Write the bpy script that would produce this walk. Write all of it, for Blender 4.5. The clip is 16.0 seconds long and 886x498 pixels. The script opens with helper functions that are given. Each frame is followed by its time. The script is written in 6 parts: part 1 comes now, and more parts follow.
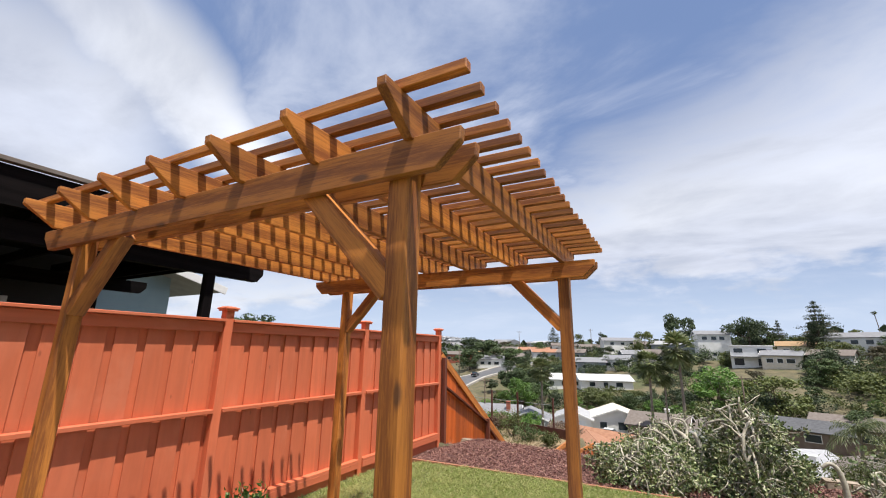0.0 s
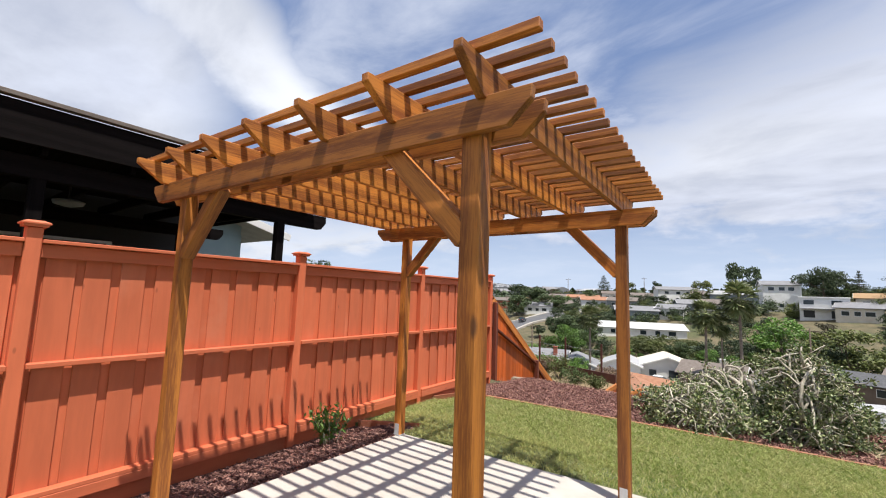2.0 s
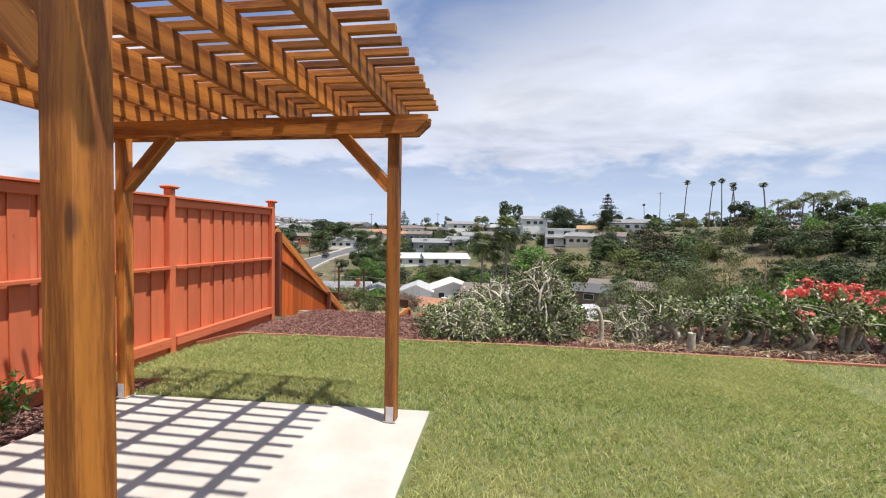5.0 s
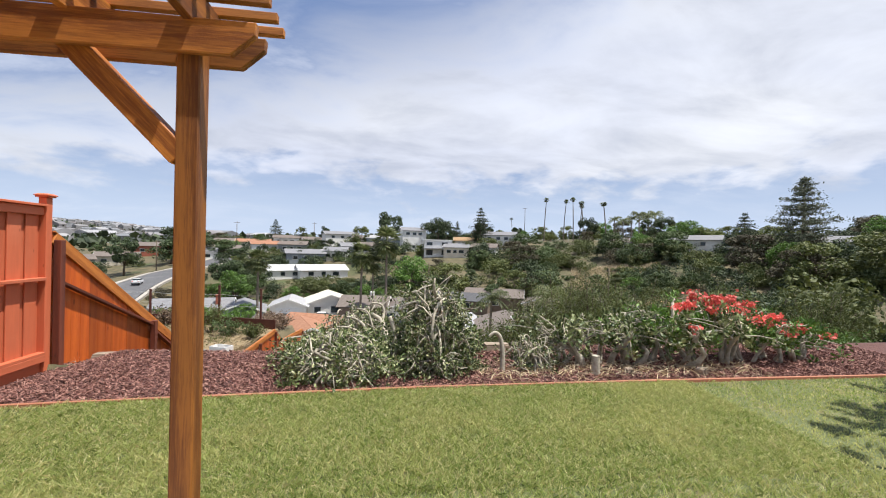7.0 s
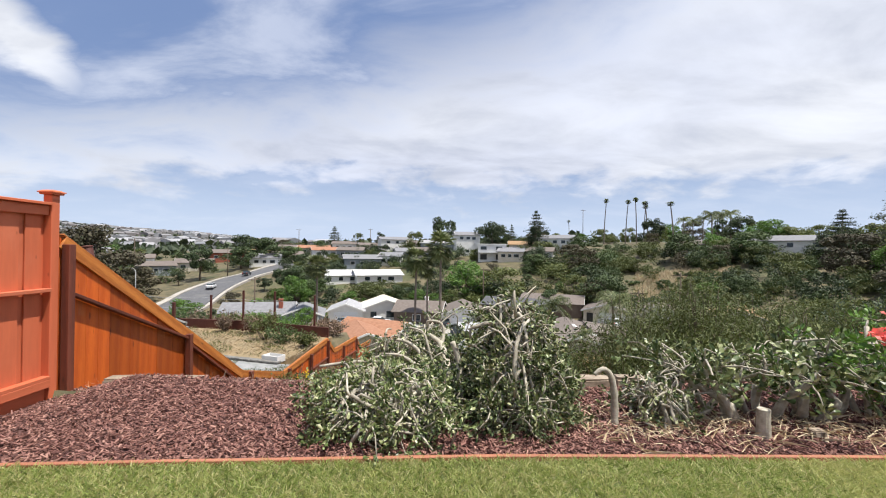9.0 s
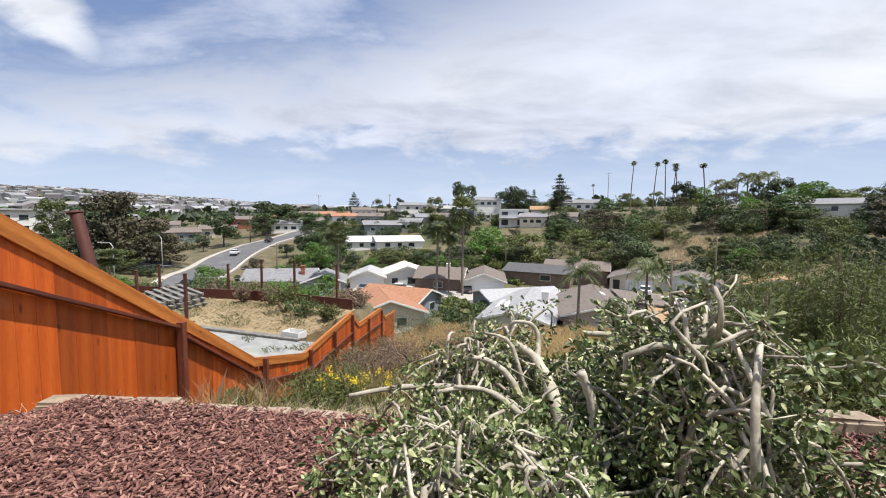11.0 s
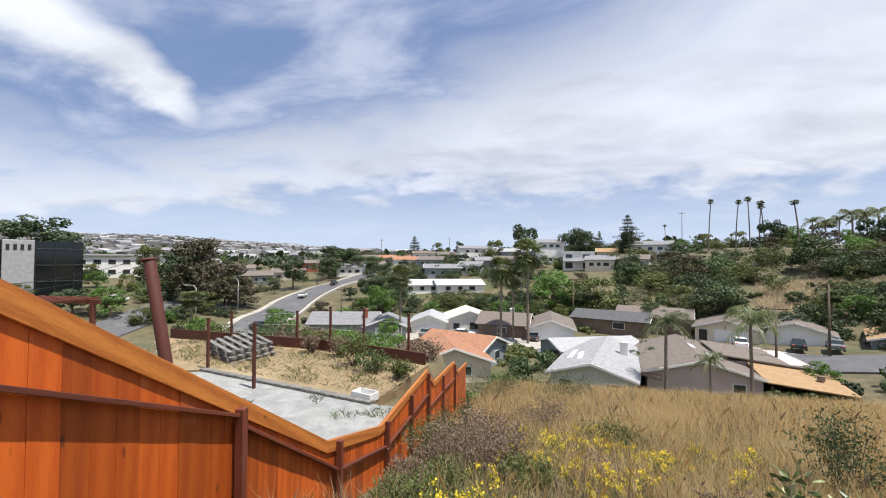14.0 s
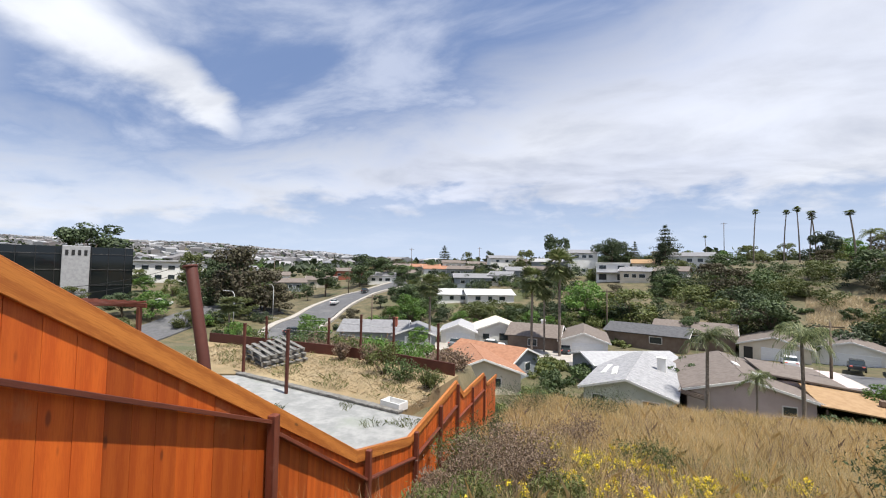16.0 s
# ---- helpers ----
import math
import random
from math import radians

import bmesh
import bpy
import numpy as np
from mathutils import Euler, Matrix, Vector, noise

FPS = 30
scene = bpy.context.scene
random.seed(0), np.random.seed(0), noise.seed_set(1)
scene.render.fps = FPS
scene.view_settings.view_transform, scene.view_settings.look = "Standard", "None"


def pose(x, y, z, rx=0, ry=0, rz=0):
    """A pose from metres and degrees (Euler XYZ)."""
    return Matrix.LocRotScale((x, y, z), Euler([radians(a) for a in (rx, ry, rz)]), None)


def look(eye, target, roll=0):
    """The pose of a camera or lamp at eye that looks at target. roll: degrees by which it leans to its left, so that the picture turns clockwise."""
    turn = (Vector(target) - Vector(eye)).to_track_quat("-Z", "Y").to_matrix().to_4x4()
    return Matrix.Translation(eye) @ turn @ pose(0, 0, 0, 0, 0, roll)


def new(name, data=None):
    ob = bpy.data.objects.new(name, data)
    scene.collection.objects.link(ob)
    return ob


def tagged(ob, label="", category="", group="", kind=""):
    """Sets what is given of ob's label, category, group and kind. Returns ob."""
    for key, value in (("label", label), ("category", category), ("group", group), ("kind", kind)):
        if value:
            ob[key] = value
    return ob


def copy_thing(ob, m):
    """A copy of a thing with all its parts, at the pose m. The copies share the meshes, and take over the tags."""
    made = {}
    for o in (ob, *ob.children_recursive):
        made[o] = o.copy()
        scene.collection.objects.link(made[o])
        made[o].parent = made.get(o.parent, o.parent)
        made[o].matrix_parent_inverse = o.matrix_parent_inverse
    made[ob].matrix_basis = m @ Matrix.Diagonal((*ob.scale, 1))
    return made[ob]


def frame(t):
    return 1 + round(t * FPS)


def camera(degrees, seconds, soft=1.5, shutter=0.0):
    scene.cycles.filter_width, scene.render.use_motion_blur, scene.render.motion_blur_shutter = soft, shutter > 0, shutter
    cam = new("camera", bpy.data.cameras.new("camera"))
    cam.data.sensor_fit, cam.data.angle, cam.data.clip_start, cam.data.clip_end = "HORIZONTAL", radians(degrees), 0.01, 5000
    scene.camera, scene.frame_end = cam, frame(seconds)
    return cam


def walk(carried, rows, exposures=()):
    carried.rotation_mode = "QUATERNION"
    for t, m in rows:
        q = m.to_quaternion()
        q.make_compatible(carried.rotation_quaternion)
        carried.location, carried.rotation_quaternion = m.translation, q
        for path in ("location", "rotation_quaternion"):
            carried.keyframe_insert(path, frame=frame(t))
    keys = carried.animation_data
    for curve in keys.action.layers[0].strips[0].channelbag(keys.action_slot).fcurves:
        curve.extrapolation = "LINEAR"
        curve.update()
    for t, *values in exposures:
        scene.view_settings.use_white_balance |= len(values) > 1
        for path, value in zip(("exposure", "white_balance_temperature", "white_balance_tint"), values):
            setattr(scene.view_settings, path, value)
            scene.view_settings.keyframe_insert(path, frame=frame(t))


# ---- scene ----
cam = camera(94.7, 16.0, soft=1.1)
PATH = [
    (0, (4.479, -2.932, 1.676), (3.526, -1.24, 2.153), 1.0),
    (0.5, (4.48, -2.995, 1.685), (3.321, -1.453, 2.21), 1.6),
    (1, (4.456, -3.084, 1.676), (3.314, -1.509, 2.141), 1.7),
    (1.5, (4.487, -3.125, 1.665), (3.332, -1.537, 2.045), 1.7),
    (2, (4.492, -3.129, 1.651), (3.324, -1.52, 1.868), 2.0),
    (2.5, (4.486, -3.136, 1.625), (3.328, -1.506, 1.667), 2.4),
    (3, (4.481, -3.135, 1.595), (3.353, -1.484, 1.525), 2.7),
    (3.5, (4.474, -3.139, 1.576), (3.417, -1.444, 1.47), 2.6),
    (4, (4.481, -3.065, 1.574), (3.552, -1.296, 1.473), 2.1),
    (4.5, (4.511, -2.797, 1.511), (3.805, -0.927, 1.437), 1.3),
    (5, (4.571, -2.504, 1.516), (4.262, -0.529, 1.443), 1.1),
    (7.5, (4.496, -0.877, 1.522), (4.773, 1.103, 1.536), 1.3),
    (8, (4.522, -0.543, 1.523), (4.719, 1.447, 1.555), 1.2),
    (8.5, (4.545, -0.178, 1.532), (4.649, 1.819, 1.561), 1.0),
    (9, (4.43, 0.218, 1.484), (4.442, 2.218, 1.494), 0.8),
    (11.5, (3.688, 2.381, 1.441), (3.594, 4.369, 1.252), 0.5),
    (12, (3.475, 2.665, 1.433), (3.36, 4.651, 1.232), 0.4),
    (12.5, (3.245, 2.912, 1.453), (3.119, 4.904, 1.328), 0.1),
    (13, (3.091, 3.175, 1.501), (2.814, 5.155, 1.515), -0.0),
    (13.5, (2.974, 3.461, 1.494), (2.613, 5.428, 1.512), 0.2),
    (14, (2.842, 3.602, 1.502), (2.481, 5.569, 1.552), 0.3),
    (14.5, (2.753, 3.662, 1.515), (2.348, 5.618, 1.599), 0.7),
    (15, (2.748, 3.7, 1.525), (2.292, 5.645, 1.621), 0.9),
    (15.5, (2.781, 3.72, 1.524), (2.294, 5.657, 1.618), 1.3),
    (16, (2.811, 3.652, 1.513), (2.307, 5.585, 1.607), 1.0),
]
walk(cam, [(t, look(eye, target, roll)) for t, eye, target, roll in PATH], exposures=((0.0, 0.50), (16.0, 0.50)))

# ---------------------------------------------------------------- light
SUN_WAY = Vector((0.331, -0.15, 1.0)).normalized()
sun = new("sun", bpy.data.lights.new("sun", "SUN"))
sun.data.energy, sun.data.angle, sun.data.color = 4.9, radians(0.6), (1.0, 0.955, 0.88)
sun.matrix_basis = look((12, -6, 36), Vector((12, -6, 36)) - SUN_WAY)

world = bpy.data.worlds.new("sky")
scene.world = world
world.use_nodes = True


class Nodes:
    """Short hand for building a node tree."""

    def __init__(self, tree):
        self.tree = tree
        tree.nodes.clear()

    def add(self, kind, operation=None, clamp=False, feature=None):
        node = self.tree.nodes.new(kind)
        if operation:
            node.operation = operation
        if clamp:
            node.use_clamp = True
        if feature:
            node.feature = feature
        return node

    def link(self, a, b):
        self.tree.links.new(a, b)

    def put(self, socket, value):
        if hasattr(value, "is_linked"):
            self.link(value, socket)
        else:
            socket.default_value = value

    def math(self, op, a, b=0.0, clamp=False):
        node = self.add("ShaderNodeMath", op, clamp)
        self.put(node.inputs[0], a)
        self.put(node.inputs[1], b)
        return node.outputs[0]

    def mix(self, f, a, b, blend="MIX"):
        node = self.add("ShaderNodeMix")
        node.data_type, node.blend_type = "RGBA", blend
        self.put(node.inputs[0], f)
        self.put(node.inputs[6], a if hasattr(a, "is_linked") else (*a, 1))
        self.put(node.inputs[7], b if hasattr(b, "is_linked") else (*b, 1))
        return node.outputs[2]

    def noise(self, vector, scale, detail=4.0, rough=0.55, distort=0.0):
        node = self.add("ShaderNodeTexNoise")
        if vector is not None:
            self.link(vector, node.inputs["Vector"])
        node.inputs["Scale"].default_value = scale
        node.inputs["Detail"].default_value = detail
        node.inputs["Roughness"].default_value = rough
        node.inputs["Distortion"].default_value = distort
        return node.outputs["Fac"]

    def step(self, value, lo, hi, a=0.0, b=1.0):
        node = self.add("ShaderNodeMapRange")
        node.interpolation_type = "SMOOTHSTEP"
        self.put(node.inputs[0], value)
        for i, v in enumerate((lo, hi, a, b)):
            node.inputs[i + 1].default_value = v
        return node.outputs[0]

    def stretched(self, vector, sx, sy, sz, rz=0.0):
        node = self.add("ShaderNodeMapping")
        self.link(vector, node.inputs["Vector"])
        node.inputs["Scale"].default_value = (sx, sy, sz)
        node.inputs["Rotation"].default_value = (0, 0, rz)
        return node.outputs[0]


def build_sky():
    n = Nodes(world.node_tree)
    sky = n.add("ShaderNodeTexSky")
    sky.sky_type, sky.sun_disc = "NISHITA", False
    sky.sun_elevation = math.asin(SUN_WAY.z)
    sky.sun_rotation = math.atan2(SUN_WAY.x, SUN_WAY.y)
    sky.air_density, sky.dust_density, sky.ozone_density = 1.0, 0.6, 1.5
    coord = n.add("ShaderNodeTexCoord").outputs["Generated"]
    part = n.add("ShaderNodeSeparateXYZ")
    n.link(coord, part.inputs[0])
    x, y, z = part.outputs
    flat = n.math("ADD", n.math("MAXIMUM", z, 0.0), 0.2)
    plane = n.add("ShaderNodeCombineXYZ")
    n.link(n.math("DIVIDE", x, flat), plane.inputs[0])
    n.link(n.math("DIVIDE", y, flat), plane.inputs[1])
    p = plane.outputs[0]
    broad = n.noise(n.stretched(p, 0.42, 0.62, 1.0, 0.5), 1.15, 4.0, 0.5, 0.25)
    wisp = n.noise(n.stretched(p, 0.8, 1.25, 1.0, 0.7), 1.7, 9.0, 0.58, 0.35)
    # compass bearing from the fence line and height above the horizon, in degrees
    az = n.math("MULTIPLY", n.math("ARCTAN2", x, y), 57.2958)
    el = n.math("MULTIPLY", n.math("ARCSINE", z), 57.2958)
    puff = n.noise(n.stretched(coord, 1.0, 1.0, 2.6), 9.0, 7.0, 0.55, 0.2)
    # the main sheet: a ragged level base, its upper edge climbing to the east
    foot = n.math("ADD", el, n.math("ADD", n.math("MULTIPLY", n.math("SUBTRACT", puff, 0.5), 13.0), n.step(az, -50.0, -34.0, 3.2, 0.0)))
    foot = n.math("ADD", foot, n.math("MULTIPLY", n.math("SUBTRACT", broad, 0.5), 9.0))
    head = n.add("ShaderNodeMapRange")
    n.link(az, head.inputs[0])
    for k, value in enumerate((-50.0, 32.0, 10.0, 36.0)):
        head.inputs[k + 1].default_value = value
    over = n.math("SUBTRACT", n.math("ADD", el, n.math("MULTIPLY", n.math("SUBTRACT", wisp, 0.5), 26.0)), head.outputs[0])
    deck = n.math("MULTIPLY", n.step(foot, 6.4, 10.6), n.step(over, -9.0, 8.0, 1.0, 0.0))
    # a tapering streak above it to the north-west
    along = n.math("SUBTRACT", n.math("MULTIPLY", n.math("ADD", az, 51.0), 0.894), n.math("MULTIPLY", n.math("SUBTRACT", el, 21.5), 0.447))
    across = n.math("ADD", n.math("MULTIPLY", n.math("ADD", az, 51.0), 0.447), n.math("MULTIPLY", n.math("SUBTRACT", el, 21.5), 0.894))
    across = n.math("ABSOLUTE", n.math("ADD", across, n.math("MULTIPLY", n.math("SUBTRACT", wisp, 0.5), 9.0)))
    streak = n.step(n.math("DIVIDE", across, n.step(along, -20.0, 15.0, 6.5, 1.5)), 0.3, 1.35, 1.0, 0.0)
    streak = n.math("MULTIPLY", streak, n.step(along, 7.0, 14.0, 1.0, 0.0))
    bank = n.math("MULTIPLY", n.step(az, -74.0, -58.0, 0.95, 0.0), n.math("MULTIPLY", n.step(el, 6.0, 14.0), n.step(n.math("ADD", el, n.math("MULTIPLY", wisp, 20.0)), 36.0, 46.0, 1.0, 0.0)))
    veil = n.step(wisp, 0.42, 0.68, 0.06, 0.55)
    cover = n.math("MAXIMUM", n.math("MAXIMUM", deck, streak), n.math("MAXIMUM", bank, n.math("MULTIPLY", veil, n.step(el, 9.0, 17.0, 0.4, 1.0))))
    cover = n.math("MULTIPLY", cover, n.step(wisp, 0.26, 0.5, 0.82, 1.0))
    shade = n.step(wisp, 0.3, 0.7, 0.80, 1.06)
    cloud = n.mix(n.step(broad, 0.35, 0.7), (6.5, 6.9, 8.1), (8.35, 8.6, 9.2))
    bright = n.add("ShaderNodeVectorMath", "SCALE")
    n.link(cloud, bright.inputs[0])
    n.link(shade, bright.inputs["Scale"])
    clear = n.mix(0.75, sky.outputs[0], (1.6, 2.5, 4.9))
    haze = n.mix(n.step(z, 0.0, 0.30, 0.88, 0.0), clear, (5.7, 6.7, 8.4))
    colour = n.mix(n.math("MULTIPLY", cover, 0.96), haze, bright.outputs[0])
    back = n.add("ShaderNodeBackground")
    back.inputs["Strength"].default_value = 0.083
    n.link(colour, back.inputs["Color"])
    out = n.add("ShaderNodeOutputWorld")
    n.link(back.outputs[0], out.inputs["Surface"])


build_sky()

# ---------------------------------------------------------------- materials
MATERIALS = {}


def surface(name, build, roughness=0.7, metallic=0.0, bump=0.3, depth=0.004, two_sided_light=0.0, gloss=0.5):
    """A principled material; build(n, v, rnd) gives its colour and, if it has relief, a height."""
    m = bpy.data.materials.new(name)
    m.use_nodes = True
    n = Nodes(m.node_tree)
    coord = n.add("ShaderNodeTexCoord").outputs["Object"]
    rnd = n.add("ShaderNodeObjectInfo").outputs["Random"]
    shift = n.add("ShaderNodeVectorMath", "ADD")
    n.link(coord, shift.inputs[0])
    far = n.add("ShaderNodeVectorMath", "SCALE")
    far.inputs[0].default_value = (37.0, 11.0, 23.0)
    n.link(rnd, far.inputs["Scale"])
    n.link(far.outputs[0], shift.inputs[1])
    made = build(n, shift.outputs[0], rnd)
    colour, height = made[0], made[1]
    rough = made[2] if len(made) > 2 else roughness
    b = n.add("ShaderNodeBsdfPrincipled")
    n.put(b.inputs["Base Color"], colour if hasattr(colour, "is_linked") else (*colour, 1))
    n.put(b.inputs["Roughness"], rough)
    b.inputs["Metallic"].default_value = metallic
    b.inputs["Specular IOR Level"].default_value = gloss
    if height is not None:
        r = n.add("ShaderNodeBump")
        r.inputs["Strength"].default_value = bump
        r.inputs["Distance"].default_value = depth
        n.link(height, r.inputs["Height"])
        n.link(r.outputs[0], b.inputs["Normal"])
    out = n.add("ShaderNodeOutputMaterial")
    if two_sided_light:
        t = n.add("ShaderNodeBsdfTranslucent")
        n.put(t.inputs["Color"], colour if hasattr(colour, "is_linked") else (*colour, 1))
        mixed = n.add("ShaderNodeMixShader")
        mixed.inputs[0].default_value = two_sided_light
        n.link(b.outputs[0], mixed.inputs[1])
        n.link(t.outputs[0], mixed.inputs[2])
        n.link(mixed.outputs[0], out.inputs[0])
    else:
        n.link(b.outputs[0], out.inputs[0])
    MATERIALS[name] = m
    return m


def wood(name, dark, light, knot=(0.1, 0.04, 0.015), wear=None, grain=1.0, spread=0.35, roughness=0.62, gloss=0.5):
    """Timber whose grain runs along the object's own x axis."""
    def build(n, v, rnd):
        long = n.stretched(v, 0.55 * grain, 9.0 * grain, 9.0 * grain)
        wave = n.add("ShaderNodeTexWave")
        wave.wave_type, wave.bands_direction, wave.wave_profile = "BANDS", "DIAGONAL", "SIN"
        n.link(n.stretched(v, 0.22, 6.0, 5.0), wave.inputs["Vector"])
        for key, value in (("Scale", 0.9 * grain), ("Distortion", 4.0), ("Detail", 3.0), ("Detail Scale", 0.9)):
            wave.inputs[key].default_value = value
        fine = n.noise(long, 12.0, 6.0, 0.7)
        lines = n.math("ADD", n.math("MULTIPLY", wave.outputs["Fac"], 0.2), n.math("MULTIPLY", fine, 0.8))
        blotch = n.noise(n.stretched(v, 0.7, 2.0, 2.0), 2.2, 3.0)
        c = n.mix(n.step(lines, 0.33, 0.66), dark, light)
        c = n.mix(n.step(blotch, 0.35, 0.75, 0.0, 0.22), c, tuple(a * 0.75 for a in dark))
        spots = n.add("ShaderNodeTexVoronoi", feature="F1")
        n.link(n.stretched(v, 1.0, 3.2, 3.2), spots.inputs["Vector"])
        spots.inputs["Scale"].default_value = 1.9
        c = n.mix(n.step(spots.outputs["Distance"], 0.05, 0.12, 0.85, 0.0), c, knot)
        tone = n.add("ShaderNodeHueSaturation")
        n.link(c, tone.inputs["Color"])
        n.link(n.step(rnd, 0.0, 1.0, 1.0 - spread, 1.0 + spread), tone.inputs["Value"])
        c = tone.outputs[0]
        if wear:
            c = n.mix(n.step(n.noise(v, 1.6, 5.0, 0.7), 0.60, 0.78, 0.0, 0.7), c, wear)
        return c, lines
    return surface(name, build, roughness=roughness, bump=0.35, depth=0.003, gloss=gloss)


wood("pergola wood", (0.20, 0.057, 0.008), (0.48, 0.172, 0.026), knot=(0.08, 0.028, 0.009), spread=0.3)
wood("slope fence wood", (0.41, 0.070, 0.008), (0.52, 0.108, 0.013), knot=(0.16, 0.03, 0.007), wear=(0.50, 0.18, 0.07), spread=0.28, roughness=0.5)
wood("slope cap wood", (0.33, 0.095, 0.014), (0.52, 0.185, 0.034), knot=(0.12, 0.045, 0.012), spread=0.12)
wood("dark rail wood", (0.10, 0.025, 0.014), (0.17, 0.042, 0.02), knot=(0.06, 0.02, 0.01), wear=(0.22, 0.09, 0.06), spread=0.15)
# dark stain taken near black: the shade under the cover is in the colour
wood("shaded patio wood", (0.004, 0.003, 0.003), (0.008, 0.006, 0.006), knot=(0.003, 0.003, 0.003), spread=0.1, roughness=0.9, gloss=0.08)


def paint(name, base, dirt, chip, spread=0.1):
    def build(n, v, rnd):
        c = n.mix(n.step(n.noise(n.stretched(v, 0.6, 5.0, 5.0), 3.0, 5.0, 0.6), 0.3, 0.75), base, tuple(a * 0.86 for a in base))
        c = n.mix(n.step(n.noise(v, 0.9, 5.0, 0.65), 0.52, 0.8, 0.0, 0.55), c, dirt)
        spots = n.add("ShaderNodeTexVoronoi", feature="F1")
        n.link(n.stretched(v, 1.0, 2.4, 2.4), spots.inputs["Vector"])
        spots.inputs["Scale"].default_value = 2.4
        c = n.mix(n.step(spots.outputs["Distance"], 0.03, 0.075, 0.6, 0.0), c, chip)
        tone = n.add("ShaderNodeHueSaturation")
        n.link(c, tone.inputs["Color"])
        n.link(n.step(rnd, 0.0, 1.0, 1.0 - spread, 1.0 + spread), tone.inputs["Value"])
        return tone.outputs[0], n.noise(n.stretched(v, 0.8, 9.0, 9.0), 6.0, 4.0)
    return surface(name, build, roughness=0.68, bump=0.25, depth=0.002)


paint("fence paint", (0.59, 0.142, 0.06), (0.62, 0.215, 0.12), (0.26, 0.06, 0.025))
paint("edging paint", (0.38, 0.15, 0.085), (0.30, 0.14, 0.09), (0.16, 0.06, 0.03), 0.06)
paint("rust metal", (0.085, 0.022, 0.014), (0.14, 0.045, 0.025), (0.04, 0.015, 0.01))


def mottled(name, a, b, scale, bump_scale=None, c2=None, roughness=0.85, bump=0.4, depth=0.01, spread=0.0, light=0.0):
    """Two colours mixed by noise at two scales, with fine relief."""
    def build(n, v, rnd):
        c = n.mix(n.step(n.noise(v, scale, 6.0, 0.62), 0.32, 0.68), a, b)
        if c2:
            c = n.mix(n.step(n.noise(v, scale * 0.17, 4.0, 0.6), 0.5, 0.72), c, c2)
        if spread:
            tone = n.add("ShaderNodeHueSaturation")
            n.link(c, tone.inputs["Color"])
            n.link(n.step(rnd, 0.0, 1.0, 1.0 - spread, 1.0 + spread), tone.inputs["Value"])
            c = tone.outputs[0]
        return c, n.noise(v, bump_scale or scale * 6, 5.0, 0.6)
    return surface(name, build, roughness=roughness, bump=bump, depth=depth, two_sided_light=light)


def by_piece(name, colours, roughness=0.75, light=0.0, grain=30.0, patches=None):
    """Colour varied from island to island of a joined mesh: blades, chips and leaves."""
    def build(n, v, rnd):
        isle = n.add("ShaderNodeNewGeometry").outputs["Random Per Island"]
        ramp = n.add("ShaderNodeValToRGB")
        n.link(isle, ramp.inputs[0])
        ramp.color_ramp.elements[0].color = (*colours[0], 1)
        ramp.color_ramp.elements[1].color = (*colours[-1], 1)
        for i, c in enumerate(colours[1:-1], 1):
            ramp.color_ramp.elements.new(i / (len(colours) - 1)).color = (*c, 1)
        c = n.mix(n.step(n.noise(v, grain, 3.0), 0.3, 0.7, 0.0, 0.22), ramp.outputs[0], tuple(q * 0.6 for q in colours[0]))
        if patches:
            c = n.mix(n.step(n.noise(v, patches[1], 4.0, 0.6), 0.42, 0.68, 0.0, 0.75), c, patches[0])
        tone = n.add("ShaderNodeHueSaturation")
        n.link(c, tone.inputs["Color"])
        n.link(n.step(rnd, 0.0, 1.0, 0.8, 1.2), tone.inputs["Value"])
        return tone.outputs[0], None
    return surface(name, build, roughness=roughness, two_sided_light=light)


mottled("concrete", (0.40, 0.365, 0.325), (0.48, 0.445, 0.405), 2.5, 60, (0.43, 0.38, 0.32), bump=0.15, depth=0.003)
# ground under the blades, coloured darker to stand for the shade between them
mottled("lawn soil", (0.085, 0.108, 0.034), (0.135, 0.15, 0.054), 14.0, 90, (0.175, 0.16, 0.072), depth=0.02)
mottled("mulch soil", (0.075, 0.03, 0.024), (0.13, 0.055, 0.042), 22.0, 60, depth=0.02)
mottled("hill ground", (0.07, 0.066, 0.032), (0.15, 0.12, 0.064), 0.45, 3.0, (0.07, 0.088, 0.03), depth=0.3)
mottled("dry soil", (0.30, 0.22, 0.12), (0.22, 0.17, 0.09), 1.2, 20, (0.36, 0.28, 0.16), depth=0.03)
mottled("gravel pad", (0.22, 0.225, 0.22), (0.32, 0.32, 0.31), 3.0, 80, (0.24, 0.26, 0.22), depth=0.01)
mottled("asphalt", (0.085, 0.085, 0.09), (0.12, 0.12, 0.125), 1.5, 40, (0.14, 0.14, 0.14), depth=0.005)
mottled("pavement concrete", (0.33, 0.30, 0.265), (0.42, 0.39, 0.35), 1.0, 30)
mottled("stone block", (0.22, 0.17, 0.12), (0.36, 0.29, 0.22), 9.0, 50, depth=0.006)
mottled("grey bark", (0.28, 0.25, 0.19), (0.48, 0.44, 0.36), 14.0, 50, depth=0.008, spread=0.2)
mottled("brown bark", (0.07, 0.05, 0.035), (0.14, 0.105, 0.075), 6.0, 30, depth=0.02)
mottled("palm bark", (0.13, 0.105, 0.085), (0.24, 0.2, 0.165), 5.0, 25, depth=0.02)
mottled("galvanised steel", (0.40, 0.40, 0.40), (0.55, 0.55, 0.55), 12.0, 50, roughness=0.45, bump=0.1, depth=0.001)
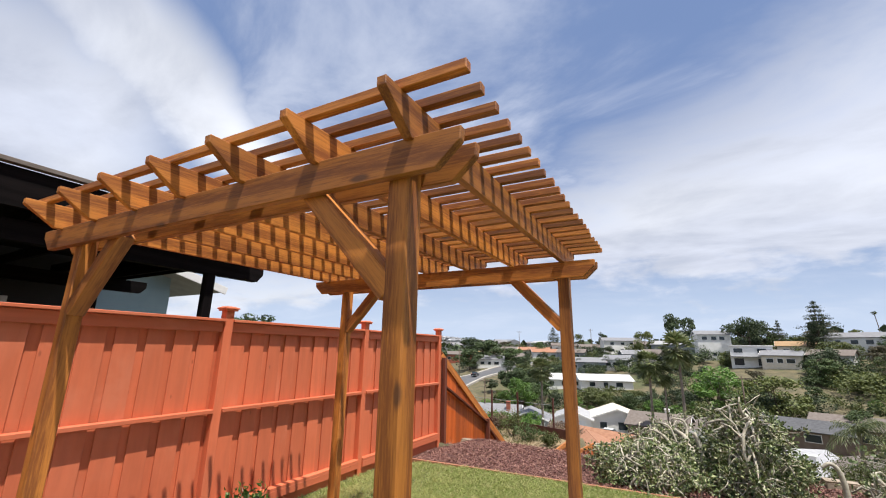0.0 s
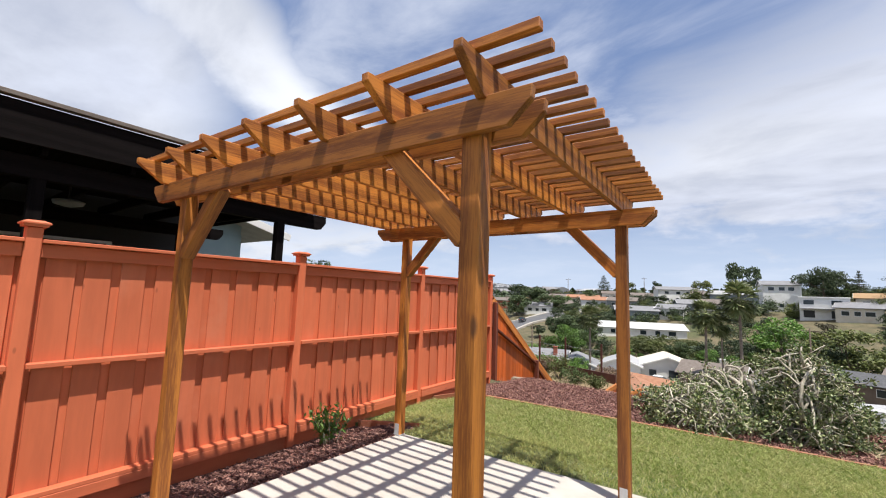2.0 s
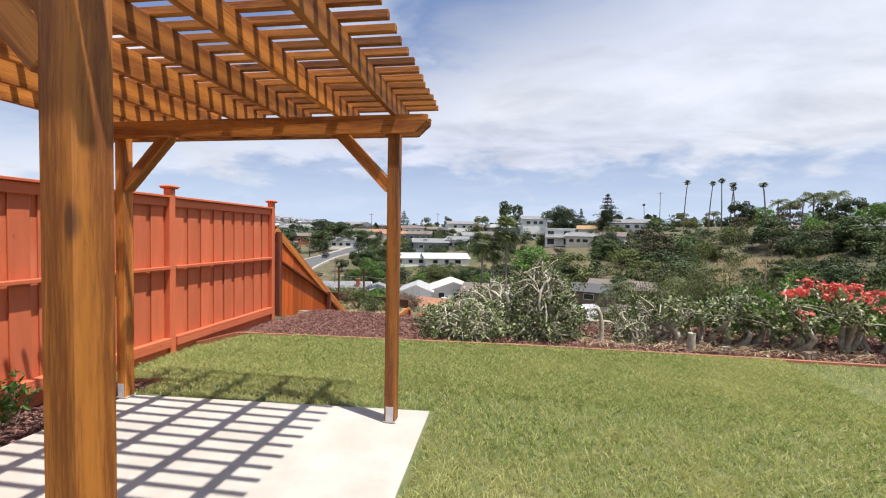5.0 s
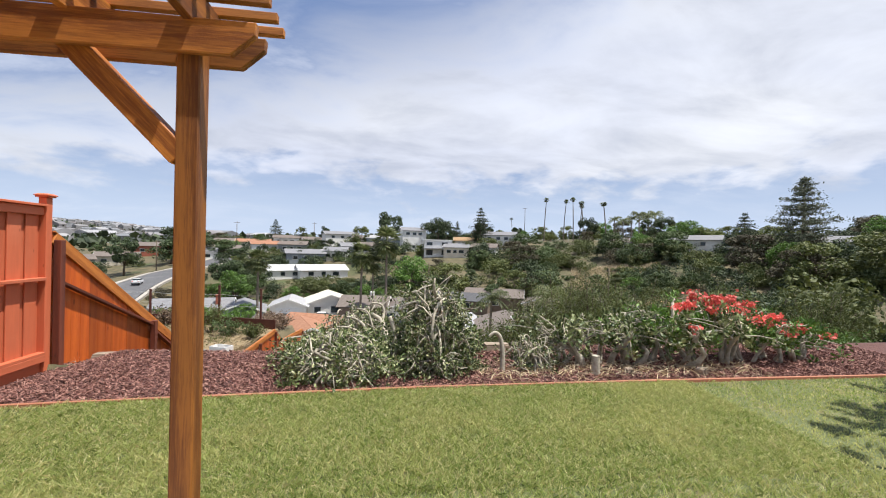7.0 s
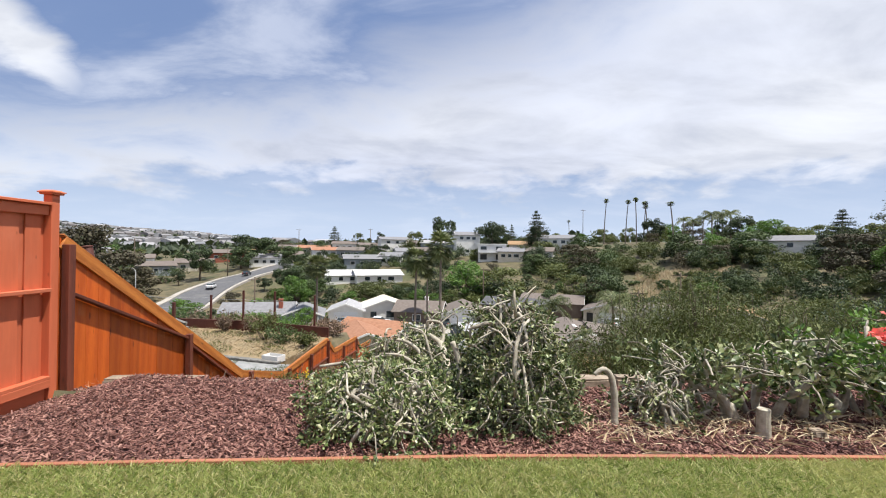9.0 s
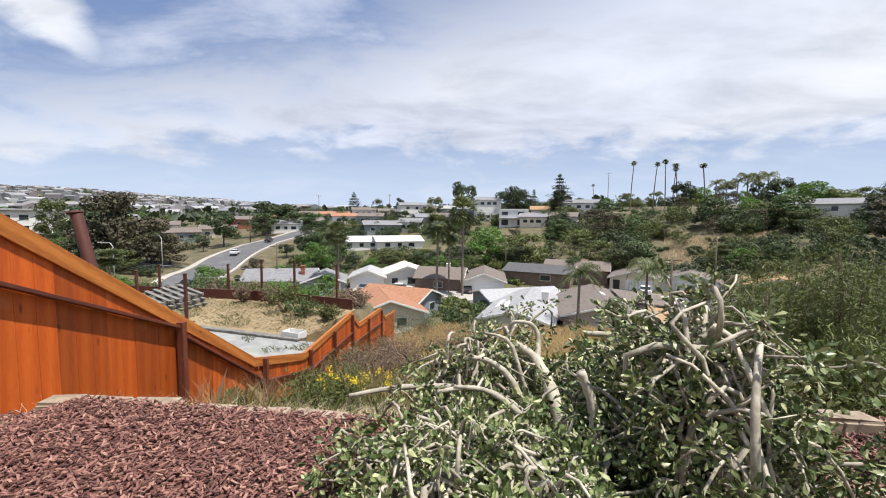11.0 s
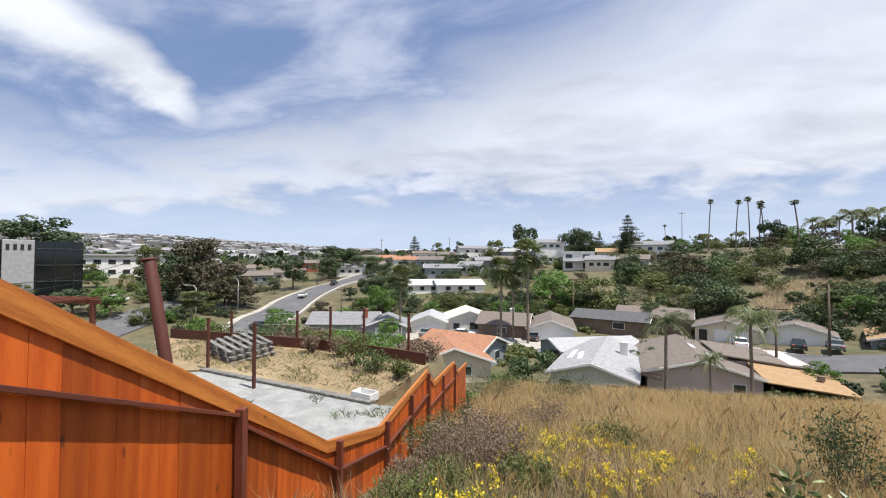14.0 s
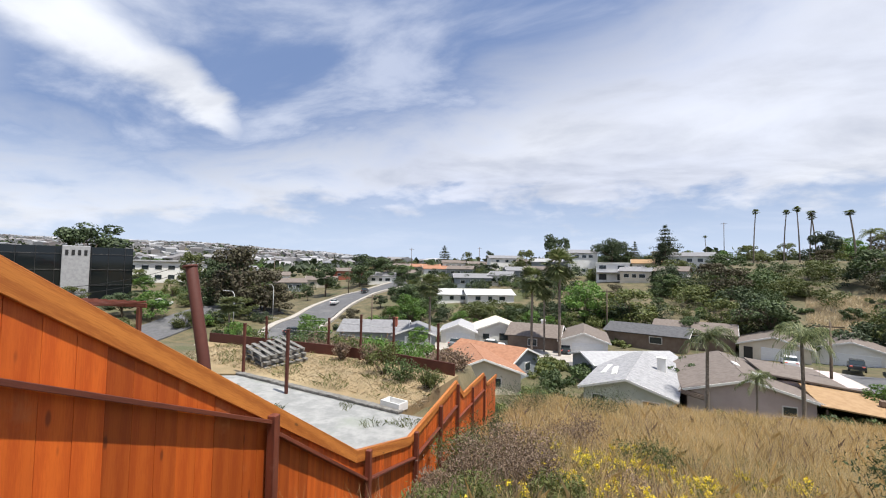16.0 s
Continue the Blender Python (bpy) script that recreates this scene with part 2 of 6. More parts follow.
mottled("old pallet wood", (0.12, 0.115, 0.105), (0.22, 0.21, 0.195), 6.0, 40)
mottled("weathered board", (0.26, 0.24, 0.22), (0.42, 0.40, 0.37), 6.0, 40)
by_piece("grass blades", [(0.16, 0.22, 0.055), (0.30, 0.385, 0.10), (0.40, 0.465, 0.145), (0.56, 0.55, 0.24), (0.72, 0.64, 0.38)], light=0.5, patches=((0.55, 0.53, 0.23), 0.45))
by_piece("bark chips", [(0.085, 0.038, 0.032), (0.16, 0.07, 0.056), (0.235, 0.11, 0.088), (0.36, 0.20, 0.155)], roughness=0.8)
by_piece("dry grass blades", [(0.70, 0.46, 0.17), (0.80, 0.59, 0.28), (0.85, 0.71, 0.45), (0.52, 0.36, 0.16)], light=0.55, patches=((0.62, 0.47, 0.22), 0.7))
by_piece("brown weeds", [(0.17, 0.115, 0.07), (0.27, 0.19, 0.125), (0.24, 0.175, 0.15)], light=0.2)
# tones spread wide: palest leaves stand for glints, darkest for shaded gaps
by_piece("thick leaves", [(0.03, 0.055, 0.014), (0.07, 0.105, 0.03), (0.14, 0.18, 0.06), (0.24, 0.28, 0.11), (0.50, 0.50, 0.28)], roughness=0.42, light=0.08, grain=60)
by_piece("bright leaves", [(0.06, 0.13, 0.02), (0.10, 0.20, 0.03), (0.16, 0.26, 0.05)], roughness=0.5, light=0.22)
by_piece("olive leaves", [(0.065, 0.085, 0.022), (0.11, 0.135, 0.032), (0.17, 0.185, 0.055)], roughness=0.6, light=0.25)
# lowest tones of these two deepened to paint in shade inside the crowns
by_piece("dark leaves", [(0.02, 0.034, 0.012), (0.04, 0.064, 0.022), (0.075, 0.105, 0.04)], roughness=0.65, light=0.12, grain=3)
by_piece("mid leaves", [(0.032, 0.056, 0.015), (0.062, 0.10, 0.028), (0.11, 0.15, 0.05)], roughness=0.65, light=0.15, grain=3)
by_piece("brown leaves", [(0.055, 0.045, 0.026), (0.085, 0.07, 0.038), (0.085, 0.085, 0.04)], roughness=0.7, light=0.12, grain=3)
by_piece("palm leaves", [(0.06, 0.085, 0.03), (0.13, 0.16, 0.055), (0.26, 0.27, 0.13)], roughness=0.5, light=0.25, grain=3)
by_piece("grey leaves", [(0.10, 0.12, 0.075), (0.17, 0.19, 0.12), (0.26, 0.28, 0.19)], roughness=0.6, light=0.25)
by_piece("red petals", [(0.80, 0.13, 0.10), (0.86, 0.22, 0.17), (0.82, 0.17, 0.17)], roughness=0.6, light=0.3)
by_piece("yellow petals", [(0.78, 0.58, 0.02), (0.85, 0.70, 0.05)], roughness=0.6, light=0.3)
by_piece("straw", [(0.50, 0.40, 0.25), (0.64, 0.54, 0.38), (0.44, 0.34, 0.2)], roughness=0.8, light=0.1)
for key, a, b in (("white wall", (0.70, 0.69, 0.66), (0.78, 0.77, 0.75)), ("pink wall", (0.50, 0.41, 0.40), (0.56, 0.47, 0.46)), ("cream wall", (0.58, 0.52, 0.42), (0.66, 0.60, 0.50)),
                  ("grey wall", (0.20, 0.225, 0.25), (0.25, 0.275, 0.30)), ("blue wall", (0.24, 0.34, 0.38), (0.29, 0.39, 0.43)), ("brown wall", (0.15, 0.105, 0.08), (0.20, 0.15, 0.115)),
                  ("pale green wall", (0.46, 0.48, 0.42), (0.54, 0.56, 0.5)), ("brick wall", (0.26, 0.075, 0.045), (0.34, 0.11, 0.07))):
    mottled(key, a, b, 0.7, 12, bump=0.1)
for key, a, b in (("bright white roof", (0.48, 0.48, 0.48), (0.58, 0.58, 0.58)), ("white roof", (0.23, 0.23, 0.24), (0.34, 0.34, 0.35)), ("grey roof", (0.17, 0.17, 0.18), (0.23, 0.23, 0.24)), ("light grey roof", (0.30, 0.30, 0.31), (0.38, 0.38, 0.39)),
                  ("orange roof", (0.27, 0.125, 0.07), (0.36, 0.18, 0.105)), ("brown roof", (0.13, 0.105, 0.09), (0.18, 0.15, 0.13)), ("tan roof", (0.29, 0.18, 0.09), (0.36, 0.235, 0.125)), ("dark roof", (0.065, 0.065, 0.07), (0.10, 0.10, 0.105))):
    mottled(key, a, b, 2.0, 14, bump=0.25, depth=0.02)


def plain(name, colour, roughness, metallic=0.0):
    def build(n, v, rnd):
        return n.mix(n.step(n.noise(v, 3.0, 3.0), 0.3, 0.7, 0.0, 0.15), colour, tuple(a * 0.7 for a in colour)), None
    return surface(name, build, roughness=roughness, metallic=metallic)


plain("window glass", (0.03, 0.04, 0.045), 0.06)
plain("dark glass", (0.018, 0.022, 0.024), 0.05, 0.35)
plain("white trim", (0.72, 0.71, 0.69), 0.5)
plain("garage white", (0.72, 0.73, 0.74), 0.55)
plain("car white", (0.72, 0.73, 0.74), 0.18)
plain("car dark", (0.03, 0.035, 0.04), 0.2)
plain("car grey", (0.20, 0.21, 0.22), 0.2)
plain("rubber", (0.015, 0.015, 0.016), 0.8)
plain("black steel", (0.02, 0.02, 0.021), 0.45)
# wall behind the patio cover, with the cover's shade put into its colour
plain("shaded stucco", (0.022, 0.021, 0.022), 0.8)

# ---------------------------------------------------------------- mesh helpers


def world_of(ob):
    m = ob.matrix_basis.copy()
    while ob.parent:
        ob = ob.parent
        m = ob.matrix_basis @ m
    return m


def thing(name, at, label, category, group="", kind=""):
    """An Empty at a thing's base, to hold its parts."""
    ob = new(name)
    ob.empty_display_size = 0.1
    ob.matrix_basis = at if isinstance(at, Matrix) else Matrix.Translation(at)
    return tagged(ob, label, category, group, kind)


def hang(ob, parent, m):
    """Place ob in the world at m, under parent if there is one."""
    if parent:
        ob.parent = parent
        ob.matrix_basis = world_of(parent).inverted() @ m
    else:
        ob.matrix_basis = m
    return ob


def mesh_from(name, verts, faces, material, smooth=False):
    me = bpy.data.meshes.new(name)
    me.from_pydata([tuple(v) for v in verts] if not isinstance(verts, np.ndarray) else verts.tolist(), [], faces.tolist() if isinstance(faces, np.ndarray) else faces)
    me.materials.append(MATERIALS[material])
    if smooth:
        me.shade_smooth()
    return me


def part(name, me, parent, m=None, label=""):
    ob = new(name, me)
    hang(ob, parent, m if m is not None else Matrix())
    return tagged(ob, label)


BOX_CACHE = {}


def box_mesh(l, w, h, material, bevel=0.004):
    """A box about the origin, l along x, w along y, h along z, with eased edges."""
    key = (round(l, 3), round(w, 3), round(h, 3), material, bevel)
    if key not in BOX_CACHE:
        bm = bmesh.new()
        bmesh.ops.create_cube(bm, size=1.0, matrix=Matrix.Diagonal((l, w, h, 1)))
        if bevel:
            bmesh.ops.bevel(bm, geom=bm.edges[:], offset=min(bevel, l / 3, w / 3, h / 3), segments=1, affect="EDGES")
        me = bpy.data.meshes.new("box")
        bm.to_mesh(me)
        bm.free()
        me.materials.append(MATERIALS[material])
        BOX_CACHE[key] = me
    return BOX_CACHE[key]


def between(p0, p1, up=(0, 0, 1)):
    """A frame halfway from p0 to p1 with x along the line."""
    p0, p1 = Vector(p0), Vector(p1)
    x = (p1 - p0).normalized()
    y = Vector(up).cross(x)
    y = y.normalized() if y.length > 1e-6 else Vector((0, 1, 0)).cross(x).normalized()
    z = x.cross(y)
    m = Matrix((x, y, z)).transposed().to_4x4()
    m.translation = (p0 + p1) / 2
    return m


def board(name, p0, p1, w, h, material, parent, up=(0, 0, 1), bevel=0.004, label=""):
    """Timber from p0 to p1; w across, h towards up; the grain runs along it."""
    l = (Vector(p1) - Vector(p0)).length
    return part(name, box_mesh(l, w, h, material, bevel), parent, between(p0, p1, up), label)


def extruded(outline, thick, material, bevel=0.004):
    """A flat outline in x and z, made thick along y."""
    bm = bmesh.new()
    face = bm.faces.new([bm.verts.new((x, -thick / 2, z)) for x, z in outline])
    made = bmesh.ops.extrude_face_region(bm, geom=[face])
    bmesh.ops.translate(bm, verts=[v for v in made["geom"] if isinstance(v, bmesh.types.BMVert)], vec=(0, thick, 0))
    bmesh.ops.recalc_face_normals(bm, faces=bm.faces[:])
    if bevel:
        bmesh.ops.bevel(bm, geom=bm.edges[:], offset=bevel, segments=1, affect="EDGES")
    me = bpy.data.meshes.new("outline")
    bm.to_mesh(me)
    bm.free()
    me.materials.append(MATERIALS[material])
    return me


def prism(corners, z0, z1, material, bevel=0.0):
    """An upright block over a plan outline."""
    bm = bmesh.new()
    face = bm.faces.new([bm.verts.new((x, y, z0)) for x, y in corners])
    made = bmesh.ops.extrude_face_region(bm, geom=[face])
    bmesh.ops.translate(bm, verts=[v for v in made["geom"] if isinstance(v, bmesh.types.BMVert)], vec=(0, 0, z1 - z0))
    bmesh.ops.recalc_face_normals(bm, faces=bm.faces[:])
    if bevel:
        bmesh.ops.bevel(bm, geom=bm.edges[:], offset=bevel, segments=2, affect="EDGES")
    me = bpy.data.meshes.new("block")
    bm.to_mesh(me)
    bm.free()
    me.materials.append(MATERIALS[material])
    return me


def tube(path, radii, sides=7):
    """Vertices and faces of a tapering tube along a path, closed at its ends."""
    path = [Vector(p) for p in path]
    verts, faces = [], []
    side = None
    for i, p in enumerate(path):
        way = (path[min(i + 1, len(path) - 1)] - path[max(i - 1, 0)]).normalized()
        if side is None:
            side = way.orthogonal().normalized()
        side = (side - way * side.dot(way)).normalized()
        other = way.cross(side)
        for k in range(sides):
            a = 2 * math.pi * k / sides
            verts.append(tuple(p + float(radii[i]) * (math.cos(a) * side + math.sin(a) * other)))
    for i in range(len(path) - 1):
        for k in range(sides):
            k2 = (k + 1) % sides
            faces.append((i * sides + k, i * sides + k2, (i + 1) * sides + k2, (i + 1) * sides + k))
    faces.append(tuple(range(sides))[::-1])
    faces.append(tuple((len(path) - 1) * sides + k for k in range(sides)))
    return verts, faces


class Pile:
    """Gathers the pieces of one mesh."""

    def __init__(self):
        self.verts, self.faces = [], []

    def add(self, verts, faces):
        o = len(self.verts)
        self.verts.extend(verts)
        self.faces.extend(tuple(i + o for i in f) for f in faces)

    def mesh(self, name, material, smooth=False):
        return mesh_from(name, self.verts, self.faces, material, smooth)


def leaves_mesh(name, centres, size, material, rng, slim=0.5, droop=0.0, normal_bias=None, facing=None, axes=None, blunt=False):
    """Many small leaves, folded a little, at the given centres; facing sets the way their faces turn, axes the way they point."""
    c = np.asarray(centres, float)
    k = len(c)
    a = rng.normal(size=(k, 3))
    a[:, 2] -= droop
    if normal_bias is not None:
        a += normal_bias
    if axes is not None:
        a = np.asarray(axes, float) + a * 0.3
    if facing is not None:
        turned = np.asarray(facing, float) + rng.normal(size=(k, 3)) * 0.6
        a = np.cross(turned, a)
    a /= np.linalg.norm(a, axis=1)[:, None]
    b = np.cross(a, rng.normal(size=(k, 3)) if facing is None else turned)
    b /= np.linalg.norm(b, axis=1)[:, None]
    up = np.cross(a, b)
    s = size * rng.uniform(0.6, 1.35, size=(k, 1))
    w = b * s * 0.5 * slim
    if blunt:
        v = np.stack([c - a * s * 0.5, c - a * s * 0.05 + w * 0.7 + up * s * 0.07, c + a * s * 0.32 + w + up * s * 0.1, c + a * s * 0.52, c + a * s * 0.32 - w + up * s * 0.1, c - a * s * 0.05 - w * 0.7 + up * s * 0.07], 1).reshape(-1, 3)
        f = np.arange(6 * k).reshape(-1, 6)
    else:
        v = np.stack([c - a * s * 0.5, c + w + up * s * 0.08, c + a * s * 0.5, c - w + up * s * 0.08], 1).reshape(-1, 3)
        f = np.arange(4 * k).reshape(-1, 4)
    return mesh_from(name, v, f, material)


# ---------------------------------------------------------------- the lie of the land
PROFILE_Y = (3.2, 4.9, 5.5, 7.35, 9.7, 12.2, 16.0, 19.5, 24.0, 32.0, 42.0, 60.0)
PROFILE_Z = (-0.06, -0.16, -0.46, -1.42, -2.55, -3.25, -4.1, -5.0, -6.45, -10.4, -13.0, -13.0)
RANGES = (45, 91, 112, 140, 190, 260, 600, 2500)
BEARINGS = (-95, -60, -45, -33, -22, -12, 2, 15, 27, 45, 65, 100)
HILLS = ((0, 0, 0, 0, 0, 0, 0, 40), (-11, -12, -9, -6, -3, -2, 0, 90), (-12, -13, -9, -6, -3, -2, 0, 95), (-13, -13.5, -12, -10, -7, -3, 0, 70),
         (-13, -13.5, -12, -7.5, -4, 1, 2, 35), (-13, -13, -11, -6, -1, 3, 0, 10), (-13, -13, -10.5, -4, 2, 5, 0, 0), (-13, -13, -9.5, -3, 5, 8, 0, 0),
         (-13, -12, -8, -1, 6, 8, 0, 0), (-12, -9, -3, 3, 6, 8, 0, 0), (-8, -3, 1, 5, 6, 7, 0, 0), (0, 0, 1, 2, 3, 3, 0, 0))
MID = Vector((2.8, 3.7))


def hill_height(bearing, r):
    b = min(max(bearing, BEARINGS[0]), BEARINGS[-1])
    i = max(k for k in range(len(BEARINGS) - 1) if BEARINGS[k] <= b)
    f = (b - BEARINGS[i]) / (BEARINGS[i + 1] - BEARINGS[i])
    f = f * f * (3 - 2 * f)
    lr = [math.log(q) for q in RANGES]
    q = math.log(max(r, RANGES[0]))
    return float(np.interp(q, lr, HILLS[i]) * (1 - f) + np.interp(q, lr, HILLS[i + 1]) * f)


def ground_z(x, y):
    """The height of the open ground."""
    dx, dy = x - MID.x, y - MID.y
    r = math.hypot(dx, dy)
    bearing = math.degrees(math.atan2(dx, dy))
    if r > 45:
        fade = min(1.0, max(0.0, (abs(bearing) - 95) / 20))
        z = hill_height(bearing, r) * (1 - fade)
        return z + (0.6 * noise.noise(Vector((x / 18, y / 18, 0))) if 60 < r < 400 else 0)
    slope = float(np.interp(y, PROFILE_Y, PROFILE_Z))
    if y > 5.5:
        slope += 0.10 * noise.noise(Vector((x * 0.8, y * 0.8, 3.0))) * min(1.0, (y - 5.5))
    if x > 0.2 and y > 6:
        slope += min(1.0, (x - 0.2) / 1.6) * float(np.interp(y, (6, 10, 18, 22, 26, 30, 38), (0, 0.55, 0.8, 1.2, 1.95, 1.9, 0)))
    if x < -0.25:
        k = min(1.0, (-0.25 - x) / 0.5)
        terrace = float(np.interp(y, (5.0, 9.0, 11.0, 24.0, 30.0, 42.0), (-0.2, -1.9, -2.62, -3.3, -6.5, -12.5)))
        slope = slope * (1 - k) + terrace * k
    if r > 30:
        k = (r - 30) / 15
        fade = min(1.0, max(0.0, (abs(bearing) - 95) / 20))
        slope = slope * (1 - k) + hill_height(bearing, 45) * (1 - fade) * k
    return slope


def polar(bearing, r):
    """A spot on the ground by bearing to the right of the fence line, and range."""
    a = radians(bearing)
    x, y = MID.x + r * math.sin(a), MID.y + r * math.cos(a)
    return Vector((x, y, ground_z(x, y)))


def build_ground():
    rings = [0.0]
    step = 0.16
    while rings[-1] < 4800:
        rings.append(rings[-1] + step)
        step *= 1.055
    sides = 240
    verts = [(MID.x, MID.y, ground_z(MID.x, MID.y) - 0.03)]
    faces = []
    for r in rings[1:]:
        for k in range(sides):
            a = 2 * math.pi * k / sides
            x, y = MID.x + r * math.sin(a), MID.y + r * math.cos(a)
            verts.append((x, y, ground_z(x, y) - (0.26 if y < 4.85 and x < 1.6 and r < 14 else 0.06 if y < 4.8 and r < 25 else 0.0)))
    for k in range(sides):
        faces.append((0, 1 + (k + 1) % sides, 1 + k))
    for i in range(len(rings) - 2):
        for k in range(sides):
            a, b = 1 + i * sides + k, 1 + i * sides + (k + 1) % sides
            faces.append((a, b, b + sides, a + sides))
    ob = new("ground", mesh_from("ground", verts, faces, "hill ground", True))
    tagged(ob, "dry grassy hillside and valley floor below the yard", "ground", kind="structure")


build_ground()


def yard_z(x):
    """The yard falls away a little towards the painted fence."""
    f = np.clip((1.0 - np.asarray(x, float)) / 0.9, 0, 1)
    return -0.20 * f * f * (3 - 2 * f)


def sheet(name, xs, y_low, y_high, rows, z0, material, skip=None):
    """A gently falling surface between two edges, with a turned-down rim."""
    verts, faces = [], []
    for x in xs:
        lo, hi = y_low(x), y_high(x)
        for k in range(rows + 1):
            verts.append((x, lo + (hi - lo) * k / rows, z0 + float(yard_z(x)) + 0.008 * noise.noise(Vector((x * 1.7, (lo + (hi - lo) * k / rows) * 1.7, 0)))))
    for i in range(len(xs) - 1):
        for k in range(rows):
            a = i * (rows + 1) + k
            faces.append((a, a + rows + 1, a + rows + 2, a + 1))
    rim = [i * (rows + 1) for i in range(len(xs))] + [(len(xs) - 1) * (rows + 1) + k for k in range(1, rows + 1)] + [i * (rows + 1) + rows for i in range(len(xs) - 2, -1, -1)] + [k for k in range(rows - 1, 0, -1)]
    o = len(verts)
    verts += [(verts[i][0], verts[i][1], verts[i][2] - 0.25) for i in rim]
    for q in range(len(rim)):
        q2 = (q + 1) % len(rim)
        faces.append((rim[q2], rim[q], o + q, o + q2))
    return new(name, mesh_from(name, verts, faces, material, True))


def bed_edge(x):
    return float(np.interp(x, (0, 2.5, 4.9, 7.4, 16), (2.86, 3.03, 3.16, 3.2, 3.2)))


near_fence = [-0.02 + 0.0872 * i for i in range(15)]
along = [1.2] + [1.5 + 0.5 * i for i in range(30)]
for xs, lo, hi, rows in ((near_fence, lambda x: -9.0, lambda x: -2.27, 40), (near_fence, lambda x: 1.07, bed_edge, 12), (along, lambda x: -9.0, bed_edge, 60)):
    tagged(sheet("lawn", xs, lo, hi, rows, -0.012, "lawn soil"), "flat green lawn with dry yellowish patches beside the patio", "lawn", kind="structure")

# concrete pad under the pergola, with its softly rounded edge
slab = new("patio_slab", prism([(1.12, -2.22), (4.02, -2.14), (3.97, 0.90), (1.19, 0.70)], -0.11, 0.0, "concrete", 0.018))
tagged(slab, "pale concrete patio slab set in the lawn", "patio slab", kind="structure")

# ---------------------------------------------------------------- pergola
POSTS = {"front_left": (1.145, -1.80), "front_right": (3.635, -1.736), "back_left": (1.22, 0.635), "back_right": (3.68, 0.64)}
BEAM_Z0, BEAM_Z1 = 2.285, 2.425
pergola = thing("pergola", (2.45, -0.55, 0), "brown-stained timber pergola with open slat roof on concrete slab", "pergola")


def pergola_post(x, y):
    post = board("post", (x, y, 0.004), (x, y, BEAM_Z0 + 0.06), 0.092, 0.092, "pergola wood", pergola, up=(0, 1, 0), bevel=0.006)
    shoe = part("post_base", box_mesh(0.1, 0.098, 0.012, "galvanised steel", 0.002), post, Matrix.Translation((x, y, 0.01)), "galvanised steel post base")
    for s in (-1, 1):
        part("bracket_plate", box_mesh(0.062, 0.003, 0.125, "galvanised steel", 0.001), post, Matrix.Translation((x, y + s * 0.049, 0.072)))
    return post


for x, y in POSTS.values():
    pergola_post(x, y)


def pergola_beam(left, right, off):
    """One board of a doubled beam, its ends cut back below."""
    l, r = Vector((*left, 0)), Vector((*right, 0))
    way = (r - l).normalized()
    across = Vector((-way.y, way.x, 0))
    a, b = l - way * 0.44 + across * off, r + way * 0.275 + across * off
    length = (b - a).length
    h = BEAM_Z1 - BEAM_Z0
    outline = [(-length / 2 + 0.10, -h / 2), (length / 2 - 0.10, -h / 2), (length / 2 - 0.005, h * 0.12), (length / 2, h / 2), (-length / 2, h / 2), (-length / 2 + 0.005, h * 0.12)]
    m = between(a, b)
    m.translation.z = (BEAM_Z0 + BEAM_Z1) / 2
    part("beam", extruded(outline, 0.038, "pergola wood", 0.004), pergola, m)


for l, r in (("front_left", "front_right"), ("back_left", "back_right")):
    for off in (-0.066, 0.066):
        pergola_beam(POSTS[l], POSTS[r], off)


def pergola_brace(post, towards):
    """A knee brace from a post up to the beam."""
    p, q = Vector((*POSTS[post], 0)), Vector((*POSTS[towards], 0))
    way = (q - p).normalized()
    a, b = p + way * 0.03, p + way * 0.47
    board("brace", (a.x, a.y, 1.87), (b.x, b.y, 2.33), 0.09, 0.09, "pergola wood", pergola, bevel=0.004)


for a, b in (("front_left", "front_right"), ("back_left", "back_right")):
    pergola_brace(a, b)
    pergola_brace(b, a)

RAFTER_Z0, RAFTER_Z1 = BEAM_Z1 - 0.012, 2.567
for i in range(7):
    f = i / 6
    x0, x1 = 0.95 + f * (3.705 - 0.95), 0.995 + f * (3.69 - 0.995)
    y0 = -2.10 + f * 0.10
    a, b = Vector((x0, y0, 0)), Vector((x1, 0.98, 0))
    length = (b - a).length
    h = RAFTER_Z1 - RAFTER_Z0
    outline = [(-length / 2 + 0.165, -h / 2), (length / 2 - 0.16, -h / 2), (length / 2, h * 0.28), (length / 2, h / 2), (-length / 2, h / 2), (-length / 2, h * 0.26)]
    m = between(a, b)
    m.translation.z = (RAFTER_Z0 + RAFTER_Z1) / 2
    part("rafter", extruded(outline, 0.04, "pergola wood", 0.003), pergola, m)

SLATS = 22
for i in range(SLATS):
    f = i / (SLATS - 1)
    y0, y1 = -1.99 + f * 2.93, -1.885 + f * 2.84
    board("slat", (0.74 + random.uniform(-0.008, 0.008), y0, RAFTER_Z1 + 0.019), (3.97 + random.uniform(-0.008, 0.008), y1, RAFTER_Z1 + 0.019), 0.038, 0.040, "pergola wood", pergola, bevel=0.003)

# ---------------------------------------------------------------- painted fence along the yard
fence = thing("fence", (0, 1.2, -0.25), "terracotta-painted board-on-board wooden fence with capped posts", "fence")
FENCE_X = 0.0


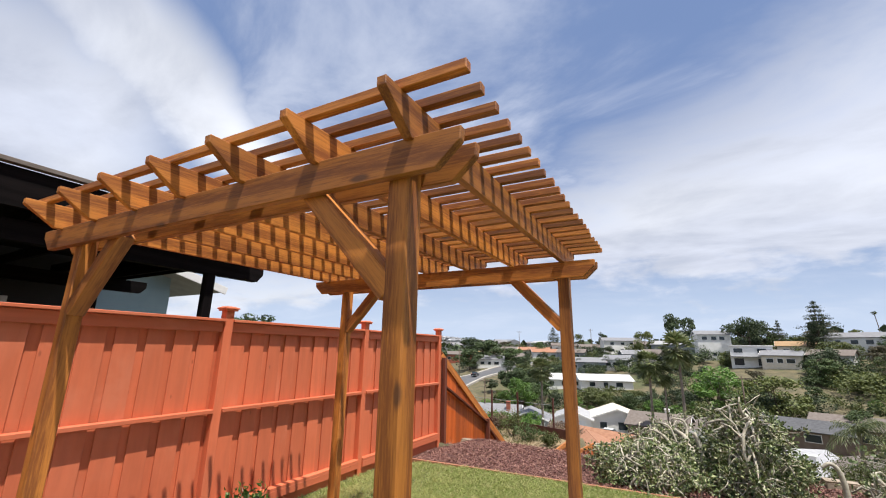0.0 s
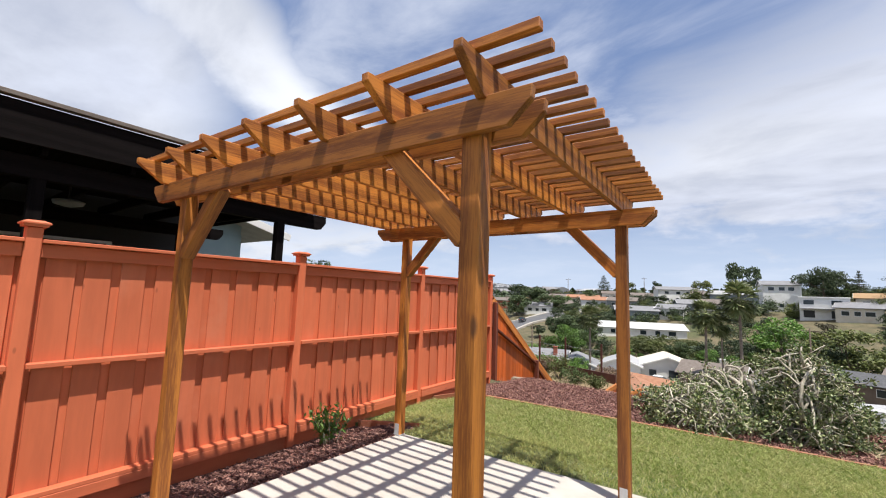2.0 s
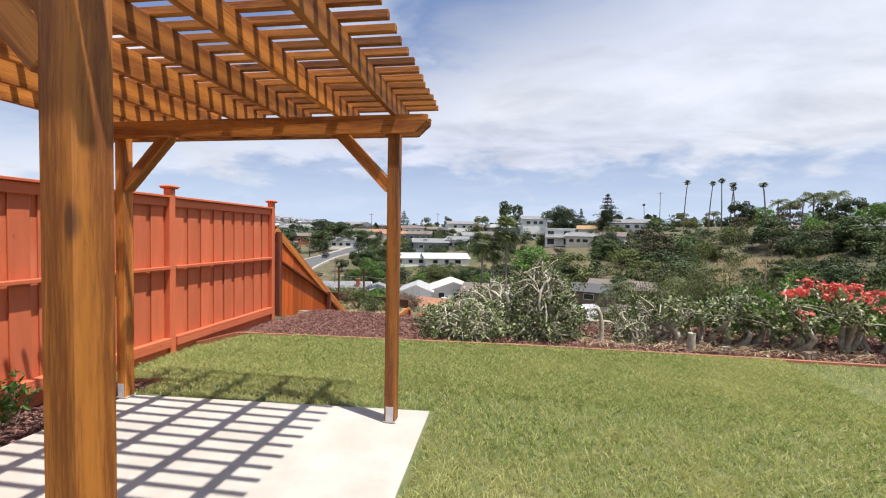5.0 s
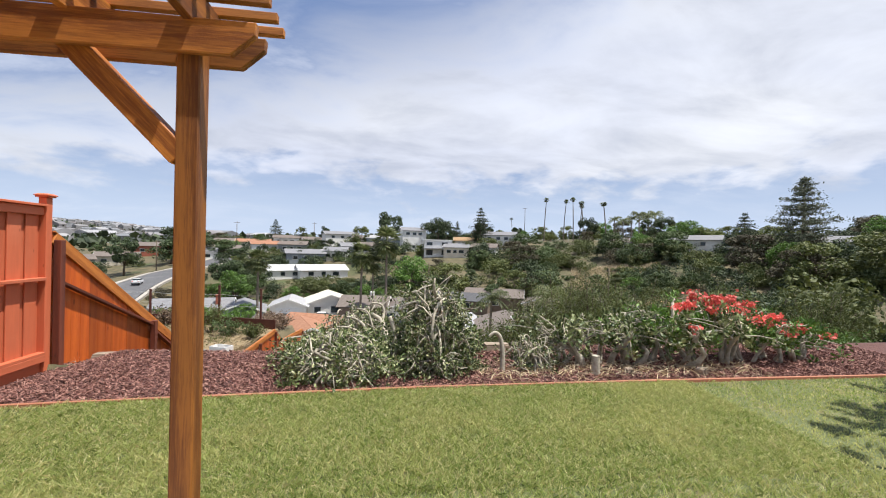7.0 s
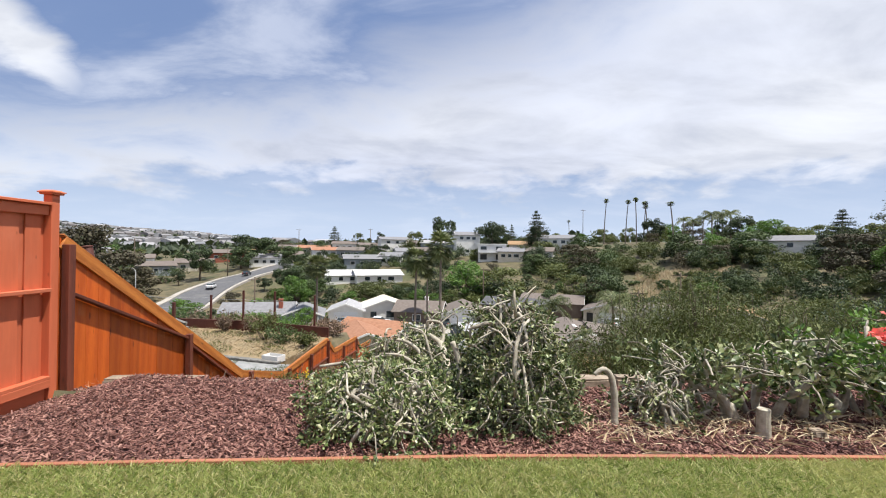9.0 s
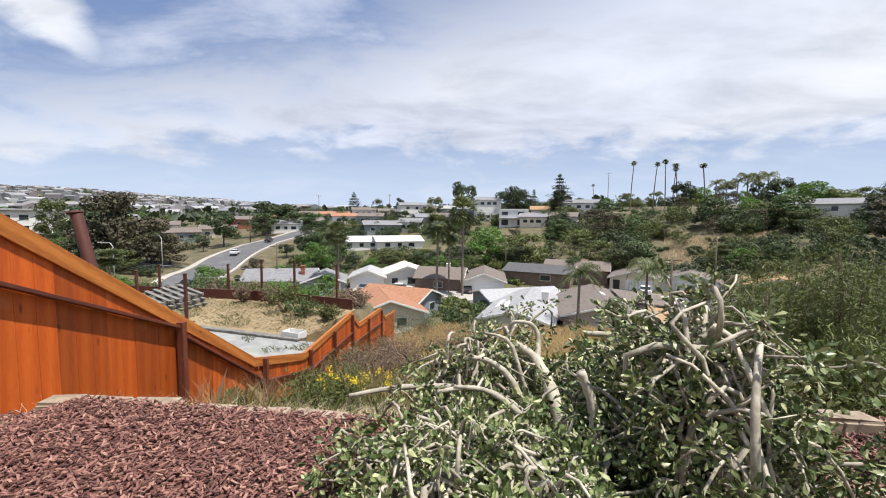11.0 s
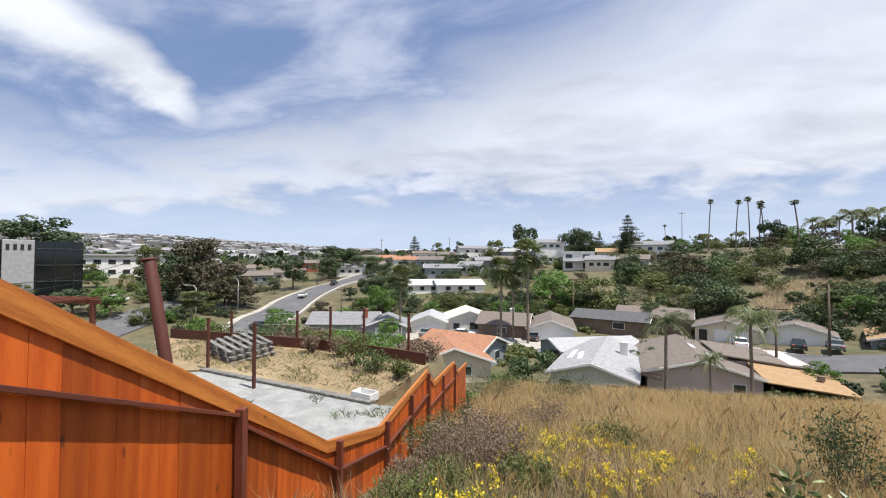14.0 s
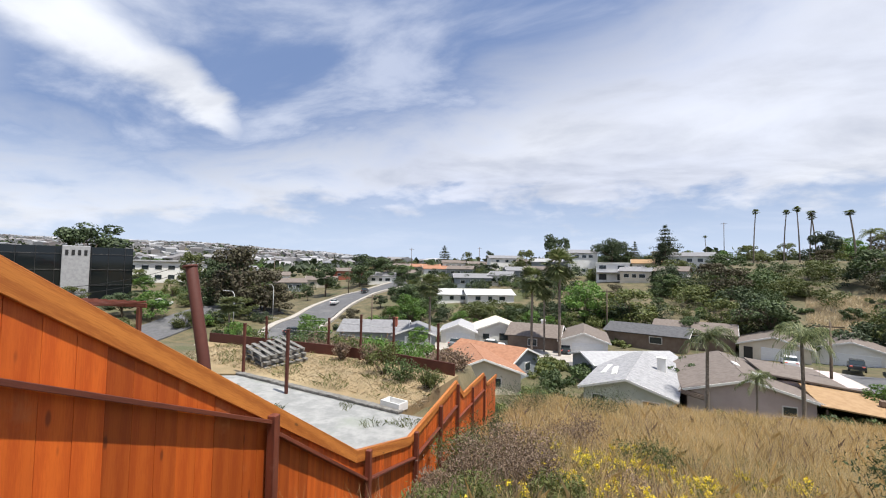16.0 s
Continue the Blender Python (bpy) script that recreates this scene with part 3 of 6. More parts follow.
def fence_post(y, top=2.06, x=FENCE_X + 0.005):
    post = board("post", (x, y, -0.4), (x, y, top), 0.10, 0.10, "fence paint", fence, up=(0, 1, 0), bevel=0.006)
    cap = Pile()
    for z0, z1, a, b in ((top + 0.001, top + 0.022, 0.072, 0.075), (top + 0.022, top + 0.034, 0.086, 0.086), (top + 0.034, top + 0.052, 0.086, 0.05)):
        ring = [(s * q, t * q, z) for z, q in ((z0, a), (z1, b)) for s, t in ((-1, -1), (1, -1), (1, 1), (-1, 1))]
        cap.add(ring, [(3, 2, 1, 0), (4, 5, 6, 7), (0, 1, 5, 4), (1, 2, 6, 5), (2, 3, 7, 6), (3, 0, 4, 7)])
    part("post_cap", cap.mesh("cap", "fence paint"), post, Matrix.Translation((x, y, 0)), "moulded cap with worn pale edges")


FENCE_YS = [-7.32, -4.88, -2.44, 0.0, 2.44, 4.88]
for y in FENCE_YS:
    fence_post(y)
for y0, y1 in zip(FENCE_YS, FENCE_YS[1:]):
    a, b = y0 + 0.052, y1 - 0.052
    board("cap_board", (-0.02, a, 1.952), (-0.02, b, 1.952), 0.19, 0.03, "fence paint", fence)
    board("top_rail", (0.012, a, 1.878), (0.012, b, 1.878), 0.036, 0.11, "fence paint", fence)
    board("middle_rail", (0.032, a, 0.985), (0.032, b, 0.985), 0.09, 0.04, "fence paint", fence)
    board("bottom_rail", (0.032, a, 0.005), (0.032, b, 0.005), 0.09, 0.038, "fence paint", fence)
    board("bottom_face", (0.062, a, -0.058), (0.062, b, -0.058), 0.032, 0.088, "fence paint", fence)
    board("kick_board", (0.0, a, -0.23), (0.0, b, -0.23), 0.03, 0.24, "fence paint", fence)
    count = 9
    pitch = (b - a) / count
    for i in range(count):
        w = 0.185 + random.uniform(-0.01, 0.01)
        y = a + pitch * (i + 0.5) + random.uniform(-0.012, 0.012)
        board("picket", (-0.022, y, -0.10), (-0.022, y, 1.93), 0.018, w, "fence paint", fence, up=(0, 1, 0), bevel=0.003)
    for i in range(count + 1):
        y = min(max(a + pitch * i, a + 0.06), b - 0.06)
        board("picket", (-0.045, y, -0.10), (-0.045, y, 1.93), 0.018, 0.14, "fence paint", fence, up=(0, 1, 0), bevel=0.003)

# ---------------------------------------------------------------- stained fence down the slope
slope_fence = thing("slope_fence", (-0.02, 9.4, -2.5), "orange-stained cedar board fence stepping down the hillside", "fence")
TOP_Y = (5.0, 9.42, 11.85, 16.35, 17.45, 21.9, 23.0, 26.5)
TOP_Z = (1.60, -1.28, -2.02, -2.03, -2.72, -3.12, -3.85, -4.3)
FOOT_Y = (5.0, 5.9, 7.35, 9.7, 12.2, 16.3, 18.8, 22.0, 26.5)
FOOT_Z = (-0.25, -0.62, -1.5, -2.65, -3.4, -4.15, -4.9, -5.8, -7.9)
for i in range(len(TOP_Y) - 1):
    a, b = (0.0, TOP_Y[i], TOP_Z[i]), (0.0, TOP_Y[i + 1], TOP_Z[i + 1])
    board("cap_board", (0.0, TOP_Y[i], TOP_Z[i] + 0.018), (0.0, TOP_Y[i + 1], TOP_Z[i + 1] + 0.018), 0.075, 0.022, "slope cap wood", slope_fence, label="paler sloping cap board")
    board("face_board", (0.024, TOP_Y[i], TOP_Z[i] - 0.072), (0.024, TOP_Y[i + 1], TOP_Z[i + 1] - 0.072), 0.03, 0.155, "slope cap wood", slope_fence)
y = 5.08
while y < 26.3:
    w = 0.185
    top = float(np.interp(y, TOP_Y, TOP_Z)) - 0.02
    foot = float(np.interp(y, FOOT_Y, FOOT_Z)) - 0.12
    lean = (float(np.interp(y + w / 2, TOP_Y, TOP_Z)) - float(np.interp(y - w / 2, TOP_Y, TOP_Z))) / 2
    outline = [(-w / 2 + 0.001, foot), (w / 2 - 0.001, foot), (w / 2 - 0.001, top + lean), (-w / 2 + 0.001, top - lean)]
    mid = (top + foot) / 2
    # drawn lying along x so that the grain follows the board
    me = extruded([(z - mid, -q) for q, z in outline], 0.018, "slope fence wood", 0.0015)
    m = Matrix(((0, 1, 0, -0.004 + random.uniform(-0.002, 0.002)), (0, 0, -1, y), (1, 0, 0, mid), (0, 0, 0, 1)))
    m = Matrix(((0, 1, 0, m[0][3]), (0, 0, -1, y), (1, 0, 0, mid), (0, 0, 0, 1)))
    ob = part("plank", me, slope_fence, m)
    y += w
for y, z0, z1, w in ((5.02, -0.35, 1.50, 0.09), (7.35, -1.6, -0.02, 0.09), (9.72, -2.8, -1.36, 0.085), (12.15, -3.5, -2.0, 0.09), (14.2, -3.9, -2.1, 0.09), (16.3, -4.3, -2.1, 0.09), (18.9, -5.0, -2.9, 0.09), (21.8, -5.7, -3.2, 0.09)):
    board("post", (0.085, y, z0), (0.085, y, z1), w, w, "dark rail wood", slope_fence, up=(0, 1, 0), bevel=0.005, label="dark brown weathered post")
for y0, z0, y1, z1 in ((5.05, 0.93, 7.31, -0.08), (7.4, -0.22, 9.68, -1.80), (9.76, -1.84, 12.1, -2.52), (12.2, -2.55, 16.3, -2.75), (16.35, -3.2, 21.8, -3.8), (6.5, -1.02, 7.31, -1.22), (7.4, -1.48, 9.3, -2.45)):
    board("rail", (0.06, y0, z0), (0.06, y1, z1), 0.085, 0.038, "dark rail wood", slope_fence, label="dark brown rail on the fence")

# ---------------------------------------------------------------- neighbour's dark patio cover, behind the fence
patio_cover = thing("patio_cover", (-3.4, -2.5, 0), "dark-stained timber patio cover beyond the painted fence, its shade put into the colour", "patio cover")
part("roof", prism([(-6.2, -9.0), (-1.5, -9.0), (-1.5, 1.25), (-6.2, 1.25)], 3.40, 3.50, "shaded patio wood"), patio_cover)
board("fascia", (-1.48, -9.0, 3.27), (-1.48, 1.27, 3.27), 0.035, 0.42, "shaded patio wood", patio_cover)
board("drip_edge", (-1.46, -9.0, 3.535), (-1.46, 1.28, 3.535), 0.10, 0.05, "brown roof", patio_cover, label="brown metal drip edge")
for x in (-1.75, -5.6):
    l = 11.0
    outline = [(-l / 2, -0.12), (l / 2 - 0.10, -0.12), (l / 2, 0.0), (l / 2, 0.12), (-l / 2, 0.12)]
    m = between((x, -9.35, 2.86), (x, 1.65, 2.86))
    part("beam", extruded(outline, 0.14, "shaded patio wood", 0.006), patio_cover, m)
for y in (-8.2, -5.2, -2.2, 0.75):
    for x in (-1.75, -5.6):
        board("post", (x, y, -0.3), (x, y, 2.745), 0.13, 0.13, "shaded patio wood", patio_cover, up=(0, 1, 0))
for i in range(13):
    y = -8.6 + i * 0.8
    board("rafter", (-6.1, y, 3.07), (-1.55, y, 3.07), 0.05, 0.17, "shaded patio wood", patio_cover)
board("end_board", (-6.1, 1.22, 3.19), (-1.52, 1.22, 3.19), 0.04, 0.41, "shaded patio wood", patio_cover)
lamp_shade = thing("ceiling_lamp", (-3.4, -1.6, 2.72), "pale round porch lamp under the dark cover", "lamp")
pile = Pile()
pile.add(*tube([(0, 0, 0.0), (0, 0, 0.03), (0, 0, 0.08), (0, 0, 0.1)], [0.06, 0.17, 0.19, 0.12], 14))
part("shade", pile.mesh("shade", "grey wall", True), lamp_shade, Matrix.Translation((-3.4, -1.6, 2.72)))
pile = Pile()
pile.add(*tube([(0, 0, 0.1), (0, 0, 0.3)], [0.012, 0.012], 6))
part("stem", pile.mesh("stem", "black steel"), lamp_shade, Matrix.Translation((-3.4, -1.6, 2.72)))

neighbour_house = thing("neighbour_house", (-9.0, -3, -0.3), "house wall coloured dark for the patio cover's shade, with a pale window frame", "house")
part("wall", prism([(-11, -10), (-6.6, -10), (-6.6, 1.2), (-11, 1.2)], -0.5, 3.6, "shaded stucco"), neighbour_house)
part("roof", prism([(-11.4, -10.4), (-6.0, -10.4), (-6.0, 1.2), (-11.4, 1.2)], 3.6, 3.8, "dark roof"), neighbour_house)
frame_ob = board("window_frame", (-6.58, -2.3, 2.05), (-6.58, -0.2, 2.05), 0.06, 0.95, "white trim", neighbour_house)
board("pane", (-6.545, -2.2, 2.05), (-6.545, -0.3, 2.05), 0.02, 0.82, "window glass", frame_ob)

blue_house = thing("blue_house", (-11.5, 1.0, -0.5), "pale blue stucco house with a white-edged roof", "house")
part("wall", prism([(-16, -1.0), (-8.6, -1.0), (-8.6, 3.7), (-16, 3.7)], -1.5, 3.3, "blue wall"), blue_house)
part("gable", extruded([(-2.35, -0.2), (2.35, -0.2), (2.35, 0.12), (-2.35, 1.2)], 7.3, "blue wall", 0.0), blue_house, Matrix.Translation((-12.3, 1.35, 3.5)) @ pose(0, 0, 0, 0, 0, 90))
board("roof", (-12.2, -1.0, 4.9), (-12.2, 4.9, 3.36), 8.9, 0.14, "light grey roof", blue_house)
board("rake_board", (-7.72, -1.0, 4.87), (-7.72, 4.9, 3.33), 0.05, 0.22, "white trim", blue_house, label="white rake board")

# ---------------------------------------------------------------- planting beds, edging and stones


def bed_back(x):
    return float(np.interp(x, (0, 1.5, 3.3, 6, 16), (5.2, 5.02, 4.88, 5.1, 5.2)))


bed = sheet("mulch_bed", near_fence + along[1:], bed_edge, bed_back, 14, -0.05, "mulch soil")
tagged(bed, "planting bed of dark reddish bark mulch at the slope edge", "planting bed", kind="structure")
strip = sheet("side_bed", near_fence, lambda x: -2.27, lambda x: 1.07, 20, -0.06, "mulch soil")
tagged(strip, "narrow mulch bed between fence and concrete slab", "planting bed", kind="structure")

edging = thing("bed_edging", (5, 3.1, 0), "low reddish wooden edging board along the lawn", "garden edging")
for a, b in (((0.7, 2.91), (2.5, 3.03)), ((2.5, 3.03), (4.9, 3.16)), ((4.9, 3.16), (7.4, 3.2)), ((7.4, 3.2), (10.0, 3.2)), ((10.0, 3.2), (13.0, 3.2)), ((13.0, 3.2), (16.0, 3.2))):
    board("edging_board", (*a, -0.022), (*b, -0.022), 0.036, 0.09, "edging paint", edging)
board("edging_board", (0.06, 2.87, -0.2), (0.7, 2.91, -0.03), 0.038, 0.105, "edging paint", edging)
side_edging = thing("side_bed_edging", (0.6, -2.25, -0.05), "short reddish edging board at the end of the side bed", "garden edging")
board("edging_board", (0.1, -2.27, -0.2), (1.12, -2.23, -0.03), 0.038, 0.12, "edging paint", side_edging)
board("edging_board", (0.1, 1.06, -0.2), (1.2, 1.06, -0.03), 0.038, 0.10, "edging paint", side_edging)


def rough_block(l, w, h, seed):
    """A worn stone block."""
    r = random.Random(seed)
    bm = bmesh.new()
    bmesh.ops.create_cube(bm, size=1.0, matrix=Matrix.Diagonal((l, w, h, 1)))
    bmesh.ops.bevel(bm, geom=bm.edges[:], offset=min(l, w, h) * 0.16, segments=2, affect="EDGES")
    for v in bm.verts:
        v.co += Vector((r.uniform(-1, 1), r.uniform(-1, 1), r.uniform(-1, 1))) * min(l, w, h) * 0.08
    me = bpy.data.meshes.new("stone")
    bm.to_mesh(me)
    bm.free()
    me.materials.append(MATERIALS["stone block"])
    return me


for i, (x, y, z, l, w, h, turn) in enumerate(((0.60, 5.16, -0.17, 0.30, 0.2, 0.1, 8), (0.98, 5.10, -0.15, 0.42, 0.22, 0.10, -3), (1.42, 5.07, -0.14, 0.40, 0.24, 0.10, 4), (1.95, 5.04, -0.15, 0.34, 0.2, 0.1, -6),
                                              (2.36, 5.0, -0.15, 0.40, 0.2, 0.09, 3), (2.82, 4.97, -0.15, 0.44, 0.2, 0.1, -5), (6.2, 4.9, -0.03, 0.4, 0.2, 0.12, 4), (6.65, 4.95, -0.03, 0.36, 0.2, 0.12, -5), (7.6, 3.62, -0.02, 0.1, 0.08, 0.06, 0), (8.55, 3.52, -0.02, 0.16, 0.12, 0.09, 30))):
    ob = new("stone_block", rough_block(l, w, h, i))
    ob.matrix_basis = pose(x, y, z + 0.03, 0, 0, turn)
    tagged(ob, "worn tan stone block edging the mulch bed" if i < 8 else "small grey garden stone lying on the mulch", "stone", "stones of the mulch bed")

RNG = np.random.default_rng(7)


def chips(name, count, xs, ys, z_at, label, keep=None):
    """Loose bark chips, each a small bent sliver with thickness."""
    x = RNG.uniform(*xs, count)
    y = RNG.uniform(*ys, count)
    if keep is not None:
        ok = keep(x, y)
        x, y = x[ok], y[ok]
    k = len(x)
    z = z_at(x, y) + RNG.uniform(0.0, 0.03, k)
    a = RNG.uniform(0, 2 * np.pi, k)
    t = RNG.normal(0, 0.35, k)
    l = RNG.uniform(0.015, 0.06, k) / 2
    w = RNG.uniform(0.006, 0.016, k) / 2
    h = RNG.uniform(0.003, 0.008, k)
    u = np.stack([np.cos(a) * np.cos(t), np.sin(a) * np.cos(t), np.sin(t)], 1) * l[:, None]
    v = np.stack([-np.sin(a), np.cos(a), RNG.normal(0, 0.3, k)], 1) * w[:, None]
    n = np.stack([0 * a, 0 * a, h], 1)
    c = np.stack([x, y, z], 1)
    verts = np.stack([c - u - v, c + u - v * 0.6, c + u * 0.9 + v, c - u + v, c - u - v + n, c + u - v * 0.6 + n, c + u * 0.9 + v + n, c - u + v + n], 1).reshape(-1, 3)
    o = (np.arange(k) * 8)[:, None]
    f = np.concatenate([o + np.array([q]) for q in ((4, 5, 6, 7), (0, 1, 5, 4), (1, 2, 6, 5), (2, 3, 7, 6), (3, 0, 4, 7))], 0)
    ob = new(name, mesh_from(name, verts, f, "bark chips"))
    return tagged(ob, label, "mulch", kind="stuff")


chips("bark_mulch", 80000, (0.08, 12.5), (2.92, 5.5), lambda x, y: yard_z(x) - 0.048, "loose dark reddish bark chips covering the planting bed", lambda x, y: (y > np.interp(x, (0, 5, 16), (2.93, 3.21, 3.26))) & (y < np.interp(x, (0, 1.5, 3.3, 6, 16), (5.2, 5.04, 4.9, 5.1, 5.2))))
chips("bark_mulch", 8000, (0.08, 1.17), (-2.24, 1.04), lambda x, y: yard_z(x) - 0.058, "loose dark bark chips in the side bed", lambda x, y: x < np.interp(y, (-2.3, 0.7, 1.1), (1.10, 1.17, 1.17)))


def patch(x, y, scale, seed):
    return np.array([noise.noise(Vector((a * scale, b * scale, seed))) for a, b in zip(x, y)])


def blades(name, x, y, z, height, width, lean, material, label, category):
    """Grass blades of two triangles, each bent over a little."""
    k = len(x)
    a = RNG.uniform(0, 2 * np.pi, k)
    h = height * RNG.uniform(0.5, 1.3, k)
    w = width * RNG.uniform(0.6, 1.3, k)
    b = RNG.uniform(0, 2 * np.pi, k)
    s = h * lean * RNG.uniform(0.2, 1.6, k)
    root = np.stack([x, y, z], 1)
    side = np.stack([np.cos(a) * w, np.sin(a) * w, 0 * a], 1) / 2
    mid = root + np.stack([np.cos(b) * s * 0.35, np.sin(b) * s * 0.35, h * 0.6], 1)
    tip = root + np.stack([np.cos(b) * s, np.sin(b) * s, h], 1)
    v = np.stack([root - side, root + side, mid + side * 0.8, tip, mid - side * 0.8], 1).reshape(-1, 3)
    f = np.arange(5 * k).reshape(-1, 5)
    ob = new(name, mesh_from(name, v, f, material))
    return tagged(ob, label, category, kind="stuff")


def lawn_spots(count, xs, ys):
    x, y = RNG.uniform(*xs, count), RNG.uniform(*ys, count)
    on_slab = (x > 1.13 + 0.02 * (y + 2.2)) & (x < 4.045 - 0.016 * (y + 2.1)) & (y > -2.23 + 0.027 * (x - 1.1)) & (y < 0.72 + 0.071 * (x - 1.2))
    in_bed = (x < 1.2) & (y > -2.27) & (y < 1.06)
    past = y > np.interp(x, (0, 2.5, 4.9, 7.4, 16), (2.84, 3.0, 3.13, 3.17, 3.17))
    ok = ~(on_slab | in_bed | past)
    return x[ok], y[ok]


x, y = lawn_spots(380000, (0.07, 8.0), (-3.2, 3.17))
x2, y2 = lawn_spots(150000, (1.5, 8.0), (1.3, 3.17))
x, y = np.concatenate((x, x2)), np.concatenate((y, y2))
tuft = patch(x, y, 16.0, 2.0)
ok = tuft + RNG.uniform(-0.4, 0.4, len(x)) > -0.22
x, y = x[ok], y[ok]
blades("lawn_grass", x, y, yard_z(x) - 0.013 + 0.012 * tuft[ok], 0.044, 0.0055, 1.0, "grass blades", "short mown green grass with straw-coloured blades", "grass")
x, y = lawn_spots(90000, (8.0, 15.5), (-3.0, 3.17))
blades("lawn_grass", x, y, np.full_like(x, -0.02), 0.034, 0.010, 0.8, "grass blades", "short mown green grass further along the yard", "grass")

# ---------------------------------------------------------------- small shrub by the fence


def bent(a, b, sag, n, rng, wobble=0.0):
    """A bowed path from a to b."""
    a, b = np.array(a, float), np.array(b, float)
    out = []
    off = rng.normal(size=3) * wobble
    for i in range(n):
        f = i / (n - 1)
        out.append(tuple(a + (b - a) * f + np.array([0, 0, sag]) * math.sin(math.pi * f) + off * math.sin(math.pi * 2 * f)))
    return out


def shrub(name, at, stems, height, spread, leaf, count, leaf_material, label, stem_material="grey bark", slim=0.5, stem_radius=0.012, flowers=None, category="shrub"):
    """A shrub of thin stems with leaves set along and around them."""
    rng = np.random.default_rng(int(abs(at[0] * 131 + at[1] * 71)) + count)
    base = Vector(at)
    ob = thing(name, base, label, category)
    spots, tips = [], []
    for i in range(stems):
        a = rng.uniform(0, 2 * math.pi)
        r = spread * math.sqrt(rng.uniform(0.05, 1))
        tip = (r * math.cos(a), r * math.sin(a), height * rng.uniform(0.6, 1.05) * (1 - 0.35 * (r / spread) ** 2))
        path = bent((0.15 * tip[0], 0.15 * tip[1], -0.05), tip, 0.1 * height, 6, rng, 0.06 * spread)
        v, f = tube(path, list(np.linspace(stem_radius, stem_radius * 0.3, 6)), 5)
        part("stem", mesh_from("stem", v, f, stem_material, True), ob, Matrix.Translation(base))
        tips.append(tip)
        for q in range(count // stems):
            f = 0.25 + 0.75 * rng.uniform() ** 0.7
            j = min(int(f * 5), 4)
            p = np.array(path[j]) + (np.array(path[j + 1]) - np.array(path[j])) * rng.uniform()
            spots.append(p + rng.normal(size=3) * spread * 0.13)
    m = Matrix.Translation(base)
    part("leaves", leaves_mesh("leaves", spots, leaf, leaf_material, rng, slim, 0.0, np.array([0, 0, 0.5])), ob, m)
    if flowers:
        material, n, size = flowers
        pts = []
        for i in range(n):
            c = np.array(tips[int(rng.integers(len(tips)))]) * (1.0, 1.0, 1.04) + rng.normal(size=3) * spread * 0.06
            for q in range(5):
                pts.append(c + rng.normal(size=3) * size)
        tagged(part("flower_cluster", leaves_mesh("petals", pts, size * 1.3, material, rng, 0.9), ob, m), kind="stuff")
    return ob


shrub("fence_shrub", (0.6, 0.12, -0.14), 16, 0.52, 0.26, 0.075, 420, "bright leaves", "small green leafy shrub in the side bed", stem_radius=0.006, slim=0.35)

# ---------------------------------------------------------------- felled succulent branches heaped on the bed


def rosette_spots(tip, way, rng, count, reach):
    """Leaf places in a tuft round a branch tip, each with the way it points."""
    out = []
    for i in range(count):
        d = rng.normal(size=3)
        d /= np.linalg.norm(d)
        out.append((np.array(tip) + d * reach * rng.uniform(0.2, 1.0) + np.array(way) * reach * 0.2, d + np.array(way) * 0.4))
    return out


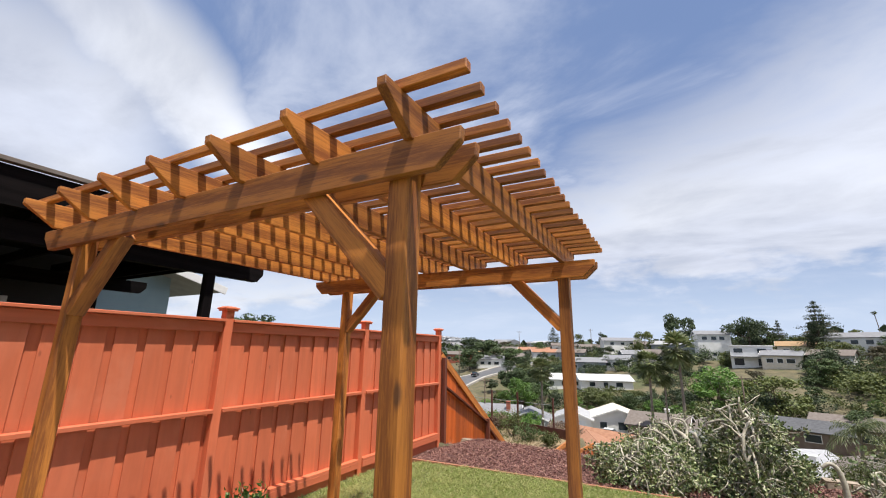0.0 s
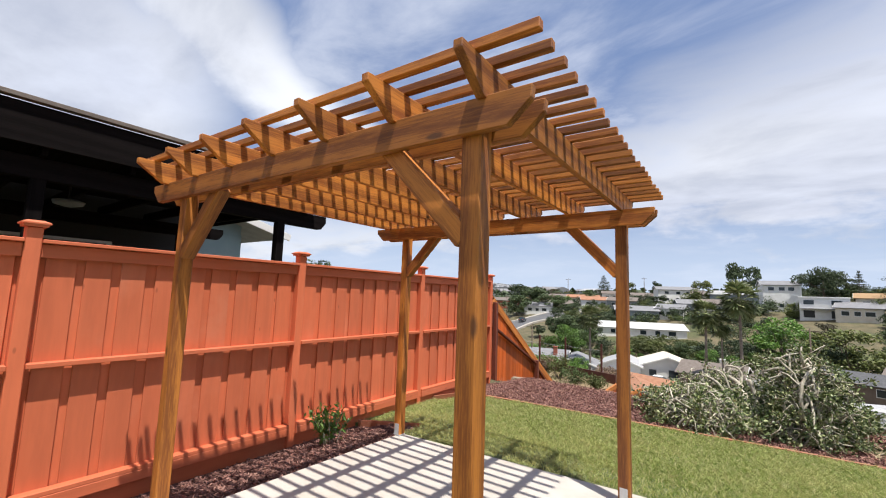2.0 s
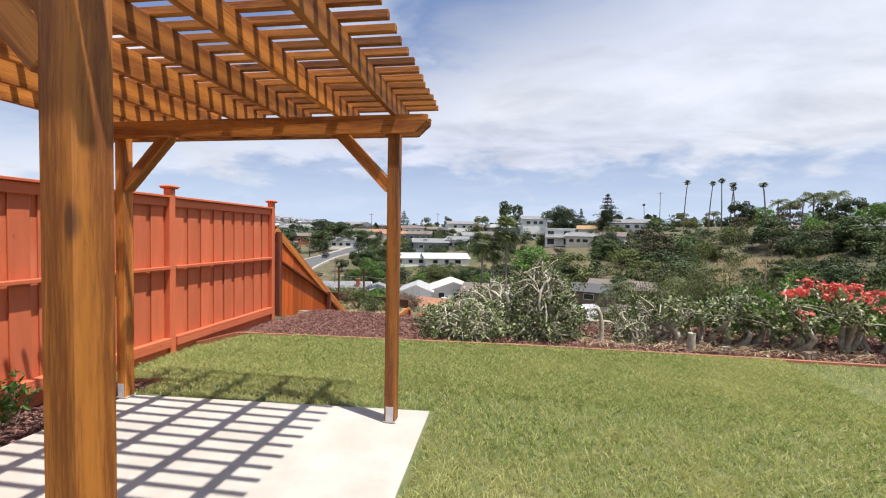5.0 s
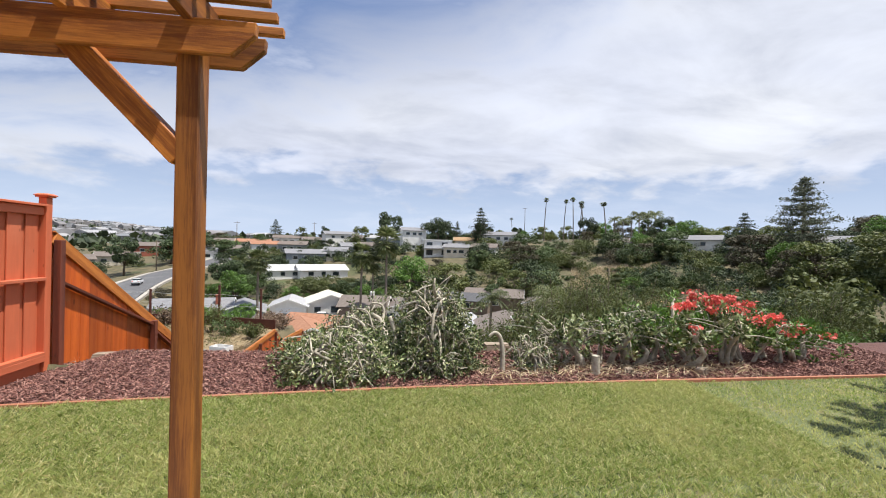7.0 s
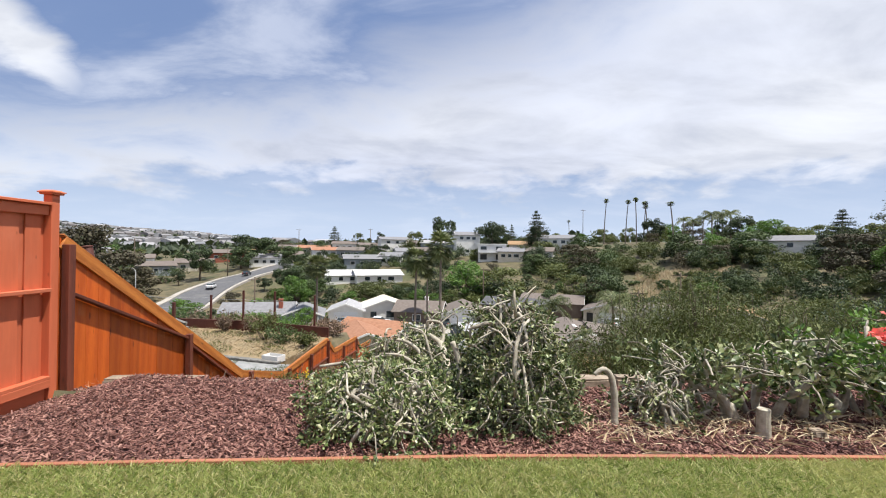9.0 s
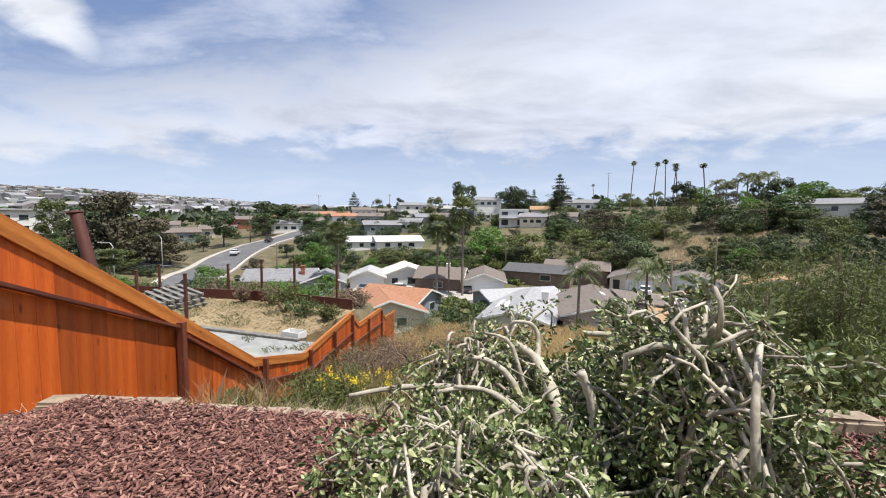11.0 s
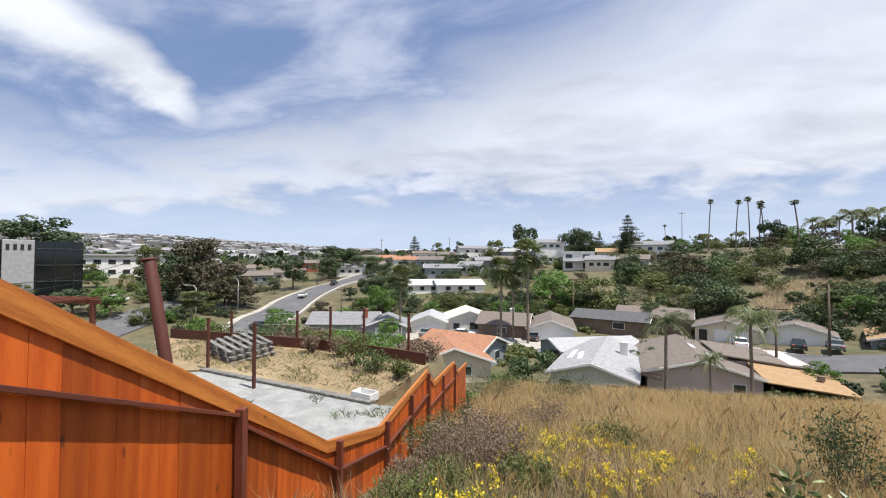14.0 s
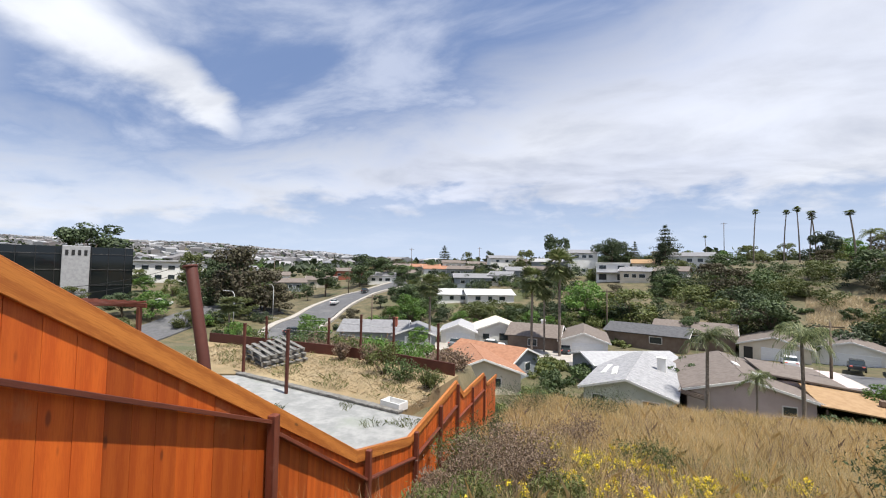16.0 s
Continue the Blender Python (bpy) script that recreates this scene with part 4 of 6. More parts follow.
def branch_heap(name, at, radii, limbs, twigs, leaves, label, seed, leaf=0.047, big=0.034, peak=0.5, arcs=10):
    """A heap of cut limbs, curling twigs and tufts of thick leaves."""
    rng = np.random.default_rng(seed)
    base = Vector(at)
    ob = thing(name, base, label, "branches")
    m = Matrix.Translation(base)
    rx, ry, h = radii
    for i in range(limbs):
        a = rng.uniform(0, 2 * math.pi)
        s = (rx * 0.75 * math.cos(a), ry * 0.75 * math.sin(a), rng.uniform(0.03, 0.15))
        a2 = a + math.pi * rng.uniform(0.6, 1.3)
        e = (rx * 0.8 * math.cos(a2), ry * 0.8 * math.sin(a2), h * rng.uniform(0.2, 0.6))
        n = 9
        path = bent(s, e, h * rng.uniform(0.25, 0.5), n, rng, 0.12)
        r = big * rng.uniform(0.55, 1.1)
        rad = [r * (1 - 0.6 * q / (n - 1)) * rng.uniform(0.9, 1.12) for q in range(n)]
        v, f = tube(path, rad, 9)
        part("limb", mesh_from("limb", v, f, "grey bark", True), ob, m, "thick pale grey cut limb")
    # arching limbs over the outside of the heap
    for i in range(arcs):
        a = rng.uniform(0, 2 * math.pi)
        a2 = a + rng.uniform(0.5, 1.6) * rng.choice((-1, 1))
        q1, q2 = rng.uniform(0.75, 1.15), rng.uniform(0.1, 0.8)
        s = (rx * q1 * math.cos(a), ry * q1 * math.sin(a), h * rng.uniform(0.02, 0.3))
        e = (rx * q2 * math.cos(a2), ry * q2 * math.sin(a2), h * max(0.1, 1 - q2 * q2 * 0.9) ** peak * rng.uniform(0.85, 1.12))
        r = rng.uniform(0.009, 0.022)
        v, f = tube(bent(s, e, h * rng.uniform(0.15, 0.4), 8, rng, 0.07), [r * (1 - 0.55 * k / 7) * rng.uniform(0.9, 1.1) for k in range(8)], 6)
        part("limb", mesh_from("limb", v, f, "grey bark", True), ob, m)
    spots = []
    for i in range(twigs):
        a, q = rng.uniform(0, 2 * math.pi), math.sqrt(rng.uniform())
        dome = h * max(0.05, 1 - q * q * 0.9) ** peak
        s = np.array((rx * q * math.cos(a), ry * q * math.sin(a), dome * rng.uniform(0.15, 0.95)))
        way = rng.normal(size=3) * (1, 1, 0.6)
        way /= np.linalg.norm(way)
        l = rng.uniform(0.18, 0.46)
        e = s + way * l
        e[2] = min(max(e[2], 0.03), h * 1.1)
        path = bent(s, e, rng.uniform(-0.1, 0.22), 7, rng, 0.05)
        r = rng.uniform(0.005, 0.016)
        v, f = tube(path, [r * (1 - 0.5 * k / 6) for k in range(7)], 5)
        part("twig", mesh_from("twig", v, f, "grey bark", True), ob, m)
        for c in (path[-1], path[-3]):
            spots += rosette_spots(c, way, rng, leaves, 0.085)
    ways = np.array([w for p, w in spots])
    spots = np.array([p for p, w in spots])
    spots[:, 2] = np.maximum(spots[:, 2], -0.02)
    part("leaves", leaves_mesh("leaves", spots, leaf, "thick leaves", rng, 0.46, axes=ways, blunt=True), ob, m)
    return ob


branch_heap("branch_heap", (3.98, 3.93, -0.05), (0.54, 0.54, 0.36), 13, 410, 18, "heap of felled grey branches with thick green leaves", 11, arcs=40)
branch_heap("branch_heap", (4.12, 5.2, -0.3), (0.55, 0.4, 0.86), 3, 240, 16, "leafy tops of felled branches behind the heap", 15, arcs=5)
branch_heap("branch_heap", (5.14, 4.2, -0.05), (0.36, 0.55, 1.08), 6, 480, 20, "tall heap of cut leafy branches on the mulch", 12, peak=1.25, arcs=16)
branch_heap("branch_heap", (5.25, 5.25, -0.42), (0.66, 0.55, 0.95), 6, 300, 16, "leafy branches tipped over the slope edge", 13, leaf=0.065, arcs=6)
branch_heap("branch_heap", (6.45, 4.0, -0.05), (0.2, 0.22, 0.26), 2, 60, 12, "low heap of cut twigs and pale leaves", 14, big=0.025)

long_limb = thing("cut_limb", (4.3, 4.8, -0.05), "long bare grey limbs lying across the heap", "branches")


def bare_limb(points, thick, thin, name="limb", label="", parent=None):
    """A smooth bare limb through the given points, swelling a little at its knots."""
    pts = [Vector(p) for p in points]
    path = []
    for k in range(len(pts) - 1):
        p0, p1, p2, p3 = pts[max(k - 1, 0)], pts[k], pts[k + 1], pts[min(k + 2, len(pts) - 1)]
        for q in range(5):
            u = q / 5
            path.append(0.5 * ((2 * p1) + (p2 - p0) * u + (2 * p0 - 5 * p1 + 4 * p2 - p3) * u * u + (3 * p1 - p0 - 3 * p2 + p3) * u ** 3))
    path.append(pts[-1])
    count = len(path)
    radii = [(thick + (thin - thick) * k / (count - 1)) * (1 + 0.09 * math.sin(2.3 * k)) for k in range(count)]
    v, f = tube([tuple(p) for p in path], radii, 10)
    part(name, mesh_from(name, v, f, "grey bark", True), parent or long_limb, Matrix(), label)


bare_limb([(4.52, 4.55, -0.06), (4.39, 4.75, 0.04), (4.2, 4.9, 0.14), (3.83, 4.97, 0.18), (3.45, 4.9, 0.2), (3.1, 4.78, 0.18)], 0.042, 0.014, label="long limb reaching over the slope edge")
bare_limb([(4.56, 4.58, -0.06), (4.54, 4.64, 0.15), (4.5, 4.82, 0.29), (4.44, 5.02, 0.40), (4.30, 5.12, 0.48)], 0.062, 0.024, label="thick forked grey limb")
bare_limb([(4.45, 4.98, 0.37), (4.48, 5.12, 0.47), (4.47, 5.15, 0.57), (4.41, 5.15, 0.63), (4.29, 5.15, 0.635), (4.27, 5.15, 0.56)], 0.024, 0.010)
bare_limb([(4.42, 4.5, -0.05), (4.33, 4.66, 0.13), (4.22, 4.7, 0.36), (4.08, 4.7, 0.48), (3.93, 4.7, 0.51)], 0.036, 0.013)
bare_limb([(4.5, 4.4, -0.05), (4.34, 4.5, 0.16), (4.16, 4.52, 0.30), (3.95, 4.5, 0.38), (3.74, 4.45, 0.37)], 0.034, 0.012)
bare_limb([(4.42, 4.28, -0.05), (4.27, 4.36, 0.24), (4.06, 4.4, 0.40), (3.84, 4.42, 0.42)], 0.028, 0.010)
bare_limb([(5.02, 4.96, 0.60), (4.9, 4.96, 0.61), (4.79, 4.96, 0.61)], 0.022, 0.019, label="sawn pale limb end")
for points, thick, thin in (([(5.36, 4.56, -0.07), (5.35, 4.58, 0.1), (5.40, 4.62, 0.33), (5.32, 4.66, 0.57), (5.2, 4.7, 0.75)], 0.082, 0.045), ([(5.12, 4.6, -0.07), (5.13, 4.6, 0.25), (5.14, 4.6, 0.50), (5.18, 4.62, 0.74)], 0.062, 0.036),
                            ([(4.64, 4.22, -0.07), (4.64, 4.24, 0.2), (4.62, 4.28, 0.42), (4.56, 4.3, 0.58)], 0.036, 0.026), ([(6.0, 3.85, -0.07), (6.0, 3.86, 0.2), (5.97, 3.86, 0.38), (5.9, 3.86, 0.45), (5.82, 3.86, 0.40)], 0.036, 0.018)):
    ob = thing("tree_stump", points[0], "bare grey cut trunk standing in the heap", "stump", "cut trunks")
    bare_limb(points, thick, thin, "trunk", parent=ob)

# cut hedge with gnarled trunks further along the bed
hedge_trunks = ((6.8, 4.15, 0.50), (7.1, 4.0, 0.62), (7.45, 4.1, 0.6), (7.8, 4.05, 0.68), (8.15, 4.15, 0.72), (8.5, 4.05, 0.78), (8.9, 4.1, 0.86), (9.3, 4.05, 0.84), (9.7, 4.1, 0.72), (10.15, 4.05, 0.58), (10.6, 4.1, 0.42))
for i, (x, y, h) in enumerate(hedge_trunks):
    rng = np.random.default_rng(50 + i)
    red = i > 4
    ob = thing("hedge_bush", (x, y, -0.06), "gnarled hedge bush with pale trunks and coral red flower heads" if red else "gnarled cut-back hedge bush with pale trunks and green leaves", "bush", "bushes of the cut hedge")
    m = Matrix.Translation((x, y, -0.06))
    spots, tips = [], []
    for k in range(4):
        pile = Pile()
        dx, dy = rng.normal(0, 0.15), rng.normal(0, 0.12)
        top = (dx * 1.8, dy * 1.8 + 0.08, h * rng.uniform(0.7, 1.0))
        path = bent((dx * 0.5, dy * 0.5, 0), top, 0.05, 7, rng, 0.07)
        r = rng.uniform(0.018, 0.042)
        pile.add(*tube(path, [r * (1.2 - 0.6 * q / 6) for q in range(7)], 7))
        for q in range(8):
            c = np.array(path[rng.integers(3, 7)])
            e = c + rng.normal(size=3) * (0.24, 0.22, 0.12) + (0, 0, 0.05)
            e[2] = min(e[2], h * 1.08)
            pile.add(*tube(bent(c, e, 0.05, 5, rng, 0.03), [0.011, 0.009, 0.008, 0.006, 0.005], 5))
            tips.append(e)
            spots += rosette_spots(e, (0, 0, 1), rng, 24 if i > 2 else 15, 0.12)
        part("trunk", pile.mesh("trunk", "grey bark", True), ob, m)
    part("leaves", leaves_mesh("leaves", [p for p, w in spots], 0.07, "bright leaves" if i in (4, 6, 8, 9, 10) else "thick leaves", rng, 0.5, axes=[w for p, w in spots], blunt=True), ob, m)
    for k in range((0, 0, 0, 0, 0, 2, 6, 7, 6, 5, 2)[i]):
        c = np.array((rng.uniform(-0.22, 0.22), rng.uniform(-0.3, 0.15), 0))
        c[2] = h * (1.0 - 0.9 * max(0.0, -c[1])) + rng.uniform(0.0, 0.16)
        pts = [c + rng.normal(size=3) * (0.045, 0.045, 0.028) for q in range(44)]
        tagged(part("flower_head", leaves_mesh("petals", pts, 0.05, "red petals", rng, 0.9), ob, m), "cluster of coral red petals", kind="stuff")
stump = thing("tree_stump", (7.15, 3.62, -0.05), "short sawn grey stump standing on the mulch", "stump", "cut trunks")
v, f = tube([(7.15, 3.62, -0.06), (7.15, 3.62, 0.1), (7.15, 3.62, 0.2), (7.15, 3.62, 0.205)], [0.056, 0.05, 0.05, 0.045], 14)
part("trunk", mesh_from("trunk", v, f, "grey bark", False), stump, Matrix())

# straw and twig litter on the bed's far edge
x = RNG.uniform(5.6, 9.5, 900)
y = RNG.normal(3.75, 0.22, 900)
blades("straw_litter", x, np.maximum(y, 3.3), np.full_like(x, -0.03), 0.06, 0.012, 3.0, "straw", "pale dry straw and cut twigs strewn over the mulch", "litter")
x, y = RNG.uniform(0.15, 4.2, 4200), RNG.uniform(5.12, 6.9, 4200)
blades("straw_litter", x, y, np.array([ground_z(a, b) for a, b in zip(x, y)]), 0.13, 0.005, 1.8, "straw", "dry straw tufts along the slope edge", "litter")

# ---------------------------------------------------------------- slope vegetation


def slope_spots(count, xs, ys, keep):
    x, y = RNG.uniform(*xs, count), RNG.uniform(*ys, count)
    ok = keep(x, y)
    x, y = x[ok], y[ok]
    return x, y, np.array([ground_z(a, b) for a, b in zip(x, y)]) - 0.02


x, y, z = slope_spots(180000, (0.4, 22), (6.9, 30), lambda x, y: patch(x, y, 0.35, 1.0) > np.where((x < 5.5) & (y < 14), 0.12, -0.25 - 0.05 * (y - 8)) + 0.18 * RNG.normal(size=len(x)))
blades("dry_grass", x, y, z, 0.52, 0.0065, 0.5, "dry grass blades", "tall golden dry grass on the steep slope", "grass")
x, y, z = slope_spots(30000, (0.2, 9), (5.3, 16), lambda x, y: patch(x, y, 0.5, 7.0) > -0.1 + 0.2 * RNG.normal(size=len(x)))
blades("green_weeds", x, y, z, 0.24, 0.007, 0.6, "olive leaves", "patches of green weeds among the dry grass", "weeds")
x, y, z = slope_spots(16000, (0.6, 14), (6.5, 24), lambda x, y: patch(x, y, 0.6, 4.0) > 0.05)
blades("brown_stalks", x, y, z, 0.6, 0.008, 0.35, "brown weeds", "dry brown weed stalks on the slope", "weeds")

for x, y, r, h, material, label in ((1.45, 11.6, 0.95, 0.85, "brown weeds", "rounded dry brown brush on the slope"), (2.55, 11.2, 0.75, 0.75, "brown weeds", "greyish dry brush on the slope"), (0.75, 13.2, 0.7, 0.9, "olive leaves", "green brush against the stained fence"),
                                    (0.75, 7.4, 0.4, 0.35, "olive leaves", "low green brush against the stained fence"), (2.0, 7.6, 0.6, 0.45, "olive leaves", "low green weeds on the slope"), (1.3, 14.5, 1.0, 1.0, "mid leaves", "dark green brush on the slope"),
                                    (5.5, 9.0, 0.6, 0.5, "brown weeds", "dry brown brush on the slope"), (4.1, 11.3, 0.55, 0.45, "brown weeds", "greyish brown brush on the slope"), (2.3, 12.6, 0.9, 0.95, "brown weeds", "purplish dry brush on the slope"), (5.0, 13.5, 0.8, 0.7, "olive leaves", "low green weeds on the slope"), (3.6, 15.5, 0.9, 0.8, "brown weeds", "dry brown brush on the slope"), (1.6, 9.2, 0.7, 0.6, "olive leaves", "low green brush on the slope"), (8.1, 11.4, 0.9, 1.5, "mid leaves", "tall green brush on the slope"), (3.0, 10.6, 0.5, 0.5, "olive leaves", "low green weeds on the slope"), (0.9, 10.6, 0.5, 0.5, "brown weeds", "dry brown brush against the stained fence"), (4.6, 22.0, 1.6, 1.3, "mid leaves", "green brush at the slope foot"), (1.8, 20.5, 1.4, 1.4, "mid leaves", "green brush at the slope foot")):
    shrub("slope_brush", (x, y, ground_z(x, y)), 26, h, r, 0.07, 2600, material, label, stem_material="brown bark", slim=0.3, stem_radius=0.008)
for i in range(36):
    if i < 20:
        x, y = random.uniform(2.6, 5.0), random.uniform(11.0, 14.8)
    elif i < 29:
        x, y = random.uniform(4.8, 7.4), random.uniform(10.8, 12.8)
    else:
        x, y = random.uniform(2.0, 5.5), random.uniform(7.6, 10.5)
    shrub("yellow_wildflowers", (x, y, ground_z(x, y)), 12, random.uniform(0.35, 0.6), random.uniform(0.25, 0.42), 0.05, 260, "olive leaves", "wild green plant with small yellow flowers on the slope", stem_material="olive leaves", slim=0.3, stem_radius=0.004, flowers=("yellow petals", 55, 0.02), category="wildflowers")

# tall broom-like shrubs whose tops stand above the hedge
for x, y, top in ((8.1, 8.2, 0.75), (8.9, 8.7, 1.0), (9.4, 7.9, 1.15), (10.1, 8.6, 1.1), (10.9, 8.2, 0.95), (9.7, 9.8, 0.9), (7.5, 7.6, 0.1)):
    z = ground_z(x, y)
    shrub("broom_shrub", (x, y, z), 46, top - z, 0.95, 0.10, 6500, "olive leaves", "tall feathery yellow-green broom shrub on the slope", stem_material="brown bark", slim=0.14, stem_radius=0.012)

# feathery green shrubs on the slope behind the hedge
for i in range(26):
    y = random.uniform(6.0, 13.0)
    x = random.uniform(max(4.6 + 0.62 * (y - 3.67), 5.2 + 0.52 * (y - 0.4)), 17.0)
    z = ground_z(x, y)
    top = random.uniform(-0.1, 0.75) if x > 7.5 else random.uniform(-0.6, 0.0)
    h = max(0.8, top - z)
    shrub("slope_shrub", (x, y, z), 30, h, random.uniform(0.7, 1.25), 0.10, 3600, random.choice(["olive leaves", "mid leaves", "bright leaves", "olive leaves"]), "tall feathery green shrub growing on the slope", stem_material="brown bark", slim=0.22, stem_radius=0.014)

# ---------------------------------------------------------------- neighbour's terrace below the stained fence
TERRACE = -2.62
terrace_bed = new("terrace_bed", prism([(-14.5, 21.4), (-9.5, 16.2), (-8.2, 16.6), (-1.2, 14.6), (-0.5, 19.0), (-4.5, 20.2), (-7.2, 20.6)], -3.6, -2.52, "dry soil"))
tagged(terrace_bed, "dry straw-strewn garden bed on the lower terrace", "garden bed", kind="structure")
terrace_pad = new("terrace_pad", prism([(-9.5, 16.0), (-4.5, 10.6), (-0.12, 10.8), (-0.12, 14.4), (-1.4, 14.6), (-8.2, 16.5)], -3.6, -2.55, "gravel pad"))
tagged(terrace_pad, "grey gravel pad on the lower terrace", "gravel pad", kind="structure")
for i in range(26):
    f = i / 25
    ob = new("paver", rough_block(0.30, 0.24, 0.07, 200 + i))
    ob.matrix_basis = pose(-8.2 + 6.9 * f, 16.58 - 1.98 * f, -2.50, 0, 0, -16 + random.uniform(-5, 5))
    ob.data.materials[0] = MATERIALS["old pallet wood"]
    tagged(ob, "grey concrete paver edging the gravel pad", "paver", "row of pavers")
x, y = RNG.uniform(-7.5, -0.4, 9000), RNG.uniform(11.0, 15.6, 9000)
ok = (patch(x, y, 0.9, 5.0) > 0.34) & (y < 16.2 + 0.27 * (-8.0 - x)) & (y > 10.9 - 0.9 * (x + 4.5) * (x < -4.5))
blades("pad_weeds", x[ok], y[ok], np.full(int(ok.sum()), -2.55), 0.10, 0.014, 1.2, "olive leaves", "low green weeds in the gravel pad", "weeds")
retaining = thing("retaining_boards", (-6, 20.4, -2.6), "low rust-brown board wall holding the terrace bed", "retaining wall")
corners = [(-14.4, 21.5), (-10.5, 21.0), (-7.2, 20.6), (-4.5, 20.2), (-2.5, 19.5), (-0.6, 18.8)]
for a, b in zip(corners, corners[1:]):
    board("retaining_board", (*a, -2.32), (*b, -2.32), 0.05, 0.5, "rust metal", retaining)
for x, y, h in ((-8.2, 16.7, 1.9), (-5.25, 15.15, 2.05), (-5.1, 20.1, 2.0), (-3.5, 19.9, 2.0), (-7.0, 20.7, 1.7), (-10.5, 20.9, 1.6), (-1.4, 19.3, 1.9)):
    ob = thing("iron_post", (x, y, -2.6), "thin rusty iron fence post on the terrace", "fence post", "iron posts of the terrace")
    board("shaft", (x, y, -2.7), (x, y, -2.6 + h), 0.085, 0.085, "rust metal", ob, up=(0, 1, 0))
    board("post_cap", (x, y, -2.6 + h), (x, y, -2.57 + h), 0.1, 0.1, "rust metal", ob, up=(0, 1, 0))
wire = thing("wire_fence", (-4.5, 20.2, -2.0), "thin wire strands between the rusty posts", "wire fence")
spans = [(-10.5, 20.9), (-7.0, 20.7), (-5.1, 20.1), (-3.5, 19.9), (-1.4, 19.3)]
for z in (-1.0, -1.5):
    for a, b in zip(spans, spans[1:]):
        v, f = tube(bent((*a, z), (*b, z), -0.05, 5, np.random.default_rng(3)), [0.008] * 5, 4)
        part("strand", mesh_from("strand", v, f, "galvanised steel"), wire, Matrix())
pipe = thing("rusty_pipe", (-4.6, 11.0, -2.6), "thick leaning rusty steel pipe standing on the terrace", "pipe")
pile = Pile()
pile.add(*tube([(-3.95, 10.95, -2.7), (-4.42, 11.0, -0.5), (-4.90, 11.05, 1.42), (-4.91, 11.05, 1.45)], [0.12, 0.12, 0.12, 0.11], 18))
part("shaft", pile.mesh("shaft", "rust metal", True), pipe, Matrix())
pile = Pile()
pile.add(*tube([(-4.93, 11.05, 1.43), (-4.94, 11.05, 1.48)], [0.155, 0.155], 18))
part("collar", pile.mesh("collar", "rust metal", True), pipe, Matrix())
pallets = thing("board_stack", (-8.6, 18.9, -2.52), "stack of weathered grey pallets leaning on the bed", "pallets")
lean = Matrix.Translation((-8.3, 18.7, -2.46)) @ pose(0, 0, 0, 7, -5, 62)
for layer in range(3):
    for i in range(6):
        off = Vector((-0.8 + 0.32 * i, 0.12 * layer - 0.1, 0.16 + 0.19 * layer))
        board("plank", lean @ (off + Vector((0, -0.95, 0))), lean @ (off + Vector((0, 0.95, 0))), 0.17, 0.028, "old pallet wood", pallets)
    for q in (-0.8, 0.0, 0.8):
        off = Vector((0, q + 0.12 * layer - 0.1, 0.075 + 0.19 * layer))
        board("bearer", lean @ (off + Vector((-0.95, 0, 0))), lean @ (off + Vector((0.95, 0, 0))), 0.06, 0.13, "old pallet wood", pallets)
tub = thing("garden_tub", (-1.5, 14.9, -2.5), "empty pale plastic tub on the terrace", "tub")
pile = Pile()
for (x0, y0, x1, y1) in ((-0.35, -0.2, 0.35, -0.17), (-0.35, 0.17, 0.35, 0.2), (-0.35, -0.17, -0.32, 0.17), (0.32, -0.17, 0.35, 0.17), (-0.32, -0.17, 0.32, 0.17)):
    z1 = 0.03 if (x1 - x0 > 0.6 and y1 - y0 > 0.3) else 0.22
    pile.add([(x, y, z) for z in (0, z1) for x, y in ((x0, y0), (x1, y0), (x1, y1), (x0, y1))], [(3, 2, 1, 0), (4, 5, 6, 7), (0, 1, 5, 4), (1, 2, 6, 5), (2, 3, 7, 6), (3, 0, 4, 7)])
part("tub_body", pile.mesh("tub", "white trim"), tub, pose(-1.5, 14.9, -2.54, 0, 0, -20))
x, y = RNG.uniform(-13, -0.8, 16000), RNG.uniform(14.8, 21.0, 16000)
ok = (y > np.interp(x, (-10, -8, -1), (17.5, 16.9, 15.0))) & (y < np.interp(x, (-13, -7, -1), (21, 20.3, 18.8)))
blades("terrace_straw", x[ok], y[ok], np.full(ok.sum(), -2.53), 0.11, 0.012, 1.8, "straw", "dry straw and weeds over the terrace bed", "litter")
for x, y, h, r, material in ((-3.2, 18.2, 1.3, 0.7, "olive leaves"), (-2.2, 17.6, 0.9, 0.7, "mid leaves"), (-1.0, 17.0, 0.6, 0.5, "olive leaves"), (-4.4, 19.4, 1.0, 0.5, "brown weeds"), (-5.8, 19.8, 0.9, 0.4, "brown weeds")):
    shrub("terrace_shrub", (x, y, -2.53), 20, h, r, 0.11, 900, material, "straggly plant growing on the terrace bed", stem_material="brown bark", slim=0.4)
x, y = RNG.uniform(-13, -0.8, 9000), RNG.uniform(14.8, 21.0, 9000)
ok = (y > np.interp(x, (-10, -8, -1), (17.5, 16.9, 15.0))) & (y < np.interp(x, (-13, -7, -1), (21, 20.3, 18.8))) & (patch(x, y, 0.8, 3.0) > 0.0)
blades("terrace_weeds", x[ok], y[ok], np.full(ok.sum(), -2.53), 0.16, 0.016, 1.0, "olive leaves", "low green weeds over the terrace bed", "weeds")
